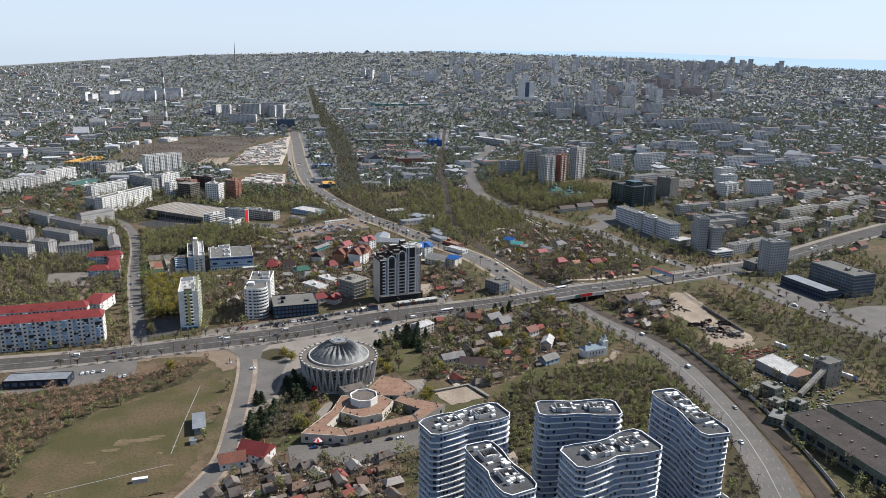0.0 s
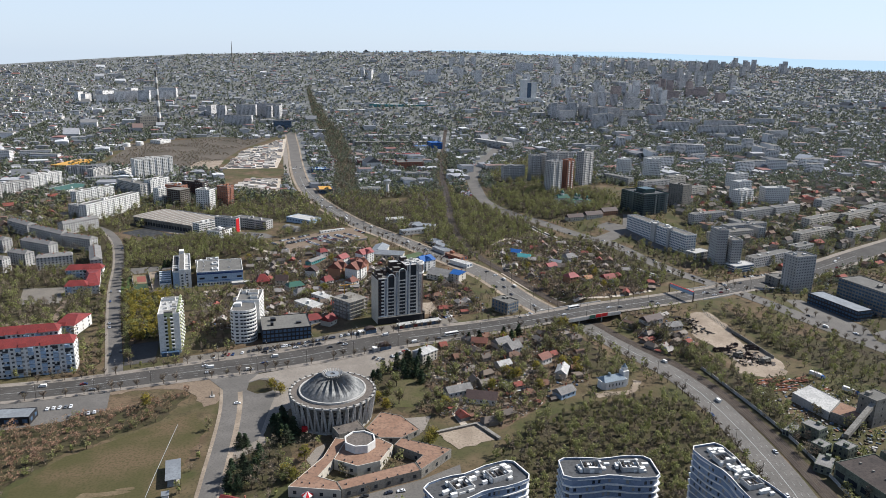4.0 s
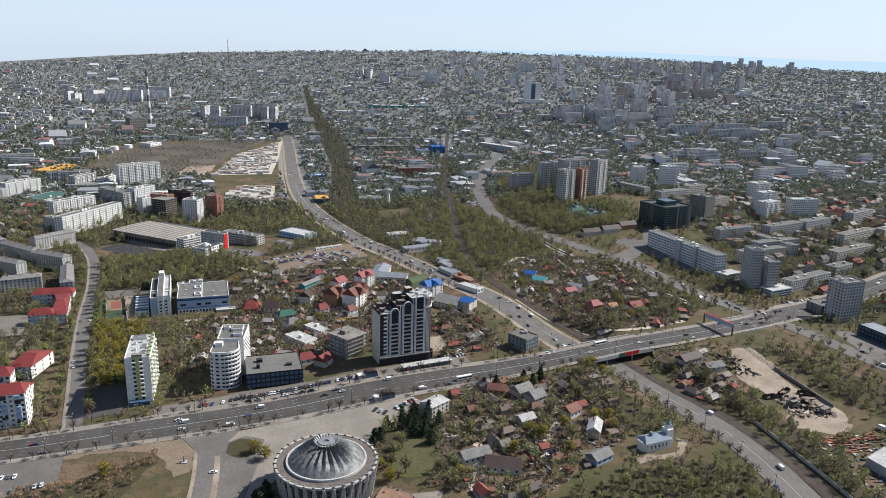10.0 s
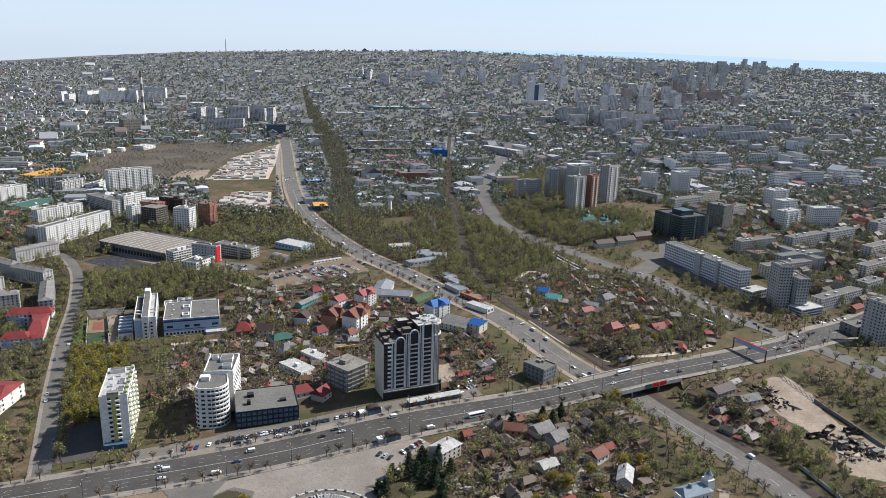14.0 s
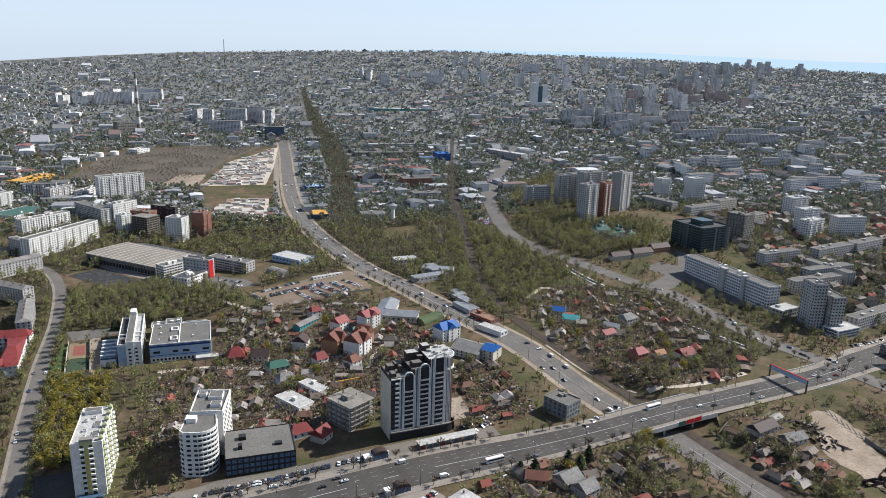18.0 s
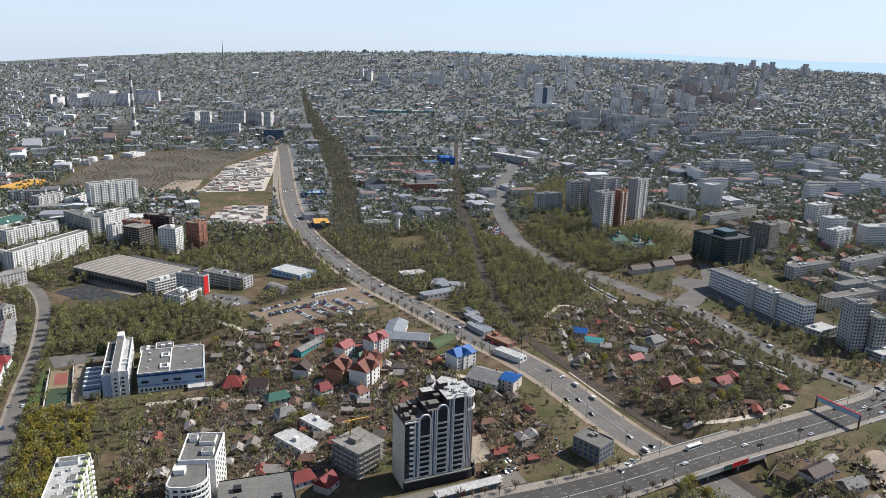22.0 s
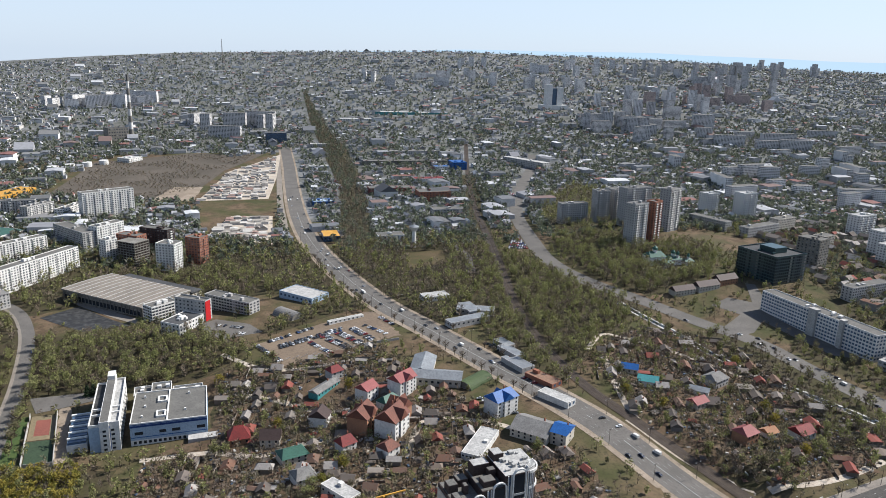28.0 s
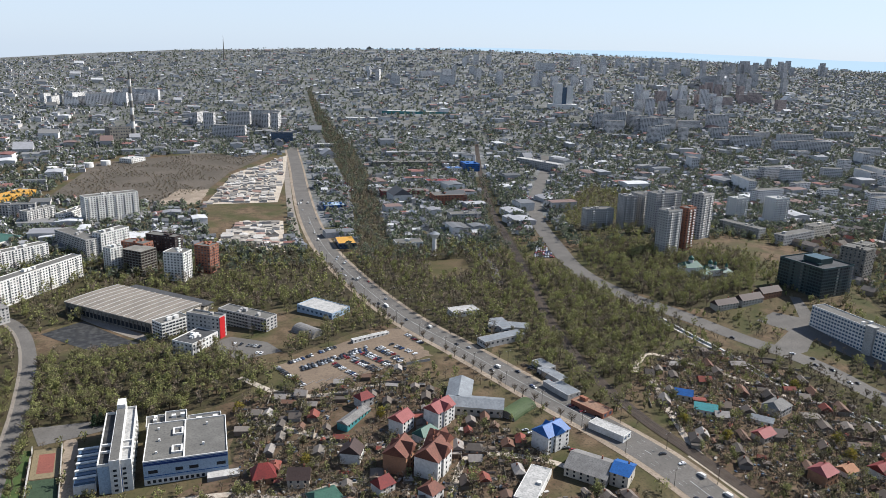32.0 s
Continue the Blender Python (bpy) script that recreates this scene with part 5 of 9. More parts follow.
def vault_shelter(x, y, rot):
    z = float(avenue_z(np.array([x]), np.array([y]))[0]) + 0.3
    root = thing("underpass_shelter", "vaulted brown underpass entrance with pale side walls", "shelter", pose(x, y, z, 0, 0, rot))
    g = Geo()
    n = 10
    pr = [(4.5 * math.cos(math.pi * i / n), 3.2 + 2.0 * math.sin(math.pi * i / n)) for i in range(n + 1)]
    for (a, b), (c, d) in zip(pr[:-1], pr[1:]):
        g.face([(a, 0, b), (c, 0, d), (c, 5.5, d), (a, 5.5, b)])
    g.face([(p[0], 0, p[1]) for p in pr])
    g.face([(p[0], 5.5, p[1]) for p in reversed(pr)])
    part("vault", g, M["darkbrown"], root)
    part("wall", Geo().box(-4.5, 4.5, 0.1, 5.4, -0.5, 3.2), M["glassblue"], root)
    part("side_wall", Geo().box(-9.5, -4.6, 0.5, 5, -0.5, 2.4), M["concrete"], root)
    part("side_roof", Geo().box(-9.8, -4.6, 0.2, 5.3, 2.4, 2.6), M["white"], root)


vault_shelter(54, 600, 14)
vault_shelter(62, 567, 14)


# ---------- school with its blue wing and courts ----------
def school():
    x, y, w, d, rot, h = -106, 790, 46, 45, 6, 14.5
    z = gz(-84, 800) - 0.5
    root = thing("school_hall", "pale blue school hall with a navy stripe and grey flat roof", "school", pose(x, y, z, 0, 0, rot))
    rect = [(0, 0), (w, 0), (w, d), (0, d)]
    part("wall", Geo().prism(rect, -3, h), M["bluewall"], root, "pale blue panel wall")
    inn = [(0.5, 0.5), (w - 0.5, 0.5), (w - 0.5, d - 0.5), (0.5, d - 0.5)]
    part("roof", Geo().prism(inn, h, h + 0.1), M["roofgrey"], root)
    part("parapet", Geo().ring(rect, inn, h + 0.003, h + 0.8), M["white"], root, "white parapet")
    part("roof_kerb", Geo().box(21.5, 22.3, 0.5, d - 0.5, h + 0.1, h + 1.0), M["white"], root)
    part("light_well", Geo().ring([(15, 6), (21, 6), (21, 14), (15, 14)], [(16, 7), (20, 7), (20, 13), (16, 13)], h + 0.1, h + 1.4), M["white"], root)
    part("light_well", Geo().ring([(15, 27), (21, 27), (21, 35), (15, 35)], [(16, 28), (20, 28), (20, 34), (16, 34)], h + 0.1, h + 1.4), M["white"], root)
    for zz, tt, mt in ((h - 2.2, 1.3, "navy"), (h - 0.6, 0.5, "navy"), (5.2, 0.5, "bluetile")):
        part("stripe", Geo().box(0.2, w - 0.2, -0.12, -0.01, zz, zz + tt), M[mt], root, "navy stripe")
    part("base_wall", Geo().box(0.1, w - 0.1, -0.1, -0.01, -1, 3.6), M["white"], root)
    for i, u in enumerate(np.linspace(2.5, w - 2.5, 15)):
        o = new("window", window_mesh(1.7, 1.9, M["glass"]))
        o.parent = root
        o.matrix_local = pose(u, -0.12, 2.0)
    for u, ww in ((5, 5), (19, 4), (27, 5), (42, 5)):
        part("window_band", Geo().box(u - ww / 2, u + ww / 2, -0.14, -0.02, 7.2, 9.2), M["glass"], root)
    for u, v in ((6, 8), (7, 22), (6, 36), (32, 12), (34, 36)):
        part("roof_vent", Geo().box(u, u + 1.2, v, v + 1.2, h + 0.1, h + 1.6), M["white"], root)
    part("porch", Geo().box(34, 52, -7, -0.2, -2, 3.4), M["panelgrey"], root, "grey single-storey porch")
    occupy_poly(place_rect(x, y - 7, w + 6, d + 7, rot))
    # tall wing
    root = thing("school_wing", "white and pale blue school wing with a split grey roof", "school", pose(-128.5, 785, z, 0, 0, 8))
    W, D = 17.5, 70
    part("wall", Geo().prism([(0, 0), (6.2, 0), (6.2, D - 8), (0, D - 8)], -3, 17.0), M["bluewall"], root)
    part("wall", Geo().prism([(6.22, -1), (11.6, -1), (11.6, D), (6.22, D)], -3, 20.5), M["white"], root)
    part("wall", Geo().prism([(11.62, 0), (W, 0), (W, D - 5), (11.62, D - 5)], -3, 18.0), M["white"], root)
    part("roof", Geo().box(6.6, 11.3, -0.6, D - 0.4, 20.5, 20.6), M["roofgrey"], root)
    part("roof", Geo().box(0.4, 6.2, 0.4, D - 8.4, 17.0, 17.1), M["wet"], root)
    part("roof", Geo().box(11.62, W - 0.4, 0.4, D - 5.4, 18.0, 18.1), M["roofwhite"], root)
    for a, b, c, e, zz in ((0, 0, 6.2, D - 8, 17.0), (11.62, 0, W, D - 5, 18.0)):
        part("parapet", Geo().ring([(a, b), (c, b), (c, e), (a, e)], [(a + 0.5, b + 0.5), (c - 0.5, b + 0.5), (c - 0.5, e - 0.5), (a + 0.5, e - 0.5)], zz + 0.003, zz + 1.6), M["white"], root)
    for v in (14.0, 22.0):
        part("roof_beam", Geo().box(11.7, W - 0.1, v, v + 1.0, 18.1, 19.4), M["white"], root)
        part("roof_beam", Geo().box(0.1, 6.1, v, v + 1.0, 17.1, 18.4), M["white"], root)
    for k in range(5):
        for u in (8.9, 13.6):
            o = new("window", window_mesh(1.9, 1.4, M["glass"]))
            o.parent = root
            o.matrix_local = pose(u, -1.08 if u < 11 else -0.08, 1.8 + k * 3.1)
        for v in np.linspace(4, D - 12, 11):
            o = new("window", window_mesh(2.6, 1.5, M["glass"]))
            o.parent = root
            o.matrix_local = pose(W + 0.05, v, 2.0 + k * 3.1, 0, 0, 90)
    part("stripe", Geo().box(11.9, 12.2, -0.12, -0.01, -1, 17), M["bluetile"], root)
    part("roof_house", Geo().box(6.6, 11.4, D - 9, D, 20.6, 23.4), M["white"], root)
    occupy_poly(place_rect(-130, 784, 20, 72, 8))
    # glazed annexe with saw-tooth roof
    root = thing("school_annexe", "low annexe with rows of curved blue skylights", "school", pose(-142, 786, z, 0, 0, 10))
    part("wall", Geo().box(0, 11.5, 0, 40, -2, 5.5), M["white"], root)
    for i in range(5):
        v = 1 + i * 8
        part("skylight", Geo().prism([(0.5, v), (11, v), (11, v + 3.5), (0.5, v + 3.5)], 5.5, 7.0), M["glassblue"], root, "blue skylight")
        part("roof_rib", Geo().box(0, 11.5, v + 3.6, v + 5.4, 5.5, 7.8), M["white"], root)
        part("roof_panel", Geo().box(0.3, 11.2, v + 5.5, v + 6.9, 5.5, 6.1), M["bluewall"], root)
    occupy_poly(place_rect(-144, 785, 15, 42, 10))
    # rear volumes
    for bx, by, bw, bd, bh in ((-113, 838, 12, 14, 9), (-101, 836, 13, 16, 11), (-87, 836, 20, 13, 8)):
        block("school_back_wing", "white low back wing of the school", "school", bx, by, bw, bd, 8, bh, 2, 4, 2, "white", "roofgrey", "glass", 1.5, 1.5, False, 1.2, 2)


school()
ground_patch("court", "tan sports court with a fence", "sports court", [(-171, 806), (-156, 807), (-163, 841), (-179, 842)], M["pitchtan"], 0.22)
ground_patch("court_centre", "red surface of the sports court", "sports court", [(-169, 812), (-160, 812.5), (-165, 835), (-174, 835)], M["pitchred"], 0.26)
ground_patch("school_court", "pale asphalt yard behind the red-roofed school", "yard", [(-262, 752), (-226, 752), (-236, 808), (-276, 808)], M["apron"], 0.22)
ground_patch("school_path", "pale trodden path between the yards", "path", [(-280, 690), (-206, 690), (-205, 696), (-281, 697)], M["yardearth"], 0.22)
ground_patch("school_path", "pale trodden path between the yards", "path", [(-218, 700), (-213, 700), (-224, 800), (-229, 800)], M["yardearth"], 0.24)
ground_patch("turf_pitch", "dark green artificial turf pitch", "sports court", [(-163, 773), (-147, 774), (-156, 806), (-171, 805)], M["pitchgreen"], 0.22)
ground_patch("school_plaza", "pink brick plaza beside the school", "pavement", [(-146, 773), (-140, 775), (-150, 825), (-158, 852), (-164, 850), (-155, 808)], M["dirt"], 0.2)
ground_patch("school_yard", "grey asphalt yard behind the school", "pavement", [(-178, 846), (-140, 858), (-136, 872), (-190, 872)], M["asphalt2"], 0.2)
M["lawn"] = plain("lawn", (0.07, 0.105, 0.035), (0.09, 0.115, 0.04), rough=0.95)
ground_patch("lawn_strip", "green lawn strip beside the street", "lawn", [(-176, 770), (-167, 772), (-181, 842), (-190, 842)], M["lawn"], 0.2)


def fence(name, label, line, h, mat, step=4.0, t=0.12):
    """Posts and panels along a line."""
    ln = smooth_line(line, step) if len(line) > 2 else np.array([np.array(line[0]) + (np.array(line[1]) - np.array(line[0])) * k for k in np.linspace(0, 1, max(2, int(np.hypot(*(np.array(line[1]) - np.array(line[0]))) / step)))])
    root = thing(name, label, "fence")
    zz = ground_z(ln[:, 0], ln[:, 1])
    for i, (p, q) in enumerate(zip(ln[:-1], ln[1:])):
        z0 = min(zz[i], zz[i + 1])
        g = Geo().beam((*p, zz[i] + h / 2), (*q, zz[i + 1] + h / 2), t)
        for k in range(len(g.v)):
            v = g.v[k]
            up = v[2] > (zz[i] + zz[i + 1]) / 2 + h / 2
            g.v[k] = (v[0], v[1], v[2] + (h / 2 if up else -h / 2 - 0.2))
        part("panel", g, M[mat], root)


fence("court_fence", "pale mesh fence round the sports court", [(-163, 772.5), (-146.5, 773.5)], 3.0, "concrete")
fence("court_fence", "pale mesh fence round the sports court", [(-146.5, 774), (-163, 842)], 3.0, "concrete", 6)
fence("court_fence", "pale mesh fence round the sports court", [(-164, 773), (-180, 842)], 3.0, "concrete", 6)


# ---------- ribbed sports hall and the office complex ----------
def sports_hall():
    x, y, w, d, rot, h = -140, 1019, 58, 109, 52, 11.5
    z = gz(-170, 1070)
    root = thing("sports_hall", "large sports hall with a ribbed pale metal roof and glazed sides", "hall", pose(x, y, z, 0, 0, rot))
    part("wall", Geo().box(0, w, 0, d, -3, h - 1.5), M["oldconc"], root)
    part("glazing", Geo().box(-0.15, -0.02, 3, d - 3, 2, 6.5), M["glass"], root)
    n = 13
    for i in range(n):
        g = Geo()
        v0, v1 = i * d / n, (i + 1) * d / n
        for j in range(8):
            a, b = j / 8, (j + 1) / 8
            za, zb = h + 0.8 * math.sin(math.pi * a), h + 0.8 * math.sin(math.pi * b)
            g.face([(a * (w + 2) - 1, v0 + 0.3, za), (a * (w + 2) - 1, v1 - 0.3, za), (b * (w + 2) - 1, v1 - 0.3, zb), (b * (w + 2) - 1, v0 + 0.3, zb)])
        part("roof_panel", g, M["metalroof"], root)
    for i in range(n + 1):
        v = i * d / n
        g = Geo()
        for j in range(8):
            a, b = j / 8, (j + 1) / 8
            za, zb = h + 0.8 * math.sin(math.pi * a), h + 0.8 * math.sin(math.pi * b)
            g.beam((a * (w + 2) - 1, v, za + 0.1), (b * (w + 2) - 1, v, zb + 0.1), 0.3)
        part("roof_rib", g, M["concrete"], root, "pale roof rib")
    part("eaves_band", Geo().box(-1.2, w + 1.2, -0.6, d + 0.6, h - 1.5, h - 0.05), M["oldconc"], root)
    for i in range(22):
        v = 2 + i * (d - 4) / 21
        part("pier", Geo().box(-0.7, -0.1, v - 0.3, v + 0.3, -3, h - 1.5), M["oldconc"], root)
    part("dark_roof", Geo().box(w + 1.3, w + 15, -2, d - 8, h - 4, h - 2.5), M["roofdark"], root, "dark side roof")
    part("side_wall", Geo().box(w + 1.4, w + 14.5, -1.5, d - 8.5, -3, h - 4.0), M["cream"], root)
    part("buttress_wall", Geo().box(3, w - 3, -1.6, -0.1, -3, h - 2.5), M["cream"], root)
    occupy_poly(place_rect(x, y, w + 16, d, rot))


sports_hall()
ground_patch("dark_yard", "dark sunken asphalt yard with puddle marks", "yard", [(-232, 1034), (-206, 1062), (-146, 996), (-186, 992)], M["wet"], 0.2)
ground_patch("hall_terrace", "pale concrete terrace beside the hall", "pavement", [(-228, 1092), (-206, 1064), (-143, 1000), (-139, 1010), (-224, 1098)], M["paving"], 0.16)
block("office_wing", "white stepped office wing with balcony bands", "office", -128, 998, 26, 14, 42, 15, 5, 8, 4, "white", "roofgrey", "glass", 2.6, 1.5, True, 0.8, 3)
block("office_low_wing", "low white office wing with square windows", "office", -98, 950, 30, 20, 56, 11, 3, 8, 5, "white", "roofdark", "glass", 1.5, 1.5, True, 0.8, 5)
r_ = block("office_tower_wing", "grey office wing with a red end panel", "office", -80, 980, 9, 32, 60, 21, 6, 2, 8, "panelgrey", "roofgrey", "glass", 1.6, 1.4, True, 1.4, 1)
part("red_panel", Geo().box(-0.3, 6.5, -0.5, -0.02, -2, 21.5), M["red"], r_, "tall red end panel")
block("office_block", "grey office block with window bands", "office", -43, 986, 14, 53, 52, 15, 5, 3, 16, "panelgrey", "roofgrey", "glass", 2.4, 1.4, True, 0.8, 4)
ground_patch("office_parking", "asphalt car park by the offices", "parking", [(-90, 968), (-72, 982), (-42, 962), (-30, 940), (-62, 930)], M["asphalt2"], 0.18)
ground_patch("car_park", "dusty brown car sale yard", "parking", [(-38, 912), (24, 952), (66, 974), (84, 908), (-12, 869)], M["yardearth"], 0.16)
block("sale_shed", "blue and white shed with a pale roof", "shed", 13, 1004, 24, 42, 46, 7, 1, 5, 8, "bluewall", "roofwhite", "glassblue", 2.5, 2.0, False, 0.6, 0)


def hangar(x, y, w, d, rot, mat, label):
    z = gz(x, y)
    root = thing("hangar", label, "hangar", pose(x, y, z, 0, 0, rot))
    g = Geo()
    n = 12
    pr = [(w / 2 - w / 2 * math.cos(math.pi * i / n), w * 0.36 * math.sin(math.pi * i / n)) for i in range(n + 1)]
    for (a, b), (c, e) in zip(pr[:-1], pr[1:]):
        g.face([(a, 0, b), (c, 0, e), (c, d, e), (a, d, b)])
    part("vault", g, M[mat], root)
    g = Geo()
    g.face([(p[0], 0.2, p[1]) for p in pr])
    g.face([(p[0], d - 0.2, p[1]) for p in reversed(pr)])
    part("end_wall", g, M["oldconc"], root)
    part("base", Geo().box(0.1, w - 0.1, 0.1, d - 0.1, -2, 0.3), M["concrete"], root)
    occupy_poly(place_rect(x, y, w, d, rot))


hangar(-6, 962, 15, 26, 40, "slate", "grey barrel-vaulted hangar by the yard")
hangar(108, 812, 14, 26, -52, "olive", "olive green barrel-vaulted hangar")

# ---------- panel apartment blocks ----------
for x, y, w, d, rot, h, wl, fl in ((-289, 1100, 108, 13, 62, 25, "white", 9), (-328, 1197, 66, 13, 50, 23, "white", 9), (-350, 1387, 46, 13, 62, 22, "panelgrey", 9), (-408, 1438, 50, 13, 8, 21, "panelgrey", 9),
                                    (-283, 1396, 70, 17, 33, 38, "white", 14), (-310, 1398, 52, 12, 72, 16, "white", 5), (-245, 1241, 17, 72, 41, 24, "panelgrey", 9), (-231, 1250, 40, 14, 54, 28, "white", 9),
                                    (-212, 1206, 15, 13, 48, 26, "white", 9), (-132, 1164, 17, 23, 66, 31, "white", 10), (-107, 1183, 17, 19, 62, 31, "brick", 10), (-301, 1109, 10, 27, 46, 21, "panelgrey", 7),
                                    (-180, 1215, 16, 30, 60, 27, "brick", 9), (-150, 1235, 14, 40, 60, 27, "darkbrown", 9), (-430, 1320, 60, 13, 55, 24, "white", 9), (-480, 1230, 90, 13, 50, 24, "panelgrey", 9)):
    block("apartment_block", "%s apartment block with rows of windows and balconies" % {"white": "white panel", "panelgrey": "grey panel", "brick": "red brick", "darkbrown": "dark brown"}[wl], "apartment block",
          x, y, w, d, rot, h, fl, max(3, int(w / 3.4)), max(2, int(d / 3.6)), wl, "roofgrey", "glass", 1.9, 1.5, False, 0.8, 3, "panel blocks", max(1, int(w / 11)), "white" if wl != "brick" else "brick")


def frame_block(x, y, w, d, rot, fl):
    z = gz(x, y)
    root = thing("unfinished_block", "unfinished grey frame block with open floors", "building site", pose(x, y, z, 0, 0, rot))
    part("core", Geo().box(1.2, w - 1.2, 1.2, d - 1.2, -2, fl * 3), M["darkbrown"], root)
    for k in range(fl + 1):
        part("floor_slab", Geo().box(0, w, 0, d, k * 3 - 0.3, k * 3 + 0.35), M["oldconc"], root)
    for u in np.linspace(0.3, w - 0.3, 6):
        part("column", Geo().box(u - 0.25, u + 0.25, 0.05, 0.5, -2, fl * 3), M["oldconc"], root)
    for v in np.linspace(0.3, d - 0.3, 7):
        part("column", Geo().box(0.05, 0.5, v - 0.25, v + 0.25, -2, fl * 3), M["oldconc"], root)
    occupy_poly(place_rect(x, y, w, d, rot))


frame_block(-178, 1189, 22, 27, 55, 9)
block("green_roof_block", "low block with a dark green roof and white lantern", "building", -362, 1270, 60, 40, 62, 9, 2, 12, 6, "white", "greentile", "glass", 1.5, 1.5, False, 0.4, 1)
block("orange_works", "long works building with an orange roof edge", "factory", -440, 1540, 90, 30, 70, 9, 2, 16, 4, "yellow", "yellow", "glass", 1.5, 1.5, False, 0.4, 0)

# ---------- red-roofed apartment house and the red U-shaped school ----------
def red_house(x, y, w, d, rot, h, floors, label, name="red_roofed_block"):
    z = min(gz(*p) for p in place_rect(x, y, w, d, rot))
    root = thing(name, label, "apartment block", pose(x, y, z, 0, 0, rot))
    part("wall", Geo().box(0, w, 0, d, -3, h), M["white"], root)
    part("roof", Geo().gable(0, w, 0, d, h, h + 4.5, 0.6, 4.0), M["redtile"], root, "red metal tile roof")
    fh = h / floors
    nb = int(w / 3.2)
    for k in range(floors):
        g = Geo()
        z0 = (k + 0.55) * fh - 0.75
        for b in range(nb):
            u = (b + 0.5) * w / nb
            g.box(u - 0.85, u + 0.85, -0.07, 0.02, z0, z0 + 1.5)
        for b in range(3):
            v = (b + 0.5) * d / 3
            g.box(w - 0.02, w + 0.07, v - 0.85, v + 0.85, z0, z0 + 1.5)
        part("window_band", g, M["glass"], root)["kind"] = "stuff"
        for b in range(max(1, int(w / 8))):
            u = 4 + b * 8
            part("balcony", Geo().box(u - 1.7, u + 1.7, -1.3, -0.08, k * fh + 0.1, k * fh + (2.6 if (b + k) % 3 else 1.2)), M["bluewall"] if (b + k) % 4 else M["glass"], root, "glazed pale balcony")
    for b in range(max(1, int(w / 14))):
        u = 7 + b * 14
        part("dormer", Geo().gable(u - 2.4, u + 2.4, -1.3, 4, h, h + 2.2, 0.1, 0), M["redtile"], root)
    occupy_poly(place_rect(x, y, w, d, rot))


red_house(-262, 573, 96, 15, 6.5, 23, 7, "white apartment house with a red metal roof and balconies")
red_house(-262, 614, 74, 13, 6.5, 19, 5, "long house with a dark red roof")
red_house(-196, 604, 15, 26, -12, 11, 3, "white house with a red hipped roof", "red_roofed_house")
red_house(-203, 660, 16, 30, -12, 10, 3, "white house with a bright red roof", "red_roofed_house")
red_house(-244, 836, 36, 12, 4, 11, 3, "white school wing under a red roof", "red_roofed_school")
red_house(-210, 776, 13, 60, 12, 11, 3, "white school wing under a red roof", "red_roofed_school")
red_house(-228, 776, 20, 11, 4, 10, 3, "white school wing under a red roof", "red_roofed_school")
# five-storey blocks with low grey roofs among trees
for x, y, w, rot in ((-284, 874, 36, 16), (-226, 862, 12, 15), (-326, 954, 48, -35), (-336, 1018, 66, -42), (-286, 972, 46, -33), (-322, 903, 26, -31), (-376, 1060, 50, -45), (-390, 985, 60, -38), (-352, 880, 40, -20), (-300, 1030, 50, 48), (-400, 900, 50, -25)):
    d_ = 12 if w > 12 else 62
    z_ = gz(x, y)
    r_ = thing("panel_house", "five-storey grey panel house under a low hipped roof", "apartment block", pose(x, y, z_, 0, 0, rot), "panel houses")
    part("wall", Geo().box(0, w, 0, d_, -4, 14.5), M["panelgrey"], r_)
    g = Geo().gable(0, max(w, d_), 0, min(w, d_), 14.5, 17.5, 0.5, 3.0)
    if d_ > w:
        g.v = [(q[1], q[0], q[2]) for q in g.v]
        g.f = [tuple(reversed(f)) for f in g.f]
    part("roof", g, M["slate"], r_)
    facade_windows(r_, w, d_, 14.5, 5, max(3, int(w / 3.3)), max(3, int(d_ / 3.3)), 1.5, 1.5, M["glass"], single=False)
    for u in np.arange(6, max(w, d_) - 4, 11):
        part("chimney", Geo().box(*((u, u + 1.2, 4.5, 5.5) if w > d_ else (4.5, 5.5, u, u + 1.2)), 15, 18.2), M["brick"], r_)
    occupy_poly(place_rect(x, y, w, d_, rot))
block("showroom", "dark low showroom with a pale metal roof", "shop", -212, 499, 42, 13, -3, 6.5, 1, 8, 2, "black", "zinc", "glassblue", 3, 2.4, False, 0.4, 0)


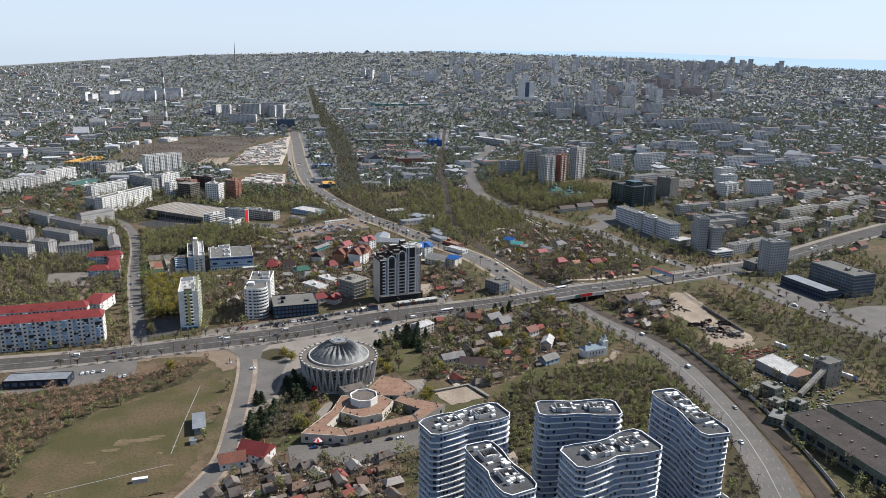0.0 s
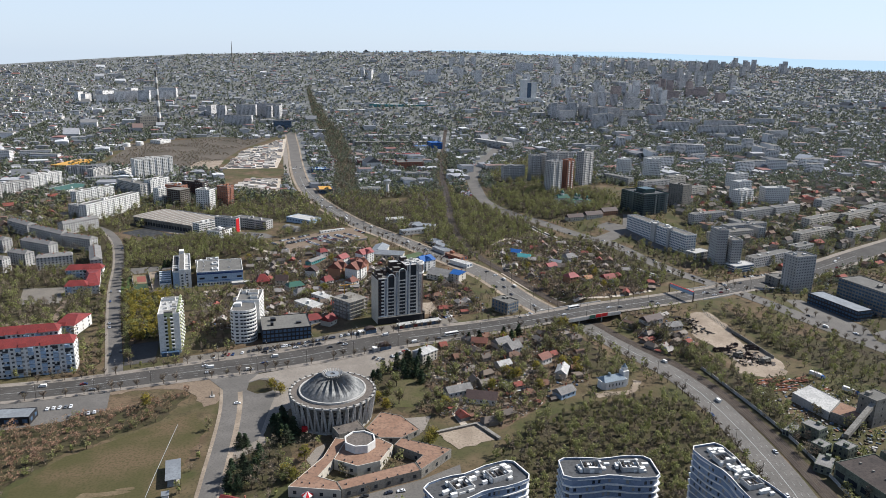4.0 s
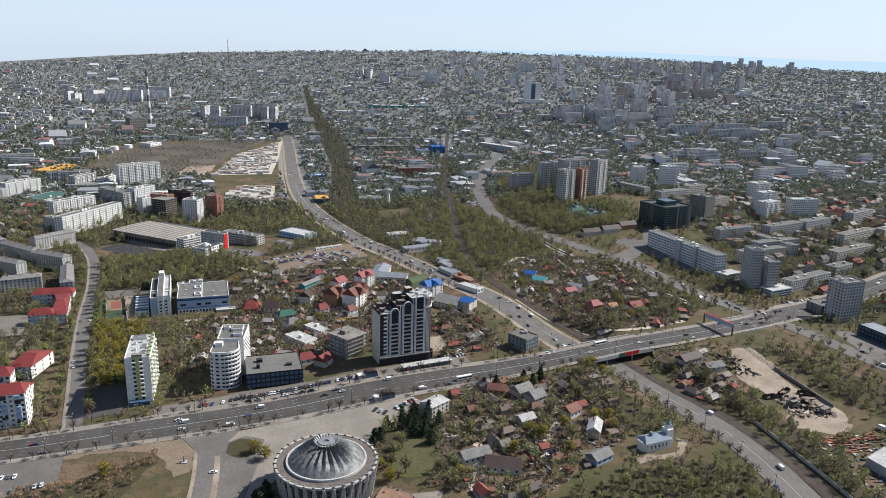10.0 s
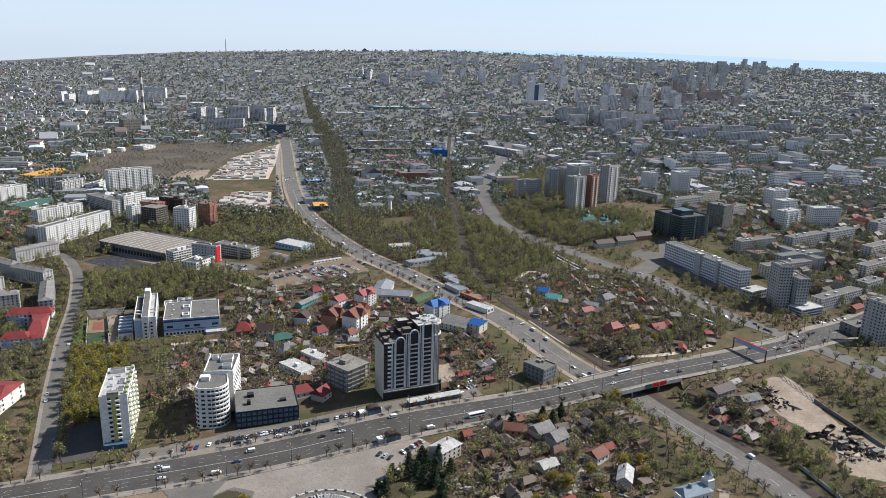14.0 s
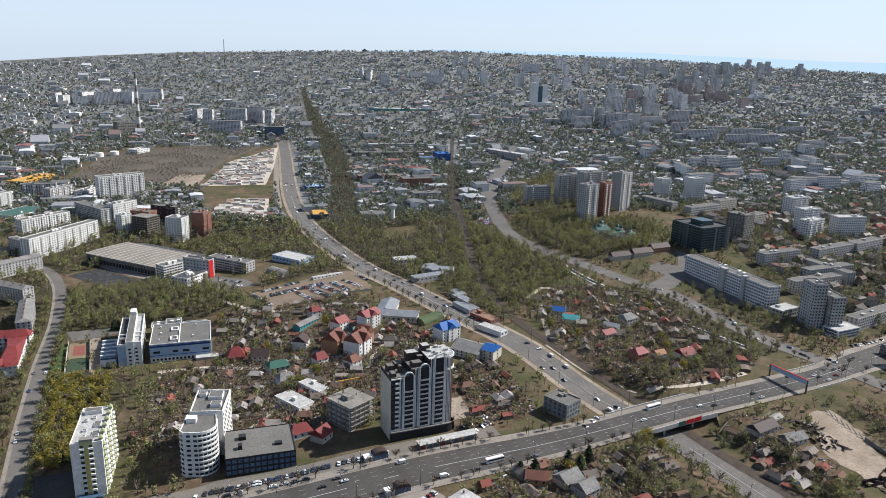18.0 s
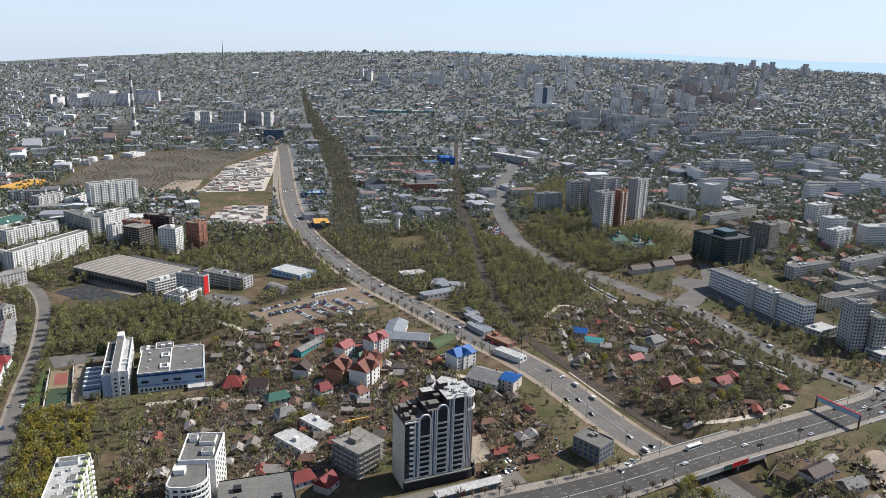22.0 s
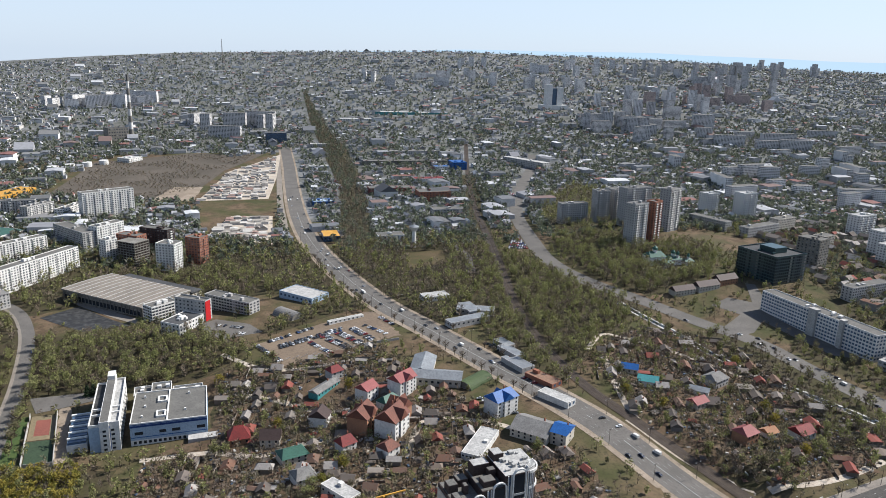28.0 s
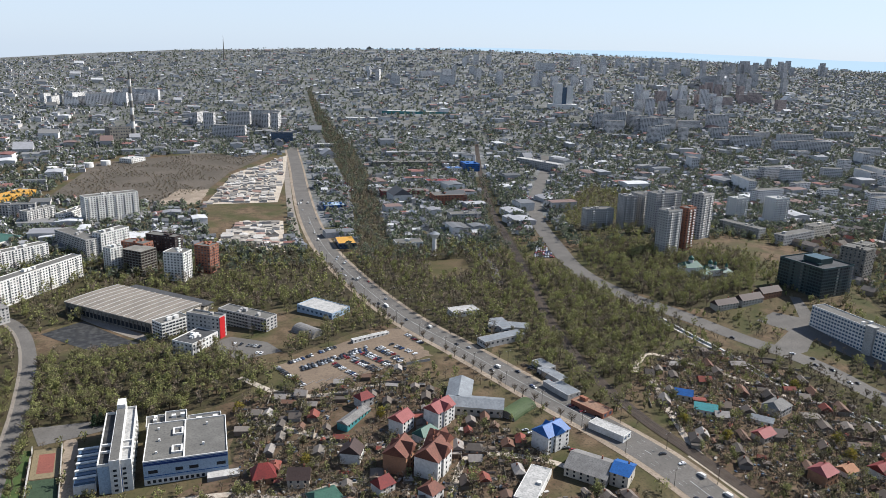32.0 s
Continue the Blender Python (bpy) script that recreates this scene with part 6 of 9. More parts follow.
def stand():
    z = gz(-70, 420)
    root = thing("grandstand", "small grandstand under a pale metal roof", "grandstand", pose(-76, 409, z, 0, 0, 8))
    part("roof", Geo().box(0, 8, 0, 21, 4.3, 4.6), M["zinc"], root, "pale metal roof")
    for v in (0.5, 10.5, 20.5):
        for u in (0.5, 7.5):
            part("post", Geo().box(u - 0.12, u + 0.12, v - 0.12, v + 0.12, -1, 4.3), M["steel"], root)
    for k in range(4):
        part("step", Geo().box(1 + k * 1.5, 2.5 + k * 1.5, 0.5, 20.5, -1, 0.5 + k * 0.5), M["concrete"], root)
    occupy_poly(place_rect(-78, 405, 14, 26, 8))
    s = thing("dugout", "small white roofed dugout", "shelter", pose(-101, 362, gz(-100, 362), 0, 0, 6))
    part("roof", Geo().box(0, 8, 0, 2.4, 2.2, 2.4), M["white"], s)
    part("back_wall", Geo().box(0, 8, 0, 0.2, -0.3, 2.2), M["panelgrey"], s)
    s = thing("hut", "small white hut beside the field", "hut", pose(-76, 398, gz(-76, 400), 0, 0, 8))
    part("wall", Geo().box(0, 3.4, 0, 4, -0.5, 2.5), M["white"], s)
    part("roof", Geo().box(-0.3, 3.7, -0.3, 4.3, 2.5, 2.8), M["zinc"], s)
    m = thing("monument", "dark stone monument on a plinth", "monument", pose(-63, 516, gz(-63, 516)))
    part("plinth", Geo().box(-1.5, 1.5, -1.5, 1.5, -0.3, 0.8), M["concrete"], m)
    part("stone", Geo().tube(0, 0, 0.8, 4.5, 0.6, 0.35, 8), M["oldconc"], m)


stand()



# ---------- right of the main road ----------
block("office_slab", "long seven-storey concrete office slab with window bands", "office", 459, 812, 15, 122, 9, 23, 7, 4, 40, "white", "roofgrey", "glassblue", 2.0, 1.6, True, 0.9, 5)
part("stair_tower", Geo().box(-2.5, 3, 58, 66, -2, 26), M["concrete"], bpy.data.objects["office_slab"])
part("stair_tower", Geo().box(-2.5, 3, 30, 34, -2, 26), M["concrete"], bpy.data.objects["office_slab"])
r_ = block("glass_office", "dark green glass office block with a stepped roof", "office", 486, 978, 46, 50, 14, 30, 9, 15, 16, "tealdark", "roofdark", "glass", 2.4, 2.0, True, 1.5, 6)
part("roof_tower", Geo().box(14, 32, 14, 34, 30.2, 36), M["tealdark"], r_)
block("apartment_tower", "grey tower with brown stripes behind the glass office", "tower", 570, 1018, 22, 26, 24, 35, 11, 6, 6, "oldconc", "roofgrey", "glass", 1.6, 1.5, False, 0.8, 3)
for x, y, w, d, rot, h, wl in ((395, 1118, 24, 15, 22, 52, "panelgrey"), (427, 1130, 17, 12, 30, 50, "brick"), (475, 1178, 26, 16, 30, 56, "panelgrey"), (408, 1252, 18, 20, 0, 44, "panelgrey"),
                               (437, 1262, 26, 20, 16, 44, "panelgrey"), (433, 1216, 44, 17, 16, 52, "panelgrey"), (360, 1260, 40, 14, 5, 28, "panelgrey")):
    block("apartment_tower", "tall %s apartment tower with balcony columns" % ("red brick" if wl == "brick" else "grey panel"), "tower", x, y, w, d, rot, h, int(h / 3.05), max(4, int(w / 3.3)), max(3, int(d / 3.5)), wl, "roofgrey",
          "glass", 1.7, 1.5, False, 1.0, 3, "towers on the hill", 2, "white")
block("apartment_tower", "weathered grey apartment tower by the avenue", "tower", 470, 764, 12, 20, -6, 43, 14, 4, 6, "panelgrey", "roofgrey", "glass", 1.5, 1.4, True, 1.2, 2)
block("apartment_tower", "weathered grey apartment tower by the avenue", "tower", 484, 756, 12, 40, -6, 34, 11, 4, 11, "panelgrey", "roofgrey", "glass", 1.5, 1.4, True, 1.2, 2)
block("apartment_tower", "weathered grey apartment tower beside the avenue slip road", "tower", 507, 676, 26, 18, 9, 41, 13, 7, 5, "panelgrey", "roofgrey", "glass", 1.5, 1.4, True, 1.2, 2)
block("glazed_pavilion", "blue glazed two-storey pavilion with white floor bands", "shop", 482, 742, 30, 16, 14, 9, 3, 1, 1, "white", "roofwhite", "glassblue", 28, 1.6, True, 0.5, 1)
block("shop", "low grey shop building with a pale roof", "shop", 459, 788, 27, 15, 20, 8, 2, 7, 4, "panelgrey", "roofwhite", "glass", 2, 1.6, True, 0.5, 1)
block("corner_block", "grey three-storey corner block", "office", 504, 697, 23, 18, 9, 11, 3, 6, 4, "oldconc", "roofgrey", "glass", 1.8, 1.6, True, 0.6, 1)
block("dark_showroom", "low black showroom with a pale metal roof band", "shop", 508, 588, 19, 58, 8, 12, 3, 6, 17, "black", "zinc", "glassblue", 2.4, 2.2, True, 0.5, 0)
block("curved_office", "grey office building with ribbon windows", "office", 548, 598, 30, 56, 8, 25, 7, 10, 16, "oldconc", "roofgrey", "glassblue", 2.6, 1.8, False, 0.8, 3)
for i, (x, y, w, d, rot, h, fl) in enumerate(((518, 760, 73, 12, 20, 12, 4), (606, 800, 36, 13, 22, 11, 3), (520, 850, 70, 12, 12, 14, 5), (560, 880, 70, 12, 12, 14, 5), (610, 870, 60, 12, 100, 14, 5), (640, 840, 80, 12, 20, 14, 5),
                                            (540, 930, 60, 12, 14, 15, 5), (620, 940, 70, 13, 18, 15, 5), (700, 900, 80, 12, 22, 15, 5), (690, 960, 60, 13, 20, 16, 5), (720, 840, 70, 12, 22, 14, 5), (780, 920, 70, 12, 24, 15, 5),
                                            (574, 1150, 65, 14, 20, 15, 4), (560, 1180, 14, 60, 20, 14, 4), (640, 1180, 40, 14, 20, 20, 6), (800, 1000, 60, 13, 24, 18, 6), (850, 960, 70, 13, 24, 15, 5), (620, 1090, 50, 14, 20, 17, 5))):
    block("residential_block", "grey low-rise residential block with rows of windows", "apartment block", x, y, w, d, rot, h, fl, int(w / 3.4), max(2, int(d / 3.6)), ("panelgrey", "concrete", "cream")[i % 3], "roofgrey", "glass", 1.6, 1.4, False, 0.5, 2, "low-rise blocks")
for x, y, w, d, rot, h in ((673, 1028, 36, 14, 20, 26), (725, 1036, 42, 17, -2, 30), (690, 1060, 30, 16, 10, 34), (750, 1160, 36, 18, 15, 30), (640, 1260, 26, 20, 10, 40), (600, 1290, 22, 18, 10, 34)):
    block("white_block", "white apartment building with balconies", "apartment block", x, y, w, d, rot, h, int(h / 3.1), int(w / 3.2), 4, "white", "roofwhite", "glass", 1.7, 1.5, False, 1.0, 3, "", 3)


def chapel():
    z = gz(219, 488)
    root = thing("white_chapel", "white chapel with a grey metal roof and bell tower", "church", pose(208, 481, z, 0, 0, 12))
    root.scale = (0.88, 0.88, 0.86)
    part("wall", Geo().prism([(0, 0), (20, 0), (20, 11), (0, 11), (-3, 8), (-3, 3)], -2, 7), M["white"], root)
    part("roof", Geo().gable(-2, 19, 0, 11, 7, 10.2, 0.5, 3.5), M["chapelroof"], root, "grey metal roof")
    part("bell_tower", Geo().box(18, 23.5, 2.5, 8.5, -2, 12.5), M["white"], root)
    part("bell_stage", Geo().box(19, 22.5, 3.6, 7.4, 12.5, 15.5), M["white"], root)
    part("spire", Geo().tube(20.75, 5.5, 15.5, 18.6, 2.2, 0.2, 8), M["chapelroof"], root)
    part("cross", Geo().box(20.68, 20.82, 5.43, 5.57, 18.6, 20.2), M["yellow"], root)
    part("dome", Geo().tube(6, 5.5, 9, 12.2, 1.5, 1.1, 10), M["chapelroof"], root)
    for u in np.linspace(3, 16, 5):
        o = new("window", window_mesh(0.9, 2.4, M["glass"]))
        o.parent = root
        o.matrix_local = pose(u, -0.04, 3.6)
    occupy_poly(place_rect(203, 476, 28, 20, 12))


chapel()
ground_patch("chapel_path", "sandy path round the chapel", "path", [(196, 470), (228, 474), (240, 490), (236, 496), (226, 480), (198, 476)], M["dirt"], 0.16)


def green_church():
    z = gz(402, 1050)
    root = thing("green_roofed_church", "white church with green roofs and small domes", "church", pose(386, 1050, z, 0, 0, 5))
    for x0, y0, w, d, h, rise in ((0, 4, 20, 16, 10, 5), (22, 0, 17, 13, 7, 4), (40, -4, 12, 9, 5, 3), (8, -7, 16, 9, 5, 3)):
        part("wall", Geo().box(x0, x0 + w, y0, y0 + d, -4, h), M["white"], root)
        part("roof", Geo().gable(x0, x0 + w, y0, y0 + d, h, h + rise, 0.6, 3), M["greentile"], root, "green metal roof")
    for x0, y0, z0, r in ((10, 12, 14, 2.6), (30, 6, 10, 2.2), (34, 3, 9, 1.6), (46, 0, 7, 1.4)):
        part("drum", Geo().tube(x0, y0, z0 - 2, z0 + 3, r, r, 12), M["white"], root)
        g = Geo().tube(x0, y0, z0 + 3, z0 + 5, r * 1.2, r * 1.05, 12, False)
        g.tube(x0, y0, z0 + 5, z0 + 7.5, r * 1.05, 0.1, 12)
        part("cupola", g, M["greentile"], root, "green cupola")
    occupy_poly(place_rect(384, 1042, 56, 32, 5))


green_church()


# ---------- works and sand yard by the lower road ----------
ground_patch("sand_yard", "pale sandy yard with rubble", "yard", [(346, 606), (352, 616), (372, 620), (376, 596), (366, 566), (374, 540), (376, 515), (364, 494), (344, 488), (322, 496), (326, 510), (340, 530), (334, 552), (330, 575), (340, 590)], M["dirt"], 0.2)
for nm_, poly_, h_ in (("works_hall", [(290, 357), (319, 361), (330, 246), (301, 240)], 10), ("works_hall", [(324, 362), (366, 363), (380, 250), (335, 246)], 11.5)):
    r_ = flat_house(nm_, "long works hall with a tarred black roof and grimy green walls", "factory", poly_, h_, "greenwall", "tar", 0.6)
    c_ = np.mean(poly_, axis=0)
    a_, b_ = np.array(poly_[3]) - c_, np.array(poly_[0]) - c_
    for k in range(14):
        p0, p1 = a_ + (b_ - a_) * (k + 0.15) / 14, a_ + (b_ - a_) * (k + 0.85) / 14
        part("window", Geo().prism([tuple(p0 + (-0.12, 0)), tuple(p0 + (0.02, 0)), tuple(p1 + (0.02, 0)), tuple(p1 + (-0.12, 0))], 3.0, 6.2), M["glass"], r_)
        q_ = (p0 + p1) / 2
        part("roof_vent", Geo().box(q_[0] + 12, q_[0] + 13.2, q_[1], q_[1] + 1.0, h_ + 0.1, h_ + 1.0), M["oldconc"], r_)
flat_house("works_shed", "works shed with a white flat roof", "factory", [(333, 449), (354, 458), (358, 433), (338, 419)], 7, "panelgrey", "roofwhite", 0.4)
flat_house("works_shed", "works shed with bare brown roof boards", "factory", [(338.5, 418.5), (356, 430), (364, 413), (348, 403)], 7, "oldconc", "roofbrown", 0.3)
block("silo_tower", "tall grey concrete silo tower", "silo", 359, 405, 16, 12, 14, 20, 4, 3, 2, "oldconc", "roofgrey", "glass", 1.0, 1.4, False, 0.5, 1)
th = thing("conveyor", "inclined grey conveyor bridge", "conveyor")
part("gallery", Geo().beam((326, 390, gz(326, 390) + 5), (360, 408, gz(360, 408) + 16), 1.5), M["oldconc"], th)
part("trestle", Geo().beam((343, 399, gz(343, 399)), (343, 399, gz(343, 399) + 10), 0.5), M["steel"], th)
for x, y, w, d, rot, h in ((308, 392, 9, 12, 20, 9), (300, 378, 9, 8, 20, 6), (289, 358, 14, 9, 40, 5), (312, 372, 10, 9, 20, 7), (296, 400, 14, 6, 30, 4)):
    block("works_house", "old grimy works house with a flat roof", "building", x, y, w, d, rot, h, 2, 3, 3, "greenwall", "slate", "glass", 1.2, 1.4, False, 0.3, 1)
for k in range(26):
    rr = random.Random(k)
    x, y = rr.uniform(318, 366), rr.uniform(462, 484)
    a = rr.uniform(-20, 20)
    c_, s_ = math.cos(radians(a)), math.sin(radians(a))
    z = gz(x, y)
    thing("steel_beam", "stacked rusty red steel beam", "steel beam", group="stacked beams", geo=Geo().beam((x, y, z + 0.5 + 0.2 * (k % 3)), (x + 12 * c_, y + 12 * s_, z + 0.5 + 0.2 * (k % 3)), 0.35), mat=M["brick"])
fence("yard_wall", "stained concrete wall round the sandy yard", [(367.4, 621.3), (370.2, 590.4), (373.9, 555.2), (373.9, 523.8)], 2.4, "oldconc", 5.0, 0.25)


def ruin(x, y, rot, w, d, h, roof):
    """Broken walls of a half-demolished shed, ragged along the top."""
    q = random.Random(int(x * 3 + y))
    root = thing("ruined_shed", "half-demolished dark shed with broken walls", "ruin", pose(x, y, gz(x, y), 0, 0, rot), "sheds being pulled down")
    for u0, v0, u1, v1 in ((0, 0, w, 0), (w, 0, w, d), (0, d, w, d), (0, 0, 0, d)):
        g, n = Geo(), 5
        for i in range(n):
            a, b = i / n, (i + 1) / n
            g.box(min(u0 + (u1 - u0) * a, u0 + (u1 - u0) * b) - 0.15, max(u0 + (u1 - u0) * a, u0 + (u1 - u0) * b) + 0.15, min(v0 + (v1 - v0) * a, v0 + (v1 - v0) * b) - 0.15, max(v0 + (v1 - v0) * a, v0 + (v1 - v0) * b) + 0.15, -0.5, h * q.uniform(0.3, 1.0))
        part("broken_wall", g, M["oldconc"] if roof else M["darkbrown"], root)
    if roof:
        part("roof_slab", Geo().box(0.2, w - 0.2, 0.2, d * 0.6, h, h + 0.25), M["oldconc"], root)


for (x, y), rot, w, d, h, rf in zip([(330.6, 538.4), (348.3, 544.0), (362.7, 543.9), (341.3, 524.8), (352.3, 523.1), (358.6, 514.4)], (8, 30, -15, 12, 40, 20), (14, 12, 10, 6, 9, 8), (4, 4, 5, 5, 6, 6), (3.5, 3, 3, 4.5, 3, 3.5), (0, 0, 0, 1, 0, 1)):
    ruin(x, y, rot, w, d, h, rf)
rub = np.random.default_rng(5)
q = []
for _ in range(420):
    x, y = (rub.uniform(336, 366), rub.uniform(510, 545)) if rub.random() < 0.6 else (rub.uniform(330, 350), rub.uniform(575, 612))
    s = rub.uniform(0.5, 2.2)
    c = np.array((x, y, gz(x, y) + s * 0.3))
    q.append(c + rub.normal(0, 1, (4, 3)) * (s, s, s * 0.5))
thing("rubble", "heaps of concrete rubble and scrap", "rubble", kind="stuff", geo=tri_mesh("rubble", np.array(q), M["steel"], 4))


# ---------- overpass: deck, parapets, piers, billboard gantry ----------
def av_at(s):
    """Point, direction and height of the avenue at the sample nearest to x = s."""
    i = int(np.argmin(np.abs(AVENUE[:, 0] - s)))
    d = AVENUE[i + 1] - AVENUE[i - 1]
    d /= np.linalg.norm(d)
    return AVENUE[i], d, float(avenue_z(AVENUE[i, 0:1], AVENUE[i, 1:2])[0])


def overpass(xa, xb, name, label):
    root = thing(name, label, "bridge", kind="structure")
    seg = AVENUE[(AVENUE[:, 0] > xa) & (AVENUE[:, 0] < xb)]
    nor = normals(seg)
    zz = avenue_z(seg[:, 0], seg[:, 1])
    for i in range(len(seg) - 1):
        P = [seg[i] + nor[i] * 15.3, seg[i + 1] + nor[i + 1] * 15.3, seg[i + 1] - nor[i + 1] * 14.1, seg[i] - nor[i] * 14.1]
        part("deck", Geo().prism([tuple(p) for p in reversed(P)], min(zz[i], zz[i + 1]) - 2.2, min(zz[i], zz[i + 1]) - 0.9), M["oldconc"], root, "concrete bridge deck")
        for o in (15.3, -14.1):
            a, b = seg[i] + nor[i] * o, seg[i + 1] + nor[i + 1] * o
            ez = float(avenue_z(a[0:1], a[1:2])[0])
            part("parapet", Geo().prism([tuple(a - nor[i] * 0.25), tuple(b - nor[i + 1] * 0.25), tuple(b + nor[i + 1] * 0.25), tuple(a + nor[i] * 0.25)], ez - 1.8, ez + 1.3), M["concrete"], root, "concrete parapet")
    for o in (-11, -4, 4, 11):
        for k in (len(seg) // 3, 2 * len(seg) // 3):
            p = seg[k] + nor[k] * o
            part("pier", Geo().tube(p[0], p[1], zz[k] - 12, zz[k] - 1.4, 0.7, 0.7, 10), M["concrete"], root)
    return root


overpass(206, 286, "overpass", "concrete road overpass with low parapets")
overpass(376, 424, "canal_bridge", "low concrete bridge carrying the avenue over the canal")
p, d, z = av_at(258)
n_ = np.array((-d[1], d[0]))
th = thing("bridge_banner", "red and green advertising banner hung on the overpass side", "banner")
for k, mt in ((-9, "greentile"), (-2, "red"), (5, "red")):
    a, b = p + d * k - n_ * 14.5, p + d * (k + 6.6) - n_ * 14.5
    part("panel", Geo().prism([tuple(a), tuple(b), tuple(b - n_ * 0.1), tuple(a - n_ * 0.1)], z - 1.6, z + 1.5), M[mt], th)
p, d, z = av_at(362)
n_ = np.array((-d[1], d[0]))
th = thing("billboard_gantry", "long billboard gantry across the avenue", "gantry")
a, b = p + n_ * 16, p - n_ * 15
for e in (a, b):
    part("post", Geo().box(e[0] - 0.4, e[0] + 0.4, e[1] - 0.4, e[1] + 0.4, z - 3, z + 9.5), M["steel"], th)
board = part("board", Geo().prism([tuple(a - d * 0.4), tuple(b - d * 0.4), tuple(b + d * 0.4), tuple(a + d * 0.4)], z + 6.2, z + 9.6), M["bluewall"], th, "pale printed board")
part("board_edge", Geo().prism([tuple(a - d * 0.5), tuple(b - d * 0.5), tuple(b + d * 0.5), tuple(a + d * 0.5)], z + 9.65, z + 10.0), M["red"], board)
fence("railway_wall", "pale concrete panel wall along the railway", [(298, 520), (298, 470), (296, 410), (287, 350), (272, 288), (250, 235)], 2.2, "concrete", 6)

ground_patch("showroom_parking", "grey asphalt car park round the showrooms", "parking", [(488, 540), (505, 572), (500, 655), (478, 650), (470, 610)], M["asphalt2"], 0.2)
ground_patch("showroom_parking", "grey asphalt car park round the showrooms", "parking", [(494, 500), (600, 520), (604, 566), (540, 570), (500, 560)], M["asphalt2"], 0.22)
ground_patch("office_forecourt", "grey asphalt forecourt of the office slab", "parking", [(436, 830), (456, 818), (450, 940), (424, 962), (398, 950), (426, 905)], M["asphalt2"], 0.2)
ground_patch("slip_road", "grey asphalt slip road to the offices", "road", [(388, 880), (400, 884), (450, 930), (470, 985), (462, 990), (440, 945), (400, 915), (380, 900)], M["asphalt2"], 0.24)
ground_patch("tower_yard", "bare sandy building yard beside the hotel tower", "yard", [(98, 636), (122, 642), (118, 672), (100, 668)], M["dirt"], 0.2)

ground_patch("kerb_parking", "worn pale asphalt parking strip before the shops", "parking", [(-84, 578), (-40, 584), (20, 594), (90, 606), (96, 616), (60, 612), (20, 606), (-36, 600), (-60, 592)], M["asphalt2"], 0.2)
ground_patch("slab_court", "dark asphalt court beside the apartment slab", "pavement", [(-134, 584), (-112, 586), (-116, 630), (-140, 628)], M["asphalt"], 0.2)



# ---------- single houses that can be told apart ----------
def house(x, y, w, d, rot, h, rise, wall, roof, label, hip=0.0, chim=True, bays=3, floors=None, name="house", cross=False):
    """A pitched-roof house; x, y is its centre."""
    z = gz(x, y)
    floors = floors or max(1, round(h / 3.1))
    root = thing(name, label, "house", pose(x, y, z, 0, 0, rot))
    part("wall", Geo().box(-w / 2, w / 2, -d / 2, d / 2, -2, h), M[wall], root)
    g = Geo()
    g.v += [(-w / 2, -d / 2, h), (-w / 2, d / 2, h), (-w / 2, 0, h + rise * 0.93), (w / 2, -d / 2, h), (w / 2, d / 2, h), (w / 2, 0, h + rise * 0.93)]
    g.f += [(0, 2, 1), (3, 4, 5)]
    if not hip:
        part("gable_wall", g, M[wall], root)
    part("roof", Geo().gable(-w / 2, w / 2, -d / 2, d / 2, h - 0.1, h + rise, 0.6, hip), M[roof], root)
    if cross:
        g = Geo().gable(-d * 0.45, d * 0.45, -w * 0.22, w * 0.22, h - 0.05, h + rise * 0.95, 0.4, 0)
        g.v = [(q[1], q[0] - d * 0.12, q[2]) for q in g.v]
        g.f = [tuple(reversed(f)) for f in g.f]
        part("cross_roof", g, M[roof], root)
        part("bay_wall", Geo().box(-w * 0.2, w * 0.2, -d * 0.5 - 1.0, -d * 0.4, -2, h + 0.2), M[wall], root)
    if chim:
        part("chimney", Geo().box(w * 0.2, w * 0.2 + 0.8, d * 0.12, d * 0.12 + 0.8, h + rise * 0.4, h + rise + 0.9), M["brick"], root)
    fh = h / floors
    me = window_mesh(1.2, 1.4, M["glass"])
    off = 1.08 if cross else 0.04
    for k in range(floors):
        for b in range(bays):
            o = new("window", me)
            o.parent = root
            u = -w / 2 + (b + 0.5) * w / bays
            o.matrix_local = pose(u, -d / 2 - (off if abs(u) < w * 0.19 else 0.04), (k + 0.55) * fh)
        o = new("window", me)
        o.parent = root
        o.matrix_local = pose(w / 2 + 0.04, 0, (k + 0.55) * fh, 0, 0, 90)
    occupy_poly([(x + p[0], y + p[1]) for p in circle(max(w, d) * 0.62, 8)])
    return root


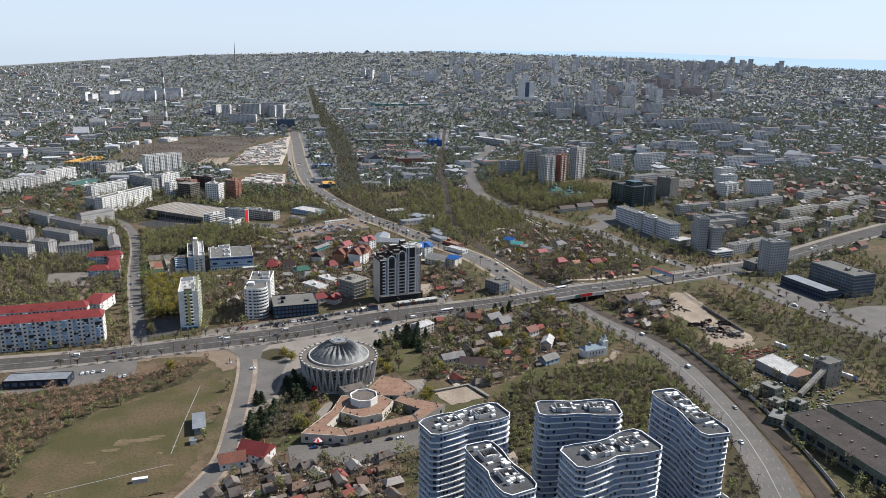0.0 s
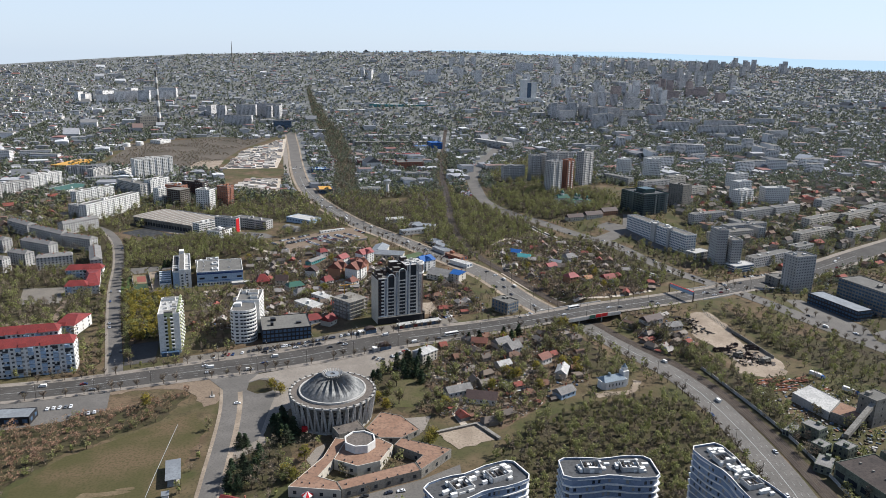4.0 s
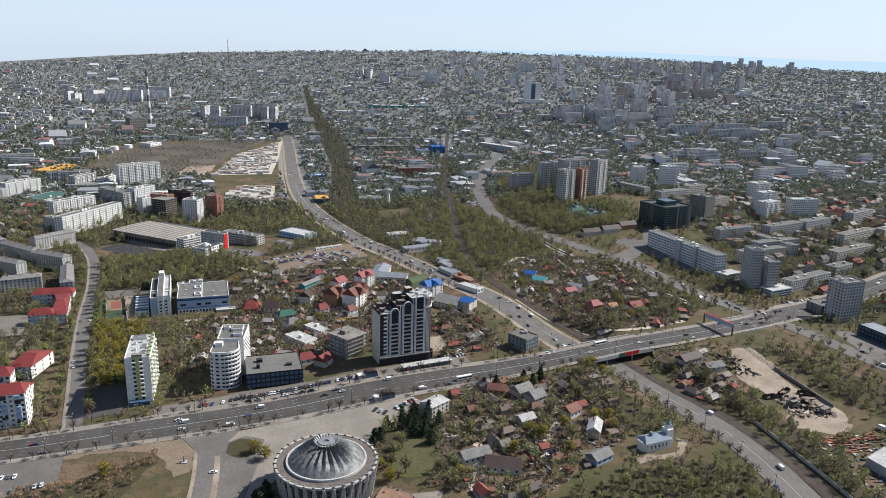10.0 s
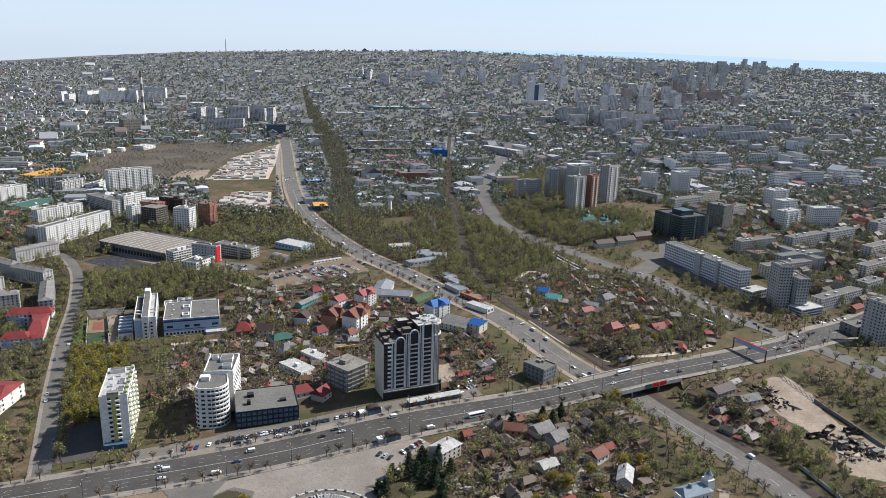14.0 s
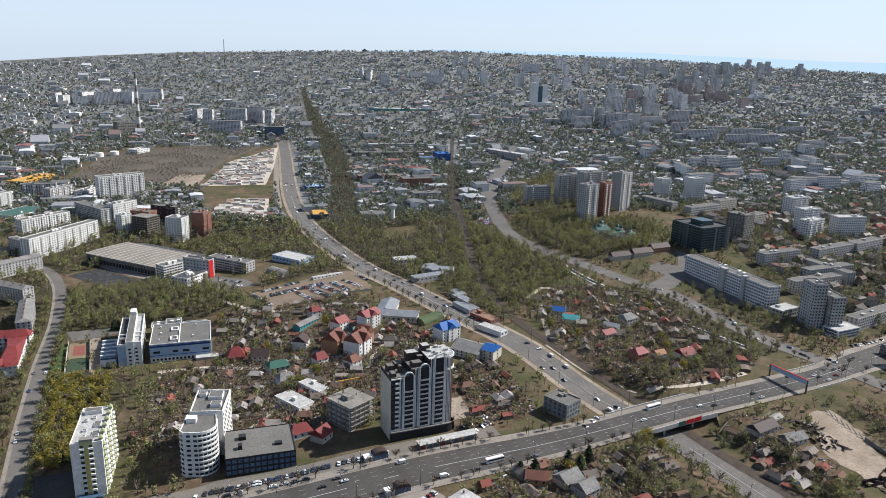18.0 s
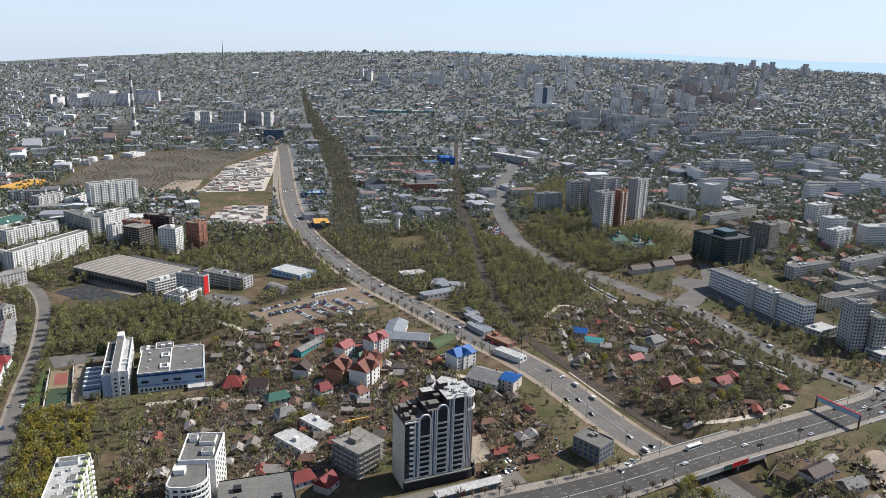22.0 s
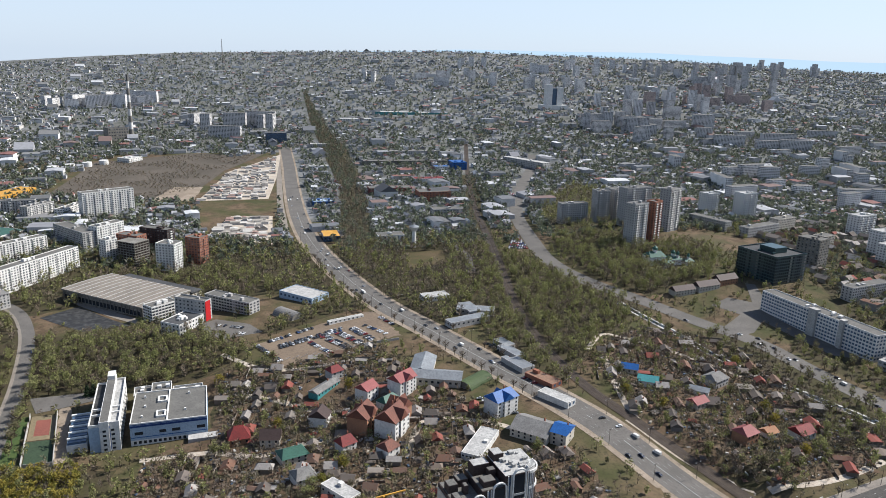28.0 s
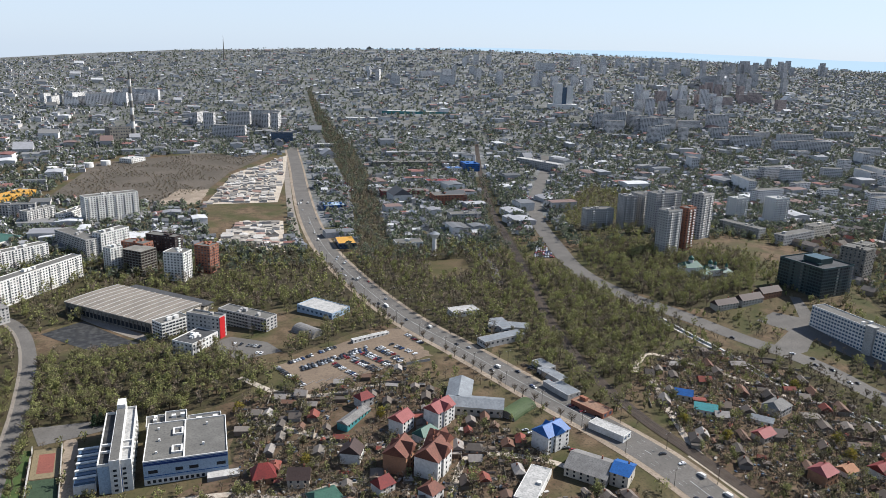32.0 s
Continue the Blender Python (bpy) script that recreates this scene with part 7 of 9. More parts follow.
M["redroof2"] = plain("rose_metal_tile", (0.30, 0.10, 0.095), (0.26, 0.085, 0.08), (0.2, 0.07, 0.065), 0.15, 1.2, 0.6)
M["darkroof"] = plain("dark_brown_tile", (0.085, 0.06, 0.055), (0.07, 0.05, 0.045), rough=0.6)
M["orangebrick"] = plain("orange_brick", (0.40, 0.22, 0.13), (0.35, 0.19, 0.11), (0.26, 0.15, 0.1), 0.2, 1.5, 0.85)
M["teal"] = plain("teal_paint", (0.10, 0.33, 0.33), (0.09, 0.28, 0.29), rough=0.6)
for row in (
    (-40, 781, 13, 12, 8, 4.5, 6.5, "orangebrick", "redtile", "orange brick house with a steep red hipped roof", 4.5),
    (-20, 771, 12, 10, -8, 5.5, 5.0, "cream", "darkroof", "cream house with a dark brown gabled roof", 0),
    (11, 785, 10, 12, 70, 6.5, 5.0, "white", "darkroof", "white house with a dark gabled roof", 0),
    (37, 770, 16, 14, 60, 11.5, 6.0, "orangebrick", "browntile", "tall brown brick house with a brown tiled roof", 0),
    (55, 761, 18, 15, 52, 12.0, 6.5, "white", "browntile", "tall white house with brown bands and tiled roofs", 0),
    (61, 772, 12, 12, 140, 12.0, 6.0, "orangebrick", "browntile", "tall brown house wing with a tiled roof", 0),
    (25, 750, 10, 9, 30, 5.0, 4.5, "white", "redtile", "white cottage with a bright red roof", 2.0),
    (49, 736, 10, 10, 40, 6.0, 3.5, "white", "browntile", "white house with a brown hipped roof", 2.5),
    (69, 811, 17, 12, 40, 11.0, 4.5, "white", "redroof2", "four-storey white house with a rose metal roof", 0),
    (44, 808, 12, 11, 45, 8.5, 4.0, "white", "redroof2", "white house with a rose gabled roof", 0),
    (24, 843, 10, 9, 30, 6.0, 3.5, "panelgrey", "redtile", "grey house with a bright red hipped roof", 2.5),
    (57, 795, 14, 9, 40, 4.5, 3.5, "white", "greentile", "house with a dark green metal roof", 3.0),
    (-7, 748, 16, 12, 20, 5.0, 3.5, "cream", "greentile", "house with broken green metal roofs", 3.0),
    (16, 826, 26, 8, 50, 3.5, 2.0, "teal", "slate", "long teal-walled shed with a grey sheet roof", 0),
    (-1, 722, 12, 12, 20, 5.0, 3.5, "white", "slate", "white house with a dark grey hipped roof", 3.0),
    (129, 770, 19, 13, 28, 11.0, 4.5, "white", "bluetile", "four-storey white house with a bright blue metal roof", 2.0),
    (156, 728, 10, 15, -42, 8.0, 3.0, "cream", "bluetile", "plain house under a bright blue gabled roof", 0),
    (142, 739, 24, 22, -42, 5.0, 4.5, "cream", "slate", "broad shop with a grey sheet gabled roof", 0),
    (244, 815, 12, 9, -30, 4.0, 3.0, "cream", "bluetile", "small house with a blue metal roof", 0),
    (247, 792, 14, 10, -30, 4.5, 3.0, "white", "teal", "house with a faded teal blue roof", 0),
    (279, 776, 13, 8, -40, 3.5, 2.0, "white", "zinc", "shed with a shining metal roof", 0),
    (266, 757, 12, 9, 20, 4.5, 3.0, "cream", "redroof2", "cottage with a red tiled roof", 0),
    (300, 790, 16, 13, 25, 5.5, 3.5, "panelgrey", "slate", "grey house with a pale slate hipped roof", 3.0),
    (272, 712, 12, 11, 20, 7.0, 3.5, "orangebrick", "redroof2", "new orange brick house with a dark red roof", 2.5),
    (313, 712, 13, 11, 15, 4.5, 4.0, "white", "redtile", "cottage with a dark red gabled roof", 0),
    (292, 716, 9, 8, 15, 3.5, 2.5, "white", "orangebrick", "cottage with an orange tiled roof", 0),
    (-37, 378, 17, 13, -30, 5.5, 5.0, "white", "redtile", "white house with a bright red gabled roof", 0),
    (-50, 372, 14, 9, 10, 4.5, 4.0, "white", "browntile", "white house with brown roofs", 0),
    (89, 546, 16, 11, 35, 8.0, 2.0, "cream", "roofwhite", "cream two-storey house with a pale roof", 2.0),
    (137, 566, 12, 9, -20, 4.0, 3.0, "orangebrick", "browntile", "brick cottage with a brown roof", 0),
    (154, 562, 13, 11, 25, 4.0, 3.8, "cream", "slate", "cottage with a worn grey roof", 0),
    (160, 551, 11, 11, 25, 5.0, 4.0, "panelgrey", "slate", "grey house with a dark gabled roof", 0),
    (178, 531, 11, 9, 30, 4.5, 3.5, "white", "browntile", "cottage with a dark brown roof", 0),
    (185, 508, 15, 8, 60, 5.0, 3.0, "cream", "roofwhite", "long house with a pale patched roof", 0),
    (145, 526, 11, 8, 20, 3.5, 2.5, "cream", "roofwhite", "shed with a white metal roof", 0),
    (175, 478, 14, 9, 25, 4.0, 3.0, "bluewall", "slate", "pale blue cottage with a grey roof", 0),
    (102, 490, 18, 9, 15, 4.0, 3.0, "white", "slate", "white cottage with a dark grey roof", 0),
    (116, 478, 20, 12, -20, 4.0, 3.5, "white", "darkroof", "white cottage with a black gabled roof", 0),
    (382, 978, 26, 10, 12, 5.0, 4.0, "cream", "darkroof", "long house with a dark brown tiled roof", 0),
    (412, 984, 28, 11, 14, 5.0, 4.5, "cream", "darkroof", "long house with a dark brown tiled roof", 0),
    (440, 994, 26, 11, 14, 6.0, 4.5, "orangebrick", "darkroof", "brick house with a dark brown tiled roof", 0),
    (304, 600, 20, 10, 20, 4.0, 3.5, "panelgrey", "darkroof", "old house with a dark grey gabled roof", 0),
    (318, 588, 16, 9, 10, 3.5, 3.0, "cream", "slate", "old house with a patched slate roof", 0),
    (8, 640, 13, 10, 20, 4.0, 4.0, "white", "redtile", "house with a dark red hipped roof beside the shop hall", 3.0),
    (21, 631, 10, 10, 50, 4.5, 4.5, "cream", "redtile", "house with a steep dark red roof", 0),
):
    x, y, w, d, rot, h, rise, wl, rf, lab, hip = row
    house(x, y, w, d, rot, h, rise, wl, rf, lab, hip, True, max(2, int(w / 3.6)), cross=(h > 10 and hip == 0) or (rf == "bluetile" and h > 10))
block("avenue_shed", "white-roofed shop shed by the main road", "shop", 181, 768, 25, 9, 124, 4.5, 1, 7, 2, "white", "roofwhite", "glassblue", 2.2, 2.0, True, 0.3, 0)
block("shop_row", "brown-roofed shop row by the main road", "shop", 183, 798, 26, 11, 120, 4.0, 1, 7, 2, "brick", "roofbrown", "glassblue", 2.2, 2.0, True, 0.3, 1)
for x, y, w, d in ((170, 868, 17, 9), (172, 848, 24, 9), (172, 826, 20, 12), (160, 838, 10, 5)):
    block("yard_shed", "grey metal-roofed yard shed", "shed", x, y, w, d, 112, 4.2, 1, 4, 2, "panelgrey", "zinc", "glass", 1.5, 1.2, True, 0.2, 0)
for x, y, w, d, rot in ((128, 915, 40, 11, 20), (140, 950, 34, 13, -20), (150, 940, 12, 26, 10)):
    block("trade_shed", "long pale grey trade shed", "shed", x, y, w, d, rot, 5.5, 1, 8, 3, "panelgrey", "zinc", "glass", 1.8, 1.4, True, 0.3, 0)
block("white_gable_hall", "low hall with a pale roof among trees", "hall", 118, 985, 26, 14, 12, 5, 1, 6, 3, "white", "roofwhite", "glass", 1.6, 1.4, True, 0.3, 0)


def l_hall():
    z = gz(90, 825)
    root = thing("trade_hall", "beige trade hall with a pale green-grey metal roof", "hall", pose(76, 818, z, 0, 0, -18))
    part("wall", Geo().box(0, 36, 0, 16, -2, 6), M["cream"], root, "beige wall")
    part("roof", Geo().gable(0, 36, 0, 16, 6, 9, 0.7, 0), M["zinc"], root, "pale metal roof")
    part("wing_wall", Geo().box(-2, 14, 10, 40, -2, 6), M["cream"], root)
    g = Geo().gable(10, 40, -2, 14, 6.02, 9.3, 0.7, 0)
    g.v = [(q[1], q[0], q[2]) for q in g.v]
    g.f = [tuple(reversed(f)) for f in g.f]
    part("wing_roof", g, M["zinc"], root, "pale metal roof")
    for u in np.linspace(3, 33, 8):
        o = new("window", window_mesh(1.8, 1.6, M["glass"]))
        o.parent = root
        o.matrix_local = pose(u, -0.04, 3.2)
    occupy_poly(place_rect(72, 816, 42, 44, -18))


l_hall()

# farther landmarks on both sides of the main road
block("yellow_roofed_depot", "depot with a bright yellow-orange roof", "depot", 36, 1258, 22, 34, 4, 7, 1, 4, 6, "glassblue", "yellow", "glass", 2, 2, False, 0.3, 0)
th = thing("water_tower", "white concrete water tower with a wide head", "water tower", pose(145, 1206, gz(145, 1206)))
part("shaft", Geo().tube(0, 0, -2, 24, 3.0, 2.4, 14), M["white"], th)
part("head", Geo().tube(0, 0, 22, 27, 3.5, 6.5, 14), M["white"], th)
part("cap", Geo().tube(0, 0, 27, 29.5, 6.5, 1.0, 14), M["zinc"], th)
for nm, lab, x, y, w, d, rot, h, wl, rf in (
    ("laboratory", "white two-storey laboratory block", 105, 1240, 34, 20, 4, 10, "white", "roofgrey"), ("depot_shed", "blue metal depot shed with a pale roof", 30, 1480, 34, 24, 4, 8, "bluetile", "bluewall"),
    ("long_shed", "long low shed with a white roof", 110, 1430, 60, 12, 5, 6, "white", "roofwhite"), ("factory_block", "grey three-storey factory block", 205, 1380, 40, 20, 5, 12, "panelgrey", "roofgrey"),
    ("red_striped_hall", "factory hall with a red striped front", 130, 1575, 76, 26, 4, 10, "redroof2", "roofgrey"), ("brick_works", "dark red brick works block", 205, 1500, 54, 30, 5, 16, "brick", "roofgrey"),
    ("brick_works", "brick works with a red roof", 225, 1660, 60, 24, 5, 10, "white", "redtile"), ("blue_hall", "bright blue metal hall", 330, 1800, 30, 40, 5, 16, "bluetile", "bluetile"), ("blue_hall", "bright blue metal hall", 290, 1790, 30, 20, 5, 10, "white", "bluetile"),
    ("long_works", "very long grey works roof", 150, 1870, 220, 24, 3, 9, "oldconc", "roofgrey"), ("long_works", "very long grey works roof", 210, 1980, 180, 26, 3, 9, "panelgrey", "slate"), ("depot_shed", "pale depot shed with a flat roof", 35, 1830, 40, 20, 3, 7, "white", "roofwhite"),
    ("depot_shed", "pale depot shed with a flat roof", 45, 2090, 40, 22, 3, 8, "panelgrey", "roofwhite"), ("long_works", "long pale-roofed industrial sheds", 140, 2420, 240, 40, 4, 9, "white", "roofwhite"), ("long_works", "long pale industrial sheds with teal walls", 250, 2520, 220, 50, -6, 10, "teal", "roofwhite"),
    ("mirror_office", "blue glass office block", -60, 2150, 50, 30, 3, 26, "glassblue", "roofgrey"), ("tank_block", "white storage block with a flat roof", -330, 1930, 40, 30, 60, 9, "white", "roofwhite"), ("hill_school", "long block with a pale roof edge on the slope", 520, 1780, 22, 120, 28, 16, "panelgrey", "roofwhite"),
):
    block(nm, lab, "industrial building", x, y, w, d, rot, h, max(1, int(h / 4)), max(3, int(w / 5)), max(2, int(d / 5)), wl, rf, "glass", 2.2, 1.6, False, 0.5, 2)
# striped chimney and its boiler house
zc = gz(-375, 2200)
th = thing("factory_chimney", "tall slender white chimney with grey bands", "chimney", pose(-375, 2200, zc))
for i in range(10):
    r0, r1 = 5.2 - 0.24 * i, 5.2 - 0.24 * (i + 1)
    part("band", Geo().tube(0, 0, -3 + i * 16, -3 + (i + 1) * 16, r0, r1, 16, i == 9), M["roofgrey"] if i == 9 else M["oldconc"] if i % 2 else M["white"], th, "painted chimney band")
block("boiler_house", "tall grey boiler house beside the chimney", "factory", -420, 2170, 46, 36, 30, 36, 5, 8, 6, "oldconc", "roofgrey", "glass", 3, 3, False, 0.5, 2)
for i in range(5):
    thing("storage_tank", "white cylindrical storage tank", "tank", pose(-480 + i * 26, 1830 + i * 22, gz(-480 + i * 26, 1830 + i * 22)), "storage tanks", geo=Geo().tube(0, 0, -1, 9, 9, 9, 20), mat=M["white"])
# white tower block with glazed middle, far off
zt = gz(832, 2552)
th = thing("white_high_rise", "white high-rise with twin slabs and a glazed middle", "tower", pose(800, 2552, zt))
part("slab", Geo().box(0, 22, 0, 20, -3, 78), M["white"], th)
part("slab", Geo().box(38, 58, 0, 20, -3, 70), M["white"], th)
part("glazed_core", Geo().box(22.1, 37.9, 3, 18, -3, 66), M["glassblue"], th)
part("podium", Geo().box(-14, 72, -10, 30, -3, 14), M["white"], th)
th = thing("lattice_mast", "thin grey lattice mast on the far ridge", "mast", pose(-330, 4300, gz(-330, 4300)))
part("mast", Geo().tube(0, 0, 0, 120, 4, 0.8, 6), M["oldconc"], th)
ground_patch("bare_field", "dark bare field behind the blocks", "field", [(-390, 1560), (-400, 1941), (-228, 2029), (-60, 2020), (-132, 1830), (-160, 1640), (-160, 1540), (-236, 1530)], M["scrubland"], 0.3, step=60)
ground_patch("market_ground", "pale concrete ground of the open market", "yard", [(-150, 1530), (-125, 1813), (-24, 2010), (-30, 1742), (-40, 1545)], M["lane"], 0.4, step=60)
ground_patch("market_ground", "pale concrete ground of the open market", "yard", [(-112, 1300), (-90, 1412), (-31, 1415), (-28, 1250)], M["lane"], 0.4, step=60)
ground_patch("clearing", "dry grass clearing in the wood", "field", [(122, 1100), (168, 1112), (176, 1176), (130, 1180)], M["field"], 0.3, step=30)
ground_patch("sports_ground", "reddish bare sports ground", "yard", [(-222, 1536), (-203, 1660), (-154, 1656), (-158, 1533)], M["dirt"], 0.4, step=60)
# high-rise clusters of the far city
rr = random.Random(21)
for cx, cy, n, sx, sy, hh, wl in ((900, 2150, 11, 130, 110, (30, 48), "panelgrey"), (1050, 2300, 10, 160, 140, (34, 50), "panelgrey"), (1180, 2550, 12, 200, 180, (38, 60), "white"), (1420, 2650, 12, 260, 220, (30, 52), "brick"),
                                  (-560, 2900, 16, 240, 100, (26, 44), "white"), (900, 3000, 8, 200, 150, (36, 60), "white"), (1700, 3000, 12, 300, 250, (34, 62), "panelgrey"), (560, 3400, 12, 300, 250, (30, 46), "white"),
                                  (1900, 3600, 14, 420, 260, (40, 62), "panelgrey"), (2500, 3900, 14, 420, 200, (40, 60), "panelgrey"), (-150, 2300, 7, 130, 120, (26, 46), "panelgrey"), (1100, 1700, 12, 260, 160, (16, 32), "cream"),
                                  (900, 1450, 12, 220, 120, (14, 30), "white"), (1300, 2000, 12, 260, 160, (14, 34), "panelgrey"), (1250, 3700, 14, 420, 260, (36, 56), "white"), (-700, 1700, 10, 160, 160, (14, 26), "white")):
    for _ in range(n):
        x, y = cx + rr.uniform(-sx, sx), cy + rr.uniform(-sy, sy)
        w, d, h = rr.choice((24, 40, 60, 80)), rr.uniform(13, 18), rr.uniform(*hh)
        if h > 44:
            w = 26
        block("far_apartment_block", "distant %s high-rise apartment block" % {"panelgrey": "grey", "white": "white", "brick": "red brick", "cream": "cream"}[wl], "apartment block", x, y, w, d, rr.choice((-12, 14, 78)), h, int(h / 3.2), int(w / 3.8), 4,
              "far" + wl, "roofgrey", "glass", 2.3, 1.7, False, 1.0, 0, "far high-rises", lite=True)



# ---------- vehicles ----------
def profile_mesh(name, pts, w, mat, inset=0.0, extra=None):
    """A side profile drawn out across the width."""
    g = Geo()
    n = len(pts)
    for s in (-1, 1):
        g.v += [(p[0], s * (w / 2 - (inset if p[1] > 0.95 else 0)), p[1]) for p in pts]
    g.f = [tuple(range(n - 1, -1, -1)), tuple(range(n, 2 * n))] + [(i, (i + 1) % n, n + (i + 1) % n, n + i) for i in range(n)]
    g.f = [tuple(reversed(f)) for f in g.f]
    if extra:
        k = len(g.v)
        g.v += extra.v
        g.f += [tuple(k + i for i in f) for f in extra.f]
    return g.mesh(name, mat)


CAR_PROFILE = [(-2.2, 0.35), (-2.2, 0.85), (-1.95, 1.0), (-1.3, 1.02), (1.0, 1.0), (2.0, 0.85), (2.2, 0.7), (2.2, 0.35)]
CAR_BODY = profile_mesh("body", CAR_PROFILE, 1.78, M["carpaint"], 0.0, Geo().box(-1.05, 0.33, -0.62, 0.62, 1.43, 1.49))
CAR_CABIN = profile_mesh("cabin_glass", [(-1.55, 1.0), (-1.1, 1.42), (0.35, 1.45), (1.0, 1.0)], 1.6, M["glass"], 0.16)
VAN_BODY = profile_mesh("body", [(-2.6, 0.4), (-2.6, 2.1), (1.3, 2.15), (2.0, 1.35), (2.7, 1.05), (2.75, 0.4)], 1.95, M["white"])
VAN_GLASS = profile_mesh("windscreen", [(1.25, 1.4), (1.32, 2.05), (2.02, 1.38), (1.95, 1.3)], 1.97, M["glass"])
BUS_BODY = profile_mesh("body", [(-5.9, 0.35), (-5.9, 2.9), (5.7, 2.9), (5.9, 1.5), (5.9, 0.35)], 2.5, M["white"])
BUS_GLASS = profile_mesh("cabin_glass", [(-5.6, 1.45), (-5.6, 2.4), (5.72, 2.4), (5.86, 1.45)], 2.54, M["glass"])
TRUCK_BOX = Geo().box(-6, 3.2, -1.25, 1.25, 0.9, 3.6).mesh("trailer_box", M["white"])
TRUCK_CAB = profile_mesh("cab", [(3.5, 0.5), (3.5, 3.0), (5.0, 3.0), (5.6, 1.8), (5.6, 0.5)], 2.4, M["bluetile"])


def axle(x, half, n=8):
    """Two wheels on their axle, turned in one piece."""
    g, prof = Geo(), ((-half - 0.12, 0.33), (-half + 0.12, 0.33), (-half + 0.12, 0.05), (half - 0.12, 0.05), (half - 0.12, 0.33), (half + 0.12, 0.33))
    for y, r in prof:
        g.v += [(x + r * math.cos(2 * math.pi * i / n), y, 0.33 + r * math.sin(2 * math.pi * i / n)) for i in range(n)]
    for k in range(len(prof) - 1):
        g.f += [(k * n + i, (k + 1) * n + i, (k + 1) * n + (i + 1) % n, k * n + (i + 1) % n) for i in range(n)]
    g.f += [tuple(range(n)), tuple(range(len(g.v) - 1, len(g.v) - n - 1, -1))]
    return g


def vehicle(name, label, meshes, wheels, cat, root=None):
    root = new(name, meshes[0][1])
    tagged(root, label, cat)
    for nm, me in meshes[1:]:
        part(nm, me, None, root)
    for x, y in wheels[::2]:
        part("wheels_on_axle", axle(x, abs(y)), M["rubber"], root)
    return root


W4 = [(-1.35, -0.82), (-1.35, 0.82), (1.4, -0.82), (1.4, 0.82)]
CARS = vehicle("car", "small saloon car standing on the asphalt", [("body", CAR_BODY), ("cabin_glass", CAR_CABIN)], W4, "car")
VAN = vehicle("van", "white delivery van on the road", [("body", VAN_BODY), ("windscreen", VAN_GLASS)], [(-1.6, -0.9), (-1.6, 0.9), (1.8, -0.9), (1.8, 0.9)], "van")
BUS = vehicle("trolleybus", "white and blue trolleybus with a window band", [("body", BUS_BODY), ("cabin_glass", BUS_GLASS)], [(-3.4, -1.15), (-3.4, 1.15), (3.6, -1.15), (3.6, 1.15)], "bus")
TRUCK = vehicle("truck", "lorry with a white box trailer", [("trailer_box", TRUCK_BOX), ("cab", TRUCK_CAB)], [(-4.5, -1.1), (-4.5, 1.1), (4.4, -1.1), (4.4, 1.1)], "lorry")
LOT_CAR = new("parked_car", CAR_BODY)
tagged(LOT_CAR, "parked saloon car in a close row", "car", "cars of the sale yard")
part("cabin_glass", CAR_CABIN, None, LOT_CAR)
USED = set()
KIDS = {}


def clone(ob, m):
    """As copy_thing(), with the list of parts kept, which is quicker for many copies."""
    if ob.name not in KIDS:
        KIDS[ob.name] = list(ob.children_recursive)
    top = ob.copy()
    scene.collection.objects.link(top)
    made = {ob: top}
    for o in KIDS[ob.name]:
        made[o] = c = o.copy()
        scene.collection.objects.link(c)
        c.parent = made[o.parent]
        c.matrix_parent_inverse = o.matrix_parent_inverse
    top.matrix_basis = m
    return top


def put(proto, x, y, rot, z=None, group=""):
    """The prototype itself at its first place, copies after that."""
    z = gz(x, y) + 0.22 if z is None else z
    m = pose(x, y, z, 0, 0, rot)
    if proto.name in USED:
        o = clone(proto, m)
    else:
        USED.add(proto.name)
        proto.matrix_world = m
        o = proto
    if group:
        o["group"] = group
    return o


rc = random.Random(17)
# traffic: line, offset, places along it in metres
for line, zf, lanes, count, lo, hi in ((AVENUE, avenue_z, (-10.4, -6.2, -2.1, 2.1, 6.2, 10.4), 40, 220, 1150), (DIAG, ground_z, (-9.4, -5.6, -1.9, 1.9, 5.6, 9.4), 46, 30, 1000),
                                       (LOWER, ground_z, (-9, -5.4, 1.8, 5.4, 9), 9, 40, 420), (WEST, ground_z, (-7.5, -2.5, 2.5, 7.5), 22, 1100, 2000), (STREET, ground_z, (-4, 4), 9, 40, 420)):
    seg = np.r_[0, np.cumsum(np.linalg.norm(np.diff(line, axis=0), axis=1))]
    nor = normals(line)
    for _ in range(count):
        s, o = rc.uniform(lo, min(hi, seg[-1])), rc.choice(lanes)
        x, y = np.interp(s, seg, line[:, 0]), np.interp(s, seg, line[:, 1])
        nx, ny = np.interp(s, seg, nor[:, 0]), np.interp(s, seg, nor[:, 1])
        f_ = float(narrowing(x)) if line is AVENUE else 1.0
        x, y = x + nx * o * f_, y + ny * o * f_
        a = math.degrees(math.atan2(-nx, ny)) + (180 if o > 0 else 0)
        put(rc.choice((CARS, CARS, CARS, CARS, VAN)), x, y, a, float(zf(np.array([x]), np.array([y]))[0]) + 0.31, "traffic")
p, d, z = av_at(122)
put(BUS, p[0] + d[1] * 6.5, p[1] - d[0] * 6.5, 14, z + 0.31)
p, d, z = av_at(246)
put(BUS, p[0] - d[1] * 9, p[1] + d[0] * 9, 17, z + 0.31)
put(TRUCK, 384, 486, -68)
put(TRUCK, 388, 456, -68)
put(TRUCK, 392, 420, -68)


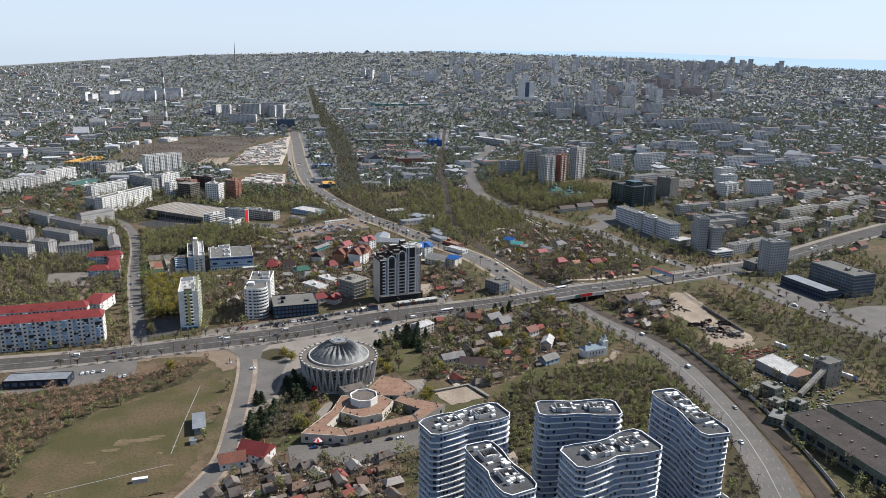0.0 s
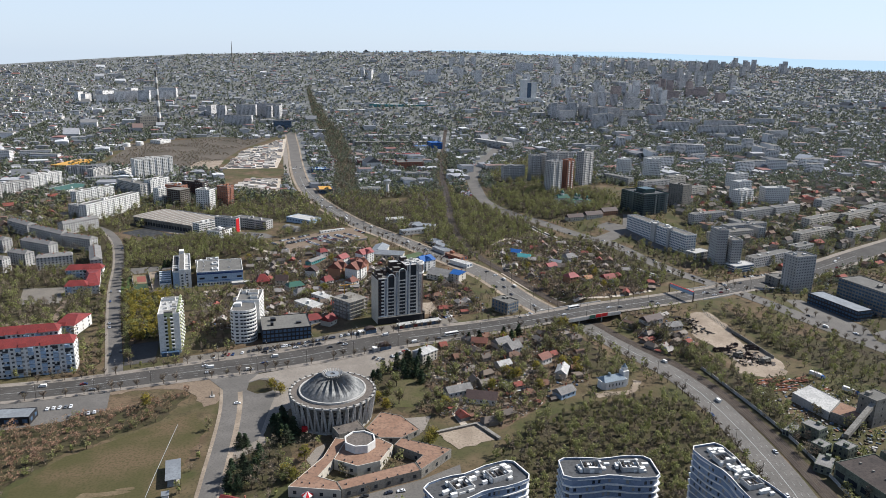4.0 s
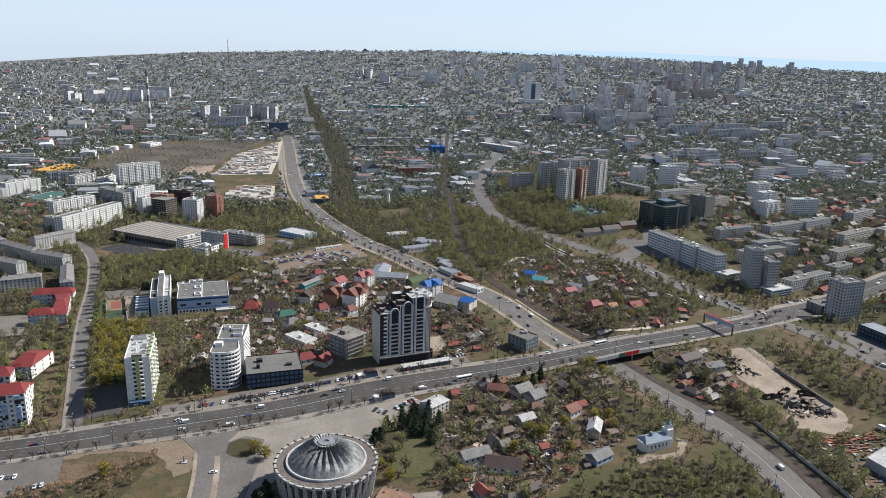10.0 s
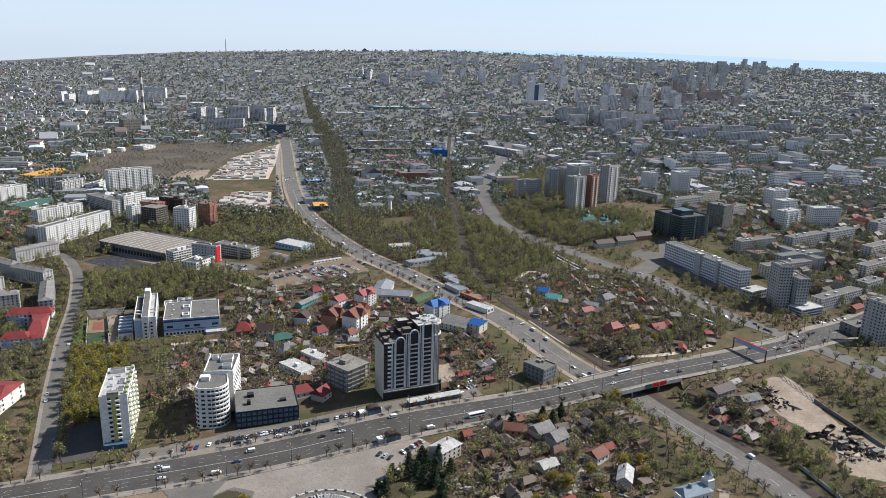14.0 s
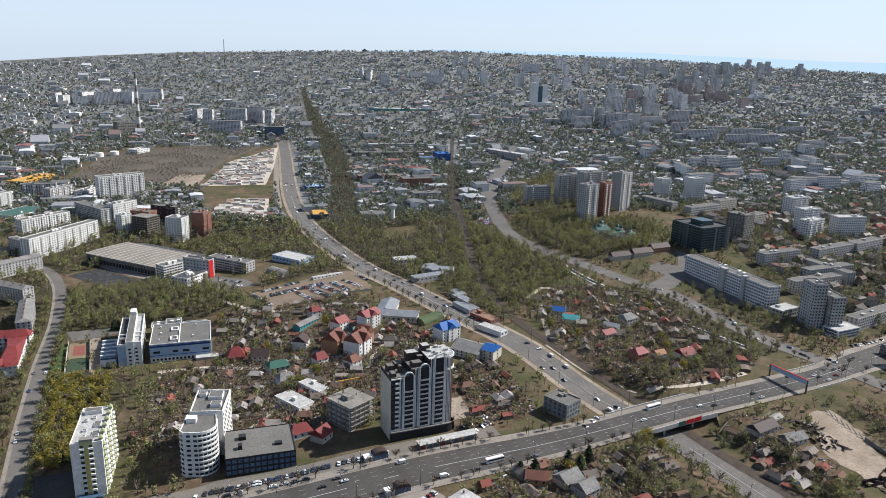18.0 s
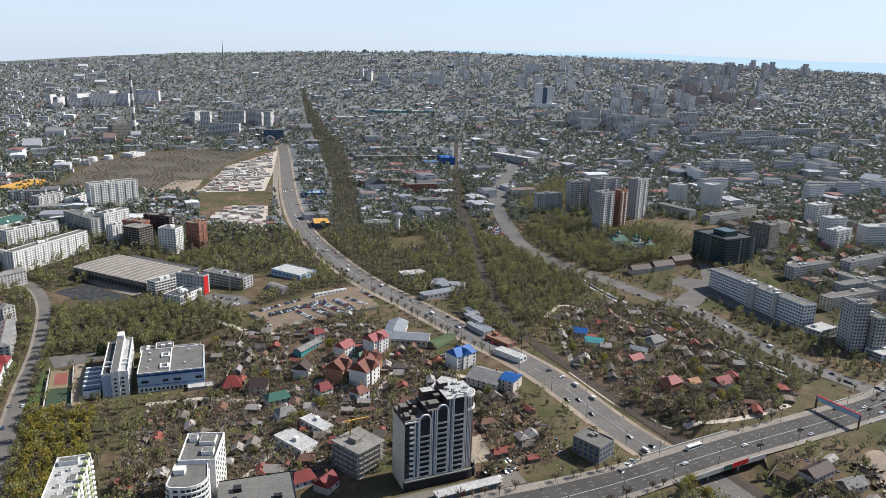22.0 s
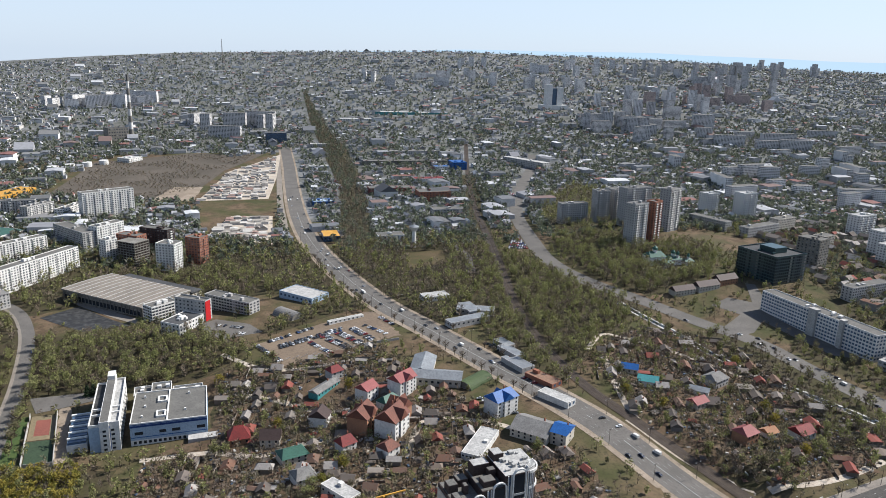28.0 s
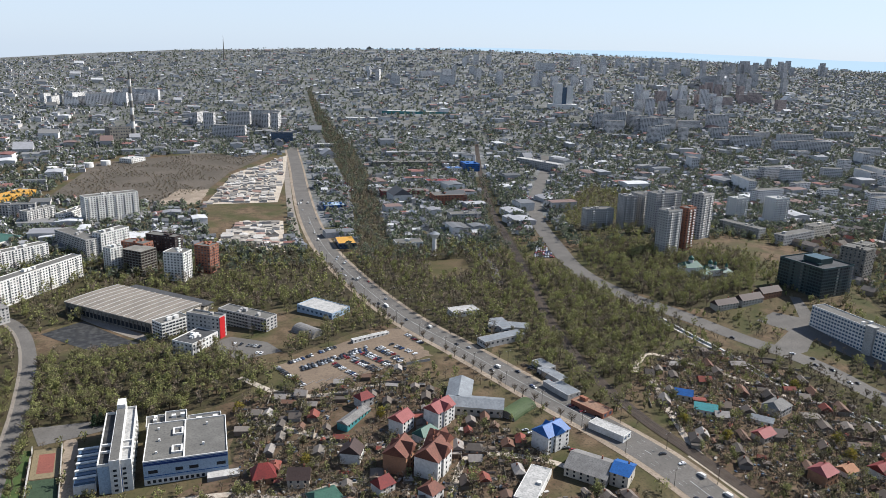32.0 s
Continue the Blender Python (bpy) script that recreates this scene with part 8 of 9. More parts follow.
def park_row(x0, y0, x1, y1, step, turn, proto=CARS, fill=0.85, group="parked cars"):
    n = int(math.hypot(x1 - x0, y1 - y0) / step)
    a = math.degrees(math.atan2(y1 - y0, x1 - x0)) + turn
    for i in range(n):
        if rc.random() < fill:
            t = (i + 0.5) / n
            put(proto, x0 + (x1 - x0) * t + rc.uniform(-0.3, 0.3), y0 + (y1 - y0) * t + rc.uniform(-0.4, 0.4), a + rc.uniform(-4, 4) + rc.choice((0, 180)), None, group)


park_row(-30, 590, 60, 606, 2.9, 75)
park_row(-34, 584, 20, 592, 5.5, 5, fill=0.7)
park_row(-44, 588, 24, 600, 3.0, 75, LOT_CAR, 0.7, "parked cars")
park_row(-70, 582, -46, 586, 3.2, 75, LOT_CAR, 0.7, "parked cars")
park_row(98, 640, 104, 664, 3.4, 90, LOT_CAR, 0.7, "parked cars")
park_row(108, 627, 128, 640, 3.0, 90, fill=0.8)
park_row(112, 620, 128, 632, 3.0, 90, fill=0.8)
park_row(186, 616, 206, 630, 3.0, 80, fill=0.8)
park_row(-150, 502, -133, 506, 3.2, 85)
park_row(-168, 517, -150, 518, 3.4, 90, fill=0.7)
park_row(50, 556, 62, 548, 3.2, 85)
park_row(64, 553, 80, 565, 4.0, 80, fill=0.6)
park_row(-46, 506, -44, 492, 6, 80, fill=0.9)
park_row(132, 484, 150, 500, 4.0, 60, fill=0.8)
park_row(138, 478, 154, 492, 4.0, 60, fill=0.8)
park_row(-14, 381, 50, 384, 6, 5, fill=0.7)
park_row(476, 724, 530, 742, 3.2, 70, fill=0.7)
park_row(470, 735, 500, 790, 3.4, 60, fill=0.6)
park_row(470, 840, 445, 930, 3.4, 80, fill=0.6)
park_row(538, 640, 545, 580, 3.4, 90, fill=0.6)
park_row(560, 690, 590, 720, 3.4, 90, fill=0.6)
park_row(-64, 946, -44, 938, 3.2, 85, fill=0.7)
park_row(-72, 966, -46, 952, 3.2, 85, fill=0.7)
park_row(160, 815, 175, 780, 3.4, 60, fill=0.6)
park_row(150, 880, 168, 838, 3.4, 60, fill=0.7)
park_row(118, 790, 152, 745, 4.2, 50, fill=0.6)
park_row(190, 750, 200, 735, 5, 60, fill=0.8)
# the sale yard: rows along the back and the edge, short rows across the middle
for ax, ay, bx, by in ((-25, 916, 14, 942), (-21, 900, 38, 930), (-19, 905, 36, 934), (8, 909, 26, 879), (19, 917, 38, 887), (22, 918, 41, 888), (31, 922, 50, 892), (34, 923, 53, 893), (43, 930, 58, 899),
                       (46, 931, 61, 900), (55, 935, 72, 911), (70, 956, 81, 928), (-34, 911, -13, 874), (24, 946, 56, 962)):
    park_row(ax, ay, bx, by, 2.75, 80, LOT_CAR, 0.8, "cars of the sale yard")
block("yard_office", "long low yard office with a pale roof", "shed", 26, 944, 34, 4, 24, 3.2, 1, 8, 1, "white", "roofwhite", "glass", 1.6, 1.2, True, 0.2, 0)
fence("yard_fence", "pale panel fence round the sale yard", [(-14, 879), (80, 898)], 2.0, "concrete", 6)



# ---------- street lamps, trees in rows ----------
def lamp_post():
    root = new("street_lamp", Geo().tube(0, 0, -0.5, 10.5, 0.16, 0.10, 6).mesh("street_lamp", M["steel"]))
    tagged(root, "tall grey street lamp with twin arms", "street lamp", "street lamps")
    arm = part("arm", Geo().beam((0, -2.0, 10.6), (0, 2.0, 10.6), 0.08), M["steel"], root)
    for s in (-1, 1):
        part("lamp_head", Geo().box(-0.18, 0.18, s * 2.0 - 0.4, s * 2.0 + 0.4, 10.5, 10.75), M["panelgrey"], arm)
    return root


LAMP = lamp_post()
for line, offs, lo, hi, zf in ((AVENUE, (13.6, -13.6), 240, 1000, avenue_z), (DIAG, (12.5, -12.5), 40, 700, ground_z), (LOWER, (-12,), 40, 400, ground_z)):
    seg = np.r_[0, np.cumsum(np.linalg.norm(np.diff(line, axis=0), axis=1))]
    nor = normals(line)
    for o in offs:
        for s in np.arange(lo + (10 if o > 0 else 0), min(hi, seg[-1]), 36):
            x, y = np.interp(s, seg, line[:, 0]), np.interp(s, seg, line[:, 1])
            nx, ny = np.interp(s, seg, nor[:, 0]), np.interp(s, seg, nor[:, 1])
            f_ = float(narrowing(x)) if line is AVENUE else 1.0
            put(LAMP, x + nx * o * f_, y + ny * o * f_, math.degrees(math.atan2(-nx, ny)), float(zf(np.array([x]), np.array([y]))[0]) + 0.3)


def branch_geo(h, r, seed, n=14):
    """A tapered trunk with limbs that fork."""
    g, q = Geo(), random.Random(seed)
    g.tube(0, 0, -0.4, h * 0.45, 0.035 * h, 0.024 * h, 6)
    for i in range(n):
        a, z0 = q.uniform(0, 6.28), h * q.uniform(0.25, 0.6)
        L, up = r * q.uniform(0.6, 1.0), h * q.uniform(0.2, 0.42)
        e = (L * math.cos(a), L * math.sin(a), min(h, z0 + up))
        g.beam((0, 0, z0), e, 0.011 * h)
        for _ in range(2):
            b = a + q.uniform(-0.9, 0.9)
            g.beam((e[0] * 0.6, e[1] * 0.6, z0 + (e[2] - z0) * 0.6), (e[0] + 0.35 * r * math.cos(b), e[1] + 0.35 * r * math.sin(b), e[2] + h * q.uniform(0, 0.12)), 0.006 * h)
    g.beam((0, 0, h * 0.4), (0.05 * h, 0.03 * h, h * 0.9), 0.015 * h)
    return g


def leaf_cloud(n, r, h, z0, size, seed, hang=0.0):
    """Small leaf-sized triangles gathered in uneven clumps."""
    q = np.random.default_rng(seed)
    m = 11
    a, t = q.uniform(0, 6.28, m), q.uniform(0.15, 1, m)
    rad = r * 0.68 * np.sqrt(q.uniform(0, 1, m)) * np.sin(np.pi * np.clip(t * 0.85 + 0.12, 0, 1))
    c = np.stack([rad * np.cos(a), rad * np.sin(a), z0 + (h - z0) * t], 1)
    k = q.integers(0, m, n)
    p = c[k] + q.normal(0, 1, (n, 3)) * (r * 0.24, r * 0.24, (h - z0) * 0.12)
    p[:, 2] -= hang * np.hypot(p[:, 0], p[:, 1])
    return p[:, None] + q.normal(0, 1, (n, 3, 3)) * size


def tree_proto(name, label, h, r, leaf, n, size, seed, hang=0.0):
    root = new(name, branch_geo(h, r, seed).mesh(name, M["trunk"]))
    tagged(root, label, "tree")
    part("crown", tri_mesh("crown", leaf_cloud(n, r, h, h * 0.3, size, seed, hang), M[leaf]), None, root)
    return root


BARE = [tree_proto("bare_tree", "bare grey-brown street tree with thin twigs", 5.5 + i, 2.0 + 0.3 * i, "twigs", 110, 0.22, 100 + i) for i in range(3)]
GREEN = [tree_proto("leafing_tree", "tree in thin fresh green leaf", 8 + 1.3 * i, 3.2 + 0.4 * i, "leafgreen", 520, 0.34, 200 + i) for i in range(4)]
YELLOW = [tree_proto("willow_tree", "rounded yellow-green willow tree", 8 + i, 4.2 + 0.3 * i, "leafyellow", 620, 0.36, 300 + i, 0.25) for i in range(2)]


def conifer(h, seed):
    root = new("conifer_tree", Geo().tube(0, 0, -0.4, h * 0.95, 0.28, 0.04, 7).mesh("conifer_tree", M["trunk"]))
    tagged(root, "tall dark green conifer", "tree")
    q = np.random.default_rng(seed)
    n = 1000
    t = q.uniform(0.06, 1, n) ** 1.15
    a = q.uniform(0, 6.28, n)
    rr_ = (1 - t ** 1.5) * h * 0.44 * np.sqrt(q.uniform(0.1, 1, n)) * (0.75 + 0.35 * np.sin(t * 40 + 3 * a)) + 0.1
    p = np.stack([rr_ * np.cos(a), rr_ * np.sin(a), t * h - 0.18 * rr_], 1)
    part("crown", tri_mesh("crown", p[:, None] + q.normal(0, 1, (n, 3, 3)) * (0.5, 0.5, 0.3), M["conifer"]), None, root)
    return root


CONIF = [conifer(10, 5), conifer(12.5, 6), conifer(8, 7)]
for x, y, k, s in ((76, 536, 1, 1), (80, 528, 1, 1), (75, 544, 0, 1), (84, 540, 1, 1), (70, 530, 0, 1), (66, 536, 1, 1), (78, 520, 0, 1), (56, 533, 2, 1), (50, 517, 0, 1), (80, 510, 0, 1), (47, 520, 2, 1), (88, 526, 1, 1), (72, 522, 1, 1),
                   (-40, 444, 0, 1), (-37, 446, 2, 1), (-42, 412, 1, 1), (-36, 416, 1, 1), (-28, 426, 1, 1), (-43, 404, 0, 1), (-33, 408, 1, 1), (-38, 400, 0, 1), (-9, 454, 1, 1), (-13, 444, 1, 1), (-15, 466, 1, 1), (-18, 459, 1, 1), (-16, 474, 0, 1), (-21, 468, 2, 1), (-16, 450, 0, 1), (-30, 418, 2, 1), (130, 574, 2, 1), (138, 572, 0, 1), (160, 577, 0, 1), (166, 574, 2, 1), (174, 580, 0, 1),
                   (-186, 622, 2, 1), (-182, 610, 0, 1), (-128, 640, 2, 1), (-150, 866, 2, 1), (-146, 867, 2, 1), (-142, 868, 2, 1), (-138, 869, 2, 1), (-134, 870, 2, 1)):
    put(CONIF[k], x, y, (x * 37) % 360, gz(x, y))
for x, y, k in ((-3, 424, 1), (-13, 409, 0), (-10, 404, 0), (73, 431, 1), (70, 428, 0), (46, 486, 0), (50, 476, 0), (-18, 512, 0), (-24, 520, 0), (-116, 640, 1), (-126, 650, 0), (-120, 664, 1), (-132, 672, 0), (-124, 684, 1), (-136, 690, 0), (-134, 706, 1), (-140, 720, 0),
                (222, 600, 1), (214, 592, 1), (228, 592, 0), (150, 505, 1), (144, 512, 0), (168, 516, 0), (190, 520, 1), (198, 510, 0), (160, 488, 0), (-104, 508, 1)):
    put(YELLOW[k], x, y, (x * 53) % 360, gz(x, y))
for x, y, k in ((56, 500, 1), (53, 490, 0), (60, 482, 2), (86, 484, 1), (79, 480, 0), (62, 508, 2)):
    put(GREEN[k], x, y, (x * 53) % 360, gz(x, y))
for line, offs, lo, hi, st, zf, pro in ((AVENUE, (16.0, -15.5), 235, 640, 8.5, avenue_z, BARE), (AVENUE, (17.5,), 640, 760, 9, avenue_z, BARE), (DIAG, (14.0,), 180, 620, 11, ground_z, BARE), (DIAG, (-14.5,), 240, 620, 13, ground_z, BARE), (STREET, (-9, 10.5), 30, 420, 12, ground_z, GREEN), (LOWER, (-14,), 30, 330, 9, ground_z, BARE), (WEST, (13,), 1230, 1700, 11, ground_z, BARE), (WEST, (-13,), 1230, 1650, 14, ground_z, BARE)):
    seg = np.r_[0, np.cumsum(np.linalg.norm(np.diff(line, axis=0), axis=1))]
    nor = normals(line)
    for o in offs:
        for s in np.arange(lo, min(hi, seg[-1]), st):
            if rc.random() < 0.2:
                continue
            s2 = s + rc.uniform(-2, 2)
            x, y = np.interp(s2, seg, line[:, 0]), np.interp(s2, seg, line[:, 1])
            nx, ny = np.interp(s2, seg, nor[:, 0]), np.interp(s2, seg, nor[:, 1])
            f_ = float(narrowing(x)) if line is AVENUE else 1.0
            x, y = x + nx * o * f_, y + ny * o * f_
            if np.hypot(x - CROSS[0], y - CROSS[1]) < 32:
                continue
            put(rc.choice(pro), x, y, rc.uniform(0, 360), float(zf(np.array([x]), np.array([y]))[0]) + 0.2)


# ---------- trees, houses and the far city ----------
def sample_zone(poly, spacing, g, jitter=0.5):
    p = np.array(poly)
    x = np.arange(p[:, 0].min(), p[:, 0].max(), spacing)
    y = np.arange(p[:, 1].min(), p[:, 1].max(), spacing)
    X, Y = np.meshgrid(x, y)
    X = X.ravel() + g.uniform(-jitter, jitter, X.size) * spacing
    Y = Y.ravel() + g.uniform(-jitter, jitter, Y.size) * spacing
    k = inside([tuple(q) for q in poly], X, Y)
    X, Y = X[k], Y[k]
    k = is_free(X, Y)
    return X[k], Y[k]


def crown_shape(seed, n, bare):
    """Leaf places on the skins of a few lobes, for a crown of unit radius and height, and the way each leaf points."""
    g = np.random.default_rng(seed)
    m = 12
    a, t = g.uniform(0, 6.28, m), np.linspace(0.28, 0.86, m)
    rad = 0.62 * np.sin(np.pi * np.clip(1.12 - t, 0, 1)) * g.uniform(0.5, 1.1, m)
    c = np.stack([rad * np.cos(a), rad * np.sin(a), t], 1)
    k = g.integers(0, m, n)
    u = g.normal(0, 1, (n, 3))
    u /= np.linalg.norm(u, axis=1)[:, None]
    if bare:
        u[:, 2] = np.abs(u[:, 2]) * 0.9 + 0.2
    return c[k] + u * g.uniform(0.35 if bare else 0.72, 1.0, (n, 1)) * (0.38, 0.38, 0.15), u


def wood(name, label, X, Y, mat, h=(5, 9), n=40, size=0.55, seed=1, spread=0.46):
    """Many trees as one mesh of leaves, with their trunks in a second."""
    g = np.random.default_rng(seed)
    k = len(X)
    if k == 0:
        return
    bare = mat in ("twigs", "scrub")
    shapes = [crown_shape(seed * 10 + i, n, bare) for i in range(6)]
    pick = g.integers(0, 6, k)
    hh = h[0] + (h[1] - h[0]) * g.beta(1.1, 1.3, k)
    rr = hh * spread * g.uniform(0.6, 1.2, k)
    turn = g.uniform(0, 6.28, k)
    c, u = np.array([q[0] for q in shapes])[pick], np.array([q[1] for q in shapes])[pick]
    co, si = np.cos(turn)[:, None], np.sin(turn)[:, None]

    def spun(p):
        return np.stack([p[..., 0] * co - p[..., 1] * si, p[..., 0] * si + p[..., 1] * co, p[..., 2]], 2)
    base = np.stack([X, Y, ground_z(X, Y)], 1)
    c, u = spun(c) * np.stack([rr, rr, hh], 1)[:, None] + base[:, None], spun(u)
    s = (size * (0.6 + 0.06 * hh))[:, None, None]
    if bare:
        side = g.normal(0, 1, (k, n, 3)) * 0.2 * s
        tri = np.stack([c - u * s * 0.9 + side, c - u * s * 0.9 - side, c + u * s * 1.9], 2)
    else:
        # sprays of leaves that lie along the skin of each lobe
        nrm = u + g.normal(0, 0.38, (k, n, 3))
        nrm /= np.linalg.norm(nrm, axis=2)[..., None]
        t1 = np.cross(nrm, g.normal(0, 1, (k, n, 3)))
        t1 /= np.linalg.norm(t1, axis=2)[..., None]
        t2 = np.cross(nrm, t1)
        th = np.array([0, 2.09, 4.19]) + g.uniform(-0.5, 0.5, (k, n, 3))
        rad = s[..., None] * g.uniform(0.9, 2.1, (k, n, 3, 1))
        tri = c[:, :, None] + rad * (np.cos(th)[..., None] * t1[:, :, None] + np.sin(th)[..., None] * t2[:, :, None])
    root = thing(name, label, "trees", kind="stuff", geo=tri_mesh(name, tri.reshape(-1, 3, 3), M[mat]))
    if len(X) < 4000:
        w = 0.03 * hh
        tips = base + np.stack([0 * hh, 0 * hh, 0.75 * hh], 1)
        q = [np.stack([base + np.stack([w * dx, w * dy, -0.5 + 0 * w], 1), base - np.stack([w * dx, w * dy, 0.5 + 0 * w], 1), tips], 1) for dx, dy in ((1, 0.3), (-0.3, 1))]
        part("trunks", tri_mesh("trunks", np.concatenate(q), M["trunk"]), None, root)["kind"] = "stuff"


def houses(name, label, X, Y, rot, size=(7, 12), h=(2.8, 5.0), seed=2, roof="roofs", wall="walls", flat=0.0):
    """Many small houses as two joined meshes, walls and roofs."""
    g = np.random.default_rng(seed)
    k = len(X)
    w, d, hh = g.uniform(*size, k), g.uniform(*size, k) * 0.75, g.uniform(*h, k)
    a = np.radians(rot + g.normal(0, 4, k) + 90 * g.integers(0, 2, k))
    z = ground_z(X, Y) - 0.6
    rise = np.where(g.uniform(0, 1, k) < flat, 0.05, g.uniform(0.25, 0.42, k)) * d
    c, s = np.cos(a), np.sin(a)

    def loc(u, v, zz):
        return np.stack([X + u * c - v * s, Y + u * s + v * c, z + zz], 1)
    hw, hd = w / 2, d / 2
    lo = [loc(u * hw, v * hd, 0 * hh) for u, v in ((-1, -1), (1, -1), (1, 1), (-1, 1))]
    hi = [loc(u * hw, v * hd, hh + 0.6) for u, v in ((-1, -1), (1, -1), (1, 1), (-1, 1))]
    ev = [loc(u * (hw + 0.4), v * (hd + 0.4), hh + 0.45) for u, v in ((-1, -1), (1, -1), (1, 1), (-1, 1))]
    r0, r1 = loc(-hw - 0.3, 0 * hd, hh + 0.6 + rise), loc(hw + 0.3, 0 * hd, hh + 0.6 + rise)
    root = thing(name, label, "houses", kind="stuff")

    def build(nm, verts, faces, mat):
        V = np.stack(verts, 1).reshape(-1, 3)
        n = len(verts)
        F = [tuple(b + i for i in f) for b in range(0, len(V), n) for f in faces]
        me = bpy.data.meshes.new(nm)
        me.from_pydata(V.tolist(), [], F)
        me.materials.append(M[mat])
        part(nm, me, None, root)["kind"] = "stuff"
    build("walls", lo + hi + [r0, r1], [(0, 1, 5, 4), (1, 2, 6, 5), (2, 3, 7, 6), (3, 0, 4, 7), (5, 6, 9), (7, 4, 8)], wall)
    build("roofs", ev + [r0, r1], [(0, 1, 5, 4), (2, 3, 4, 5), (1, 2, 5), (3, 0, 4)], roof)


g0 = np.random.default_rng(11)


def mark(X, Y, r):
    i_, j_, _ = occ_idx(X, Y)
    for a in range(-r, r + 1):
        for b in range(-r, r + 1):
            OCC[np.clip(i_ + a, 0, OCC.shape[0] - 1), np.clip(j_ + b, 0, OCC.shape[1] - 1)] = True


def clutter(name, label, X, Y, seed):
    """Small boxes of all kinds lying about, as one mesh."""
    g, q = Geo(), np.random.default_rng(seed)
    Z = ground_z(X, Y)
    for x, y, z in zip(X, Y, Z):
        a, w, d, h = q.uniform(0, 3.14), q.uniform(0.4, 1.6), q.uniform(0.3, 0.8), q.uniform(0.3, 1.3)
        c, s = math.cos(a), math.sin(a)
        n = len(g.v)
        g.v += [(x + u * w * c - v * d * s, y + u * w * s + v * d * c, z + t) for t in (-0.2, h) for u, v in ((-1, -1), (1, -1), (1, 1), (-1, 1))]
        g.f += [(n + 4, n + 5, n + 6, n + 7)] + [(n + i, n + (i + 1) % 4, n + 4 + (i + 1) % 4, n + 4 + i) for i in range(4)]
    thing(name, label, "clutter", kind="stuff", geo=g, mat=M["clutter"])


def cottage_proto(i):
    q = random.Random(50 + i)
    w, d, h, rise = q.uniform(6.5, 10), q.uniform(5.5, 8), q.uniform(2.6, 3.6), q.uniform(1.8, 3.0)
    g = Geo().box(-w / 2, w / 2, -d / 2, d / 2, -1.5, h)
    n = len(g.v)
    hip = 0 if i % 2 else 2.0
    if not hip:
        g.v += [(-w / 2, -d / 2, h), (-w / 2, d / 2, h), (-w / 2, 0, h + rise * 0.9), (w / 2, -d / 2, h), (w / 2, d / 2, h), (w / 2, 0, h + rise * 0.9)]
        g.f += [(n, n + 2, n + 1), (n + 3, n + 4, n + 5)]
    if i % 3 == 0:
        g.box(w / 2 + 0.01, w / 2 + 3.2, -d / 2, d / 4, -1.5, h * 0.7)
    root = new("cottage", g.mesh("cottage", M["objwall"]))
    tagged(root, "small plastered cottage with a pitched roof in a garden", "house", "cottages")
    g = Geo().gable(-w / 2, w / 2, -d / 2, d / 2, h - 0.1, h + rise, 0.5, hip)
    if i % 3 == 0:
        g.box(w / 2 + 0.02, w / 2 + 3.6, -d / 2 - 0.3, d / 4 + 0.3, h * 0.7, h * 0.7 + 0.15)
    lid = part("roof", g, M["objroof"], root)
    part("chimney", Geo().box(0.8, 1.5, 0.4, 1.1, h + rise * 0.4, h + rise + 0.7), M["brick"], lid)
    for s in (-1,):
        me = Geo().box(s * w / 4 - 0.55, s * w / 4 + 0.55, -d / 2 - 0.06, -d / 2 + 0.02, h * 0.5 - 0.6, h * 0.5 + 0.6)
        part("window", me, M["glass"], root)
    return root


COTTAGES = [cottage_proto(i) for i in range(8)]
# outlines of the gardened quarters: outline, spacing, bearing
VILLAGES = [
    ([(-95, 645), (-30, 640), (30, 648), (70, 668), (100, 700), (125, 755), (60, 890), (-55, 870), (-60, 850), (-58, 770), (-95, 770)], 15.0, -10),
    ([(212, 730), (238, 688), (262, 664), (330, 668), (372, 700), (352, 880), (290, 900), (225, 850)], 20.0, -20),
    ([(70, 470), (120, 440), (205, 500), (225, 590), (150, 585), (100, 565)], 20.0, 15),
    ([(-70, 300), (40, 300), (44, 372), (-45, 384)], 13, 20),
    ([(280, 545), (325, 530), (325, 610), (285, 630)], 13, 30),
    ([(110, 620), (165, 640), (160, 720), (110, 720)], 15, 10),
([(-420, 600), (-300, 650), (-290, 740), (-330, 800), (-420, 800)], 22, 5),
]
rv = random.Random(77)
PLOTS = []
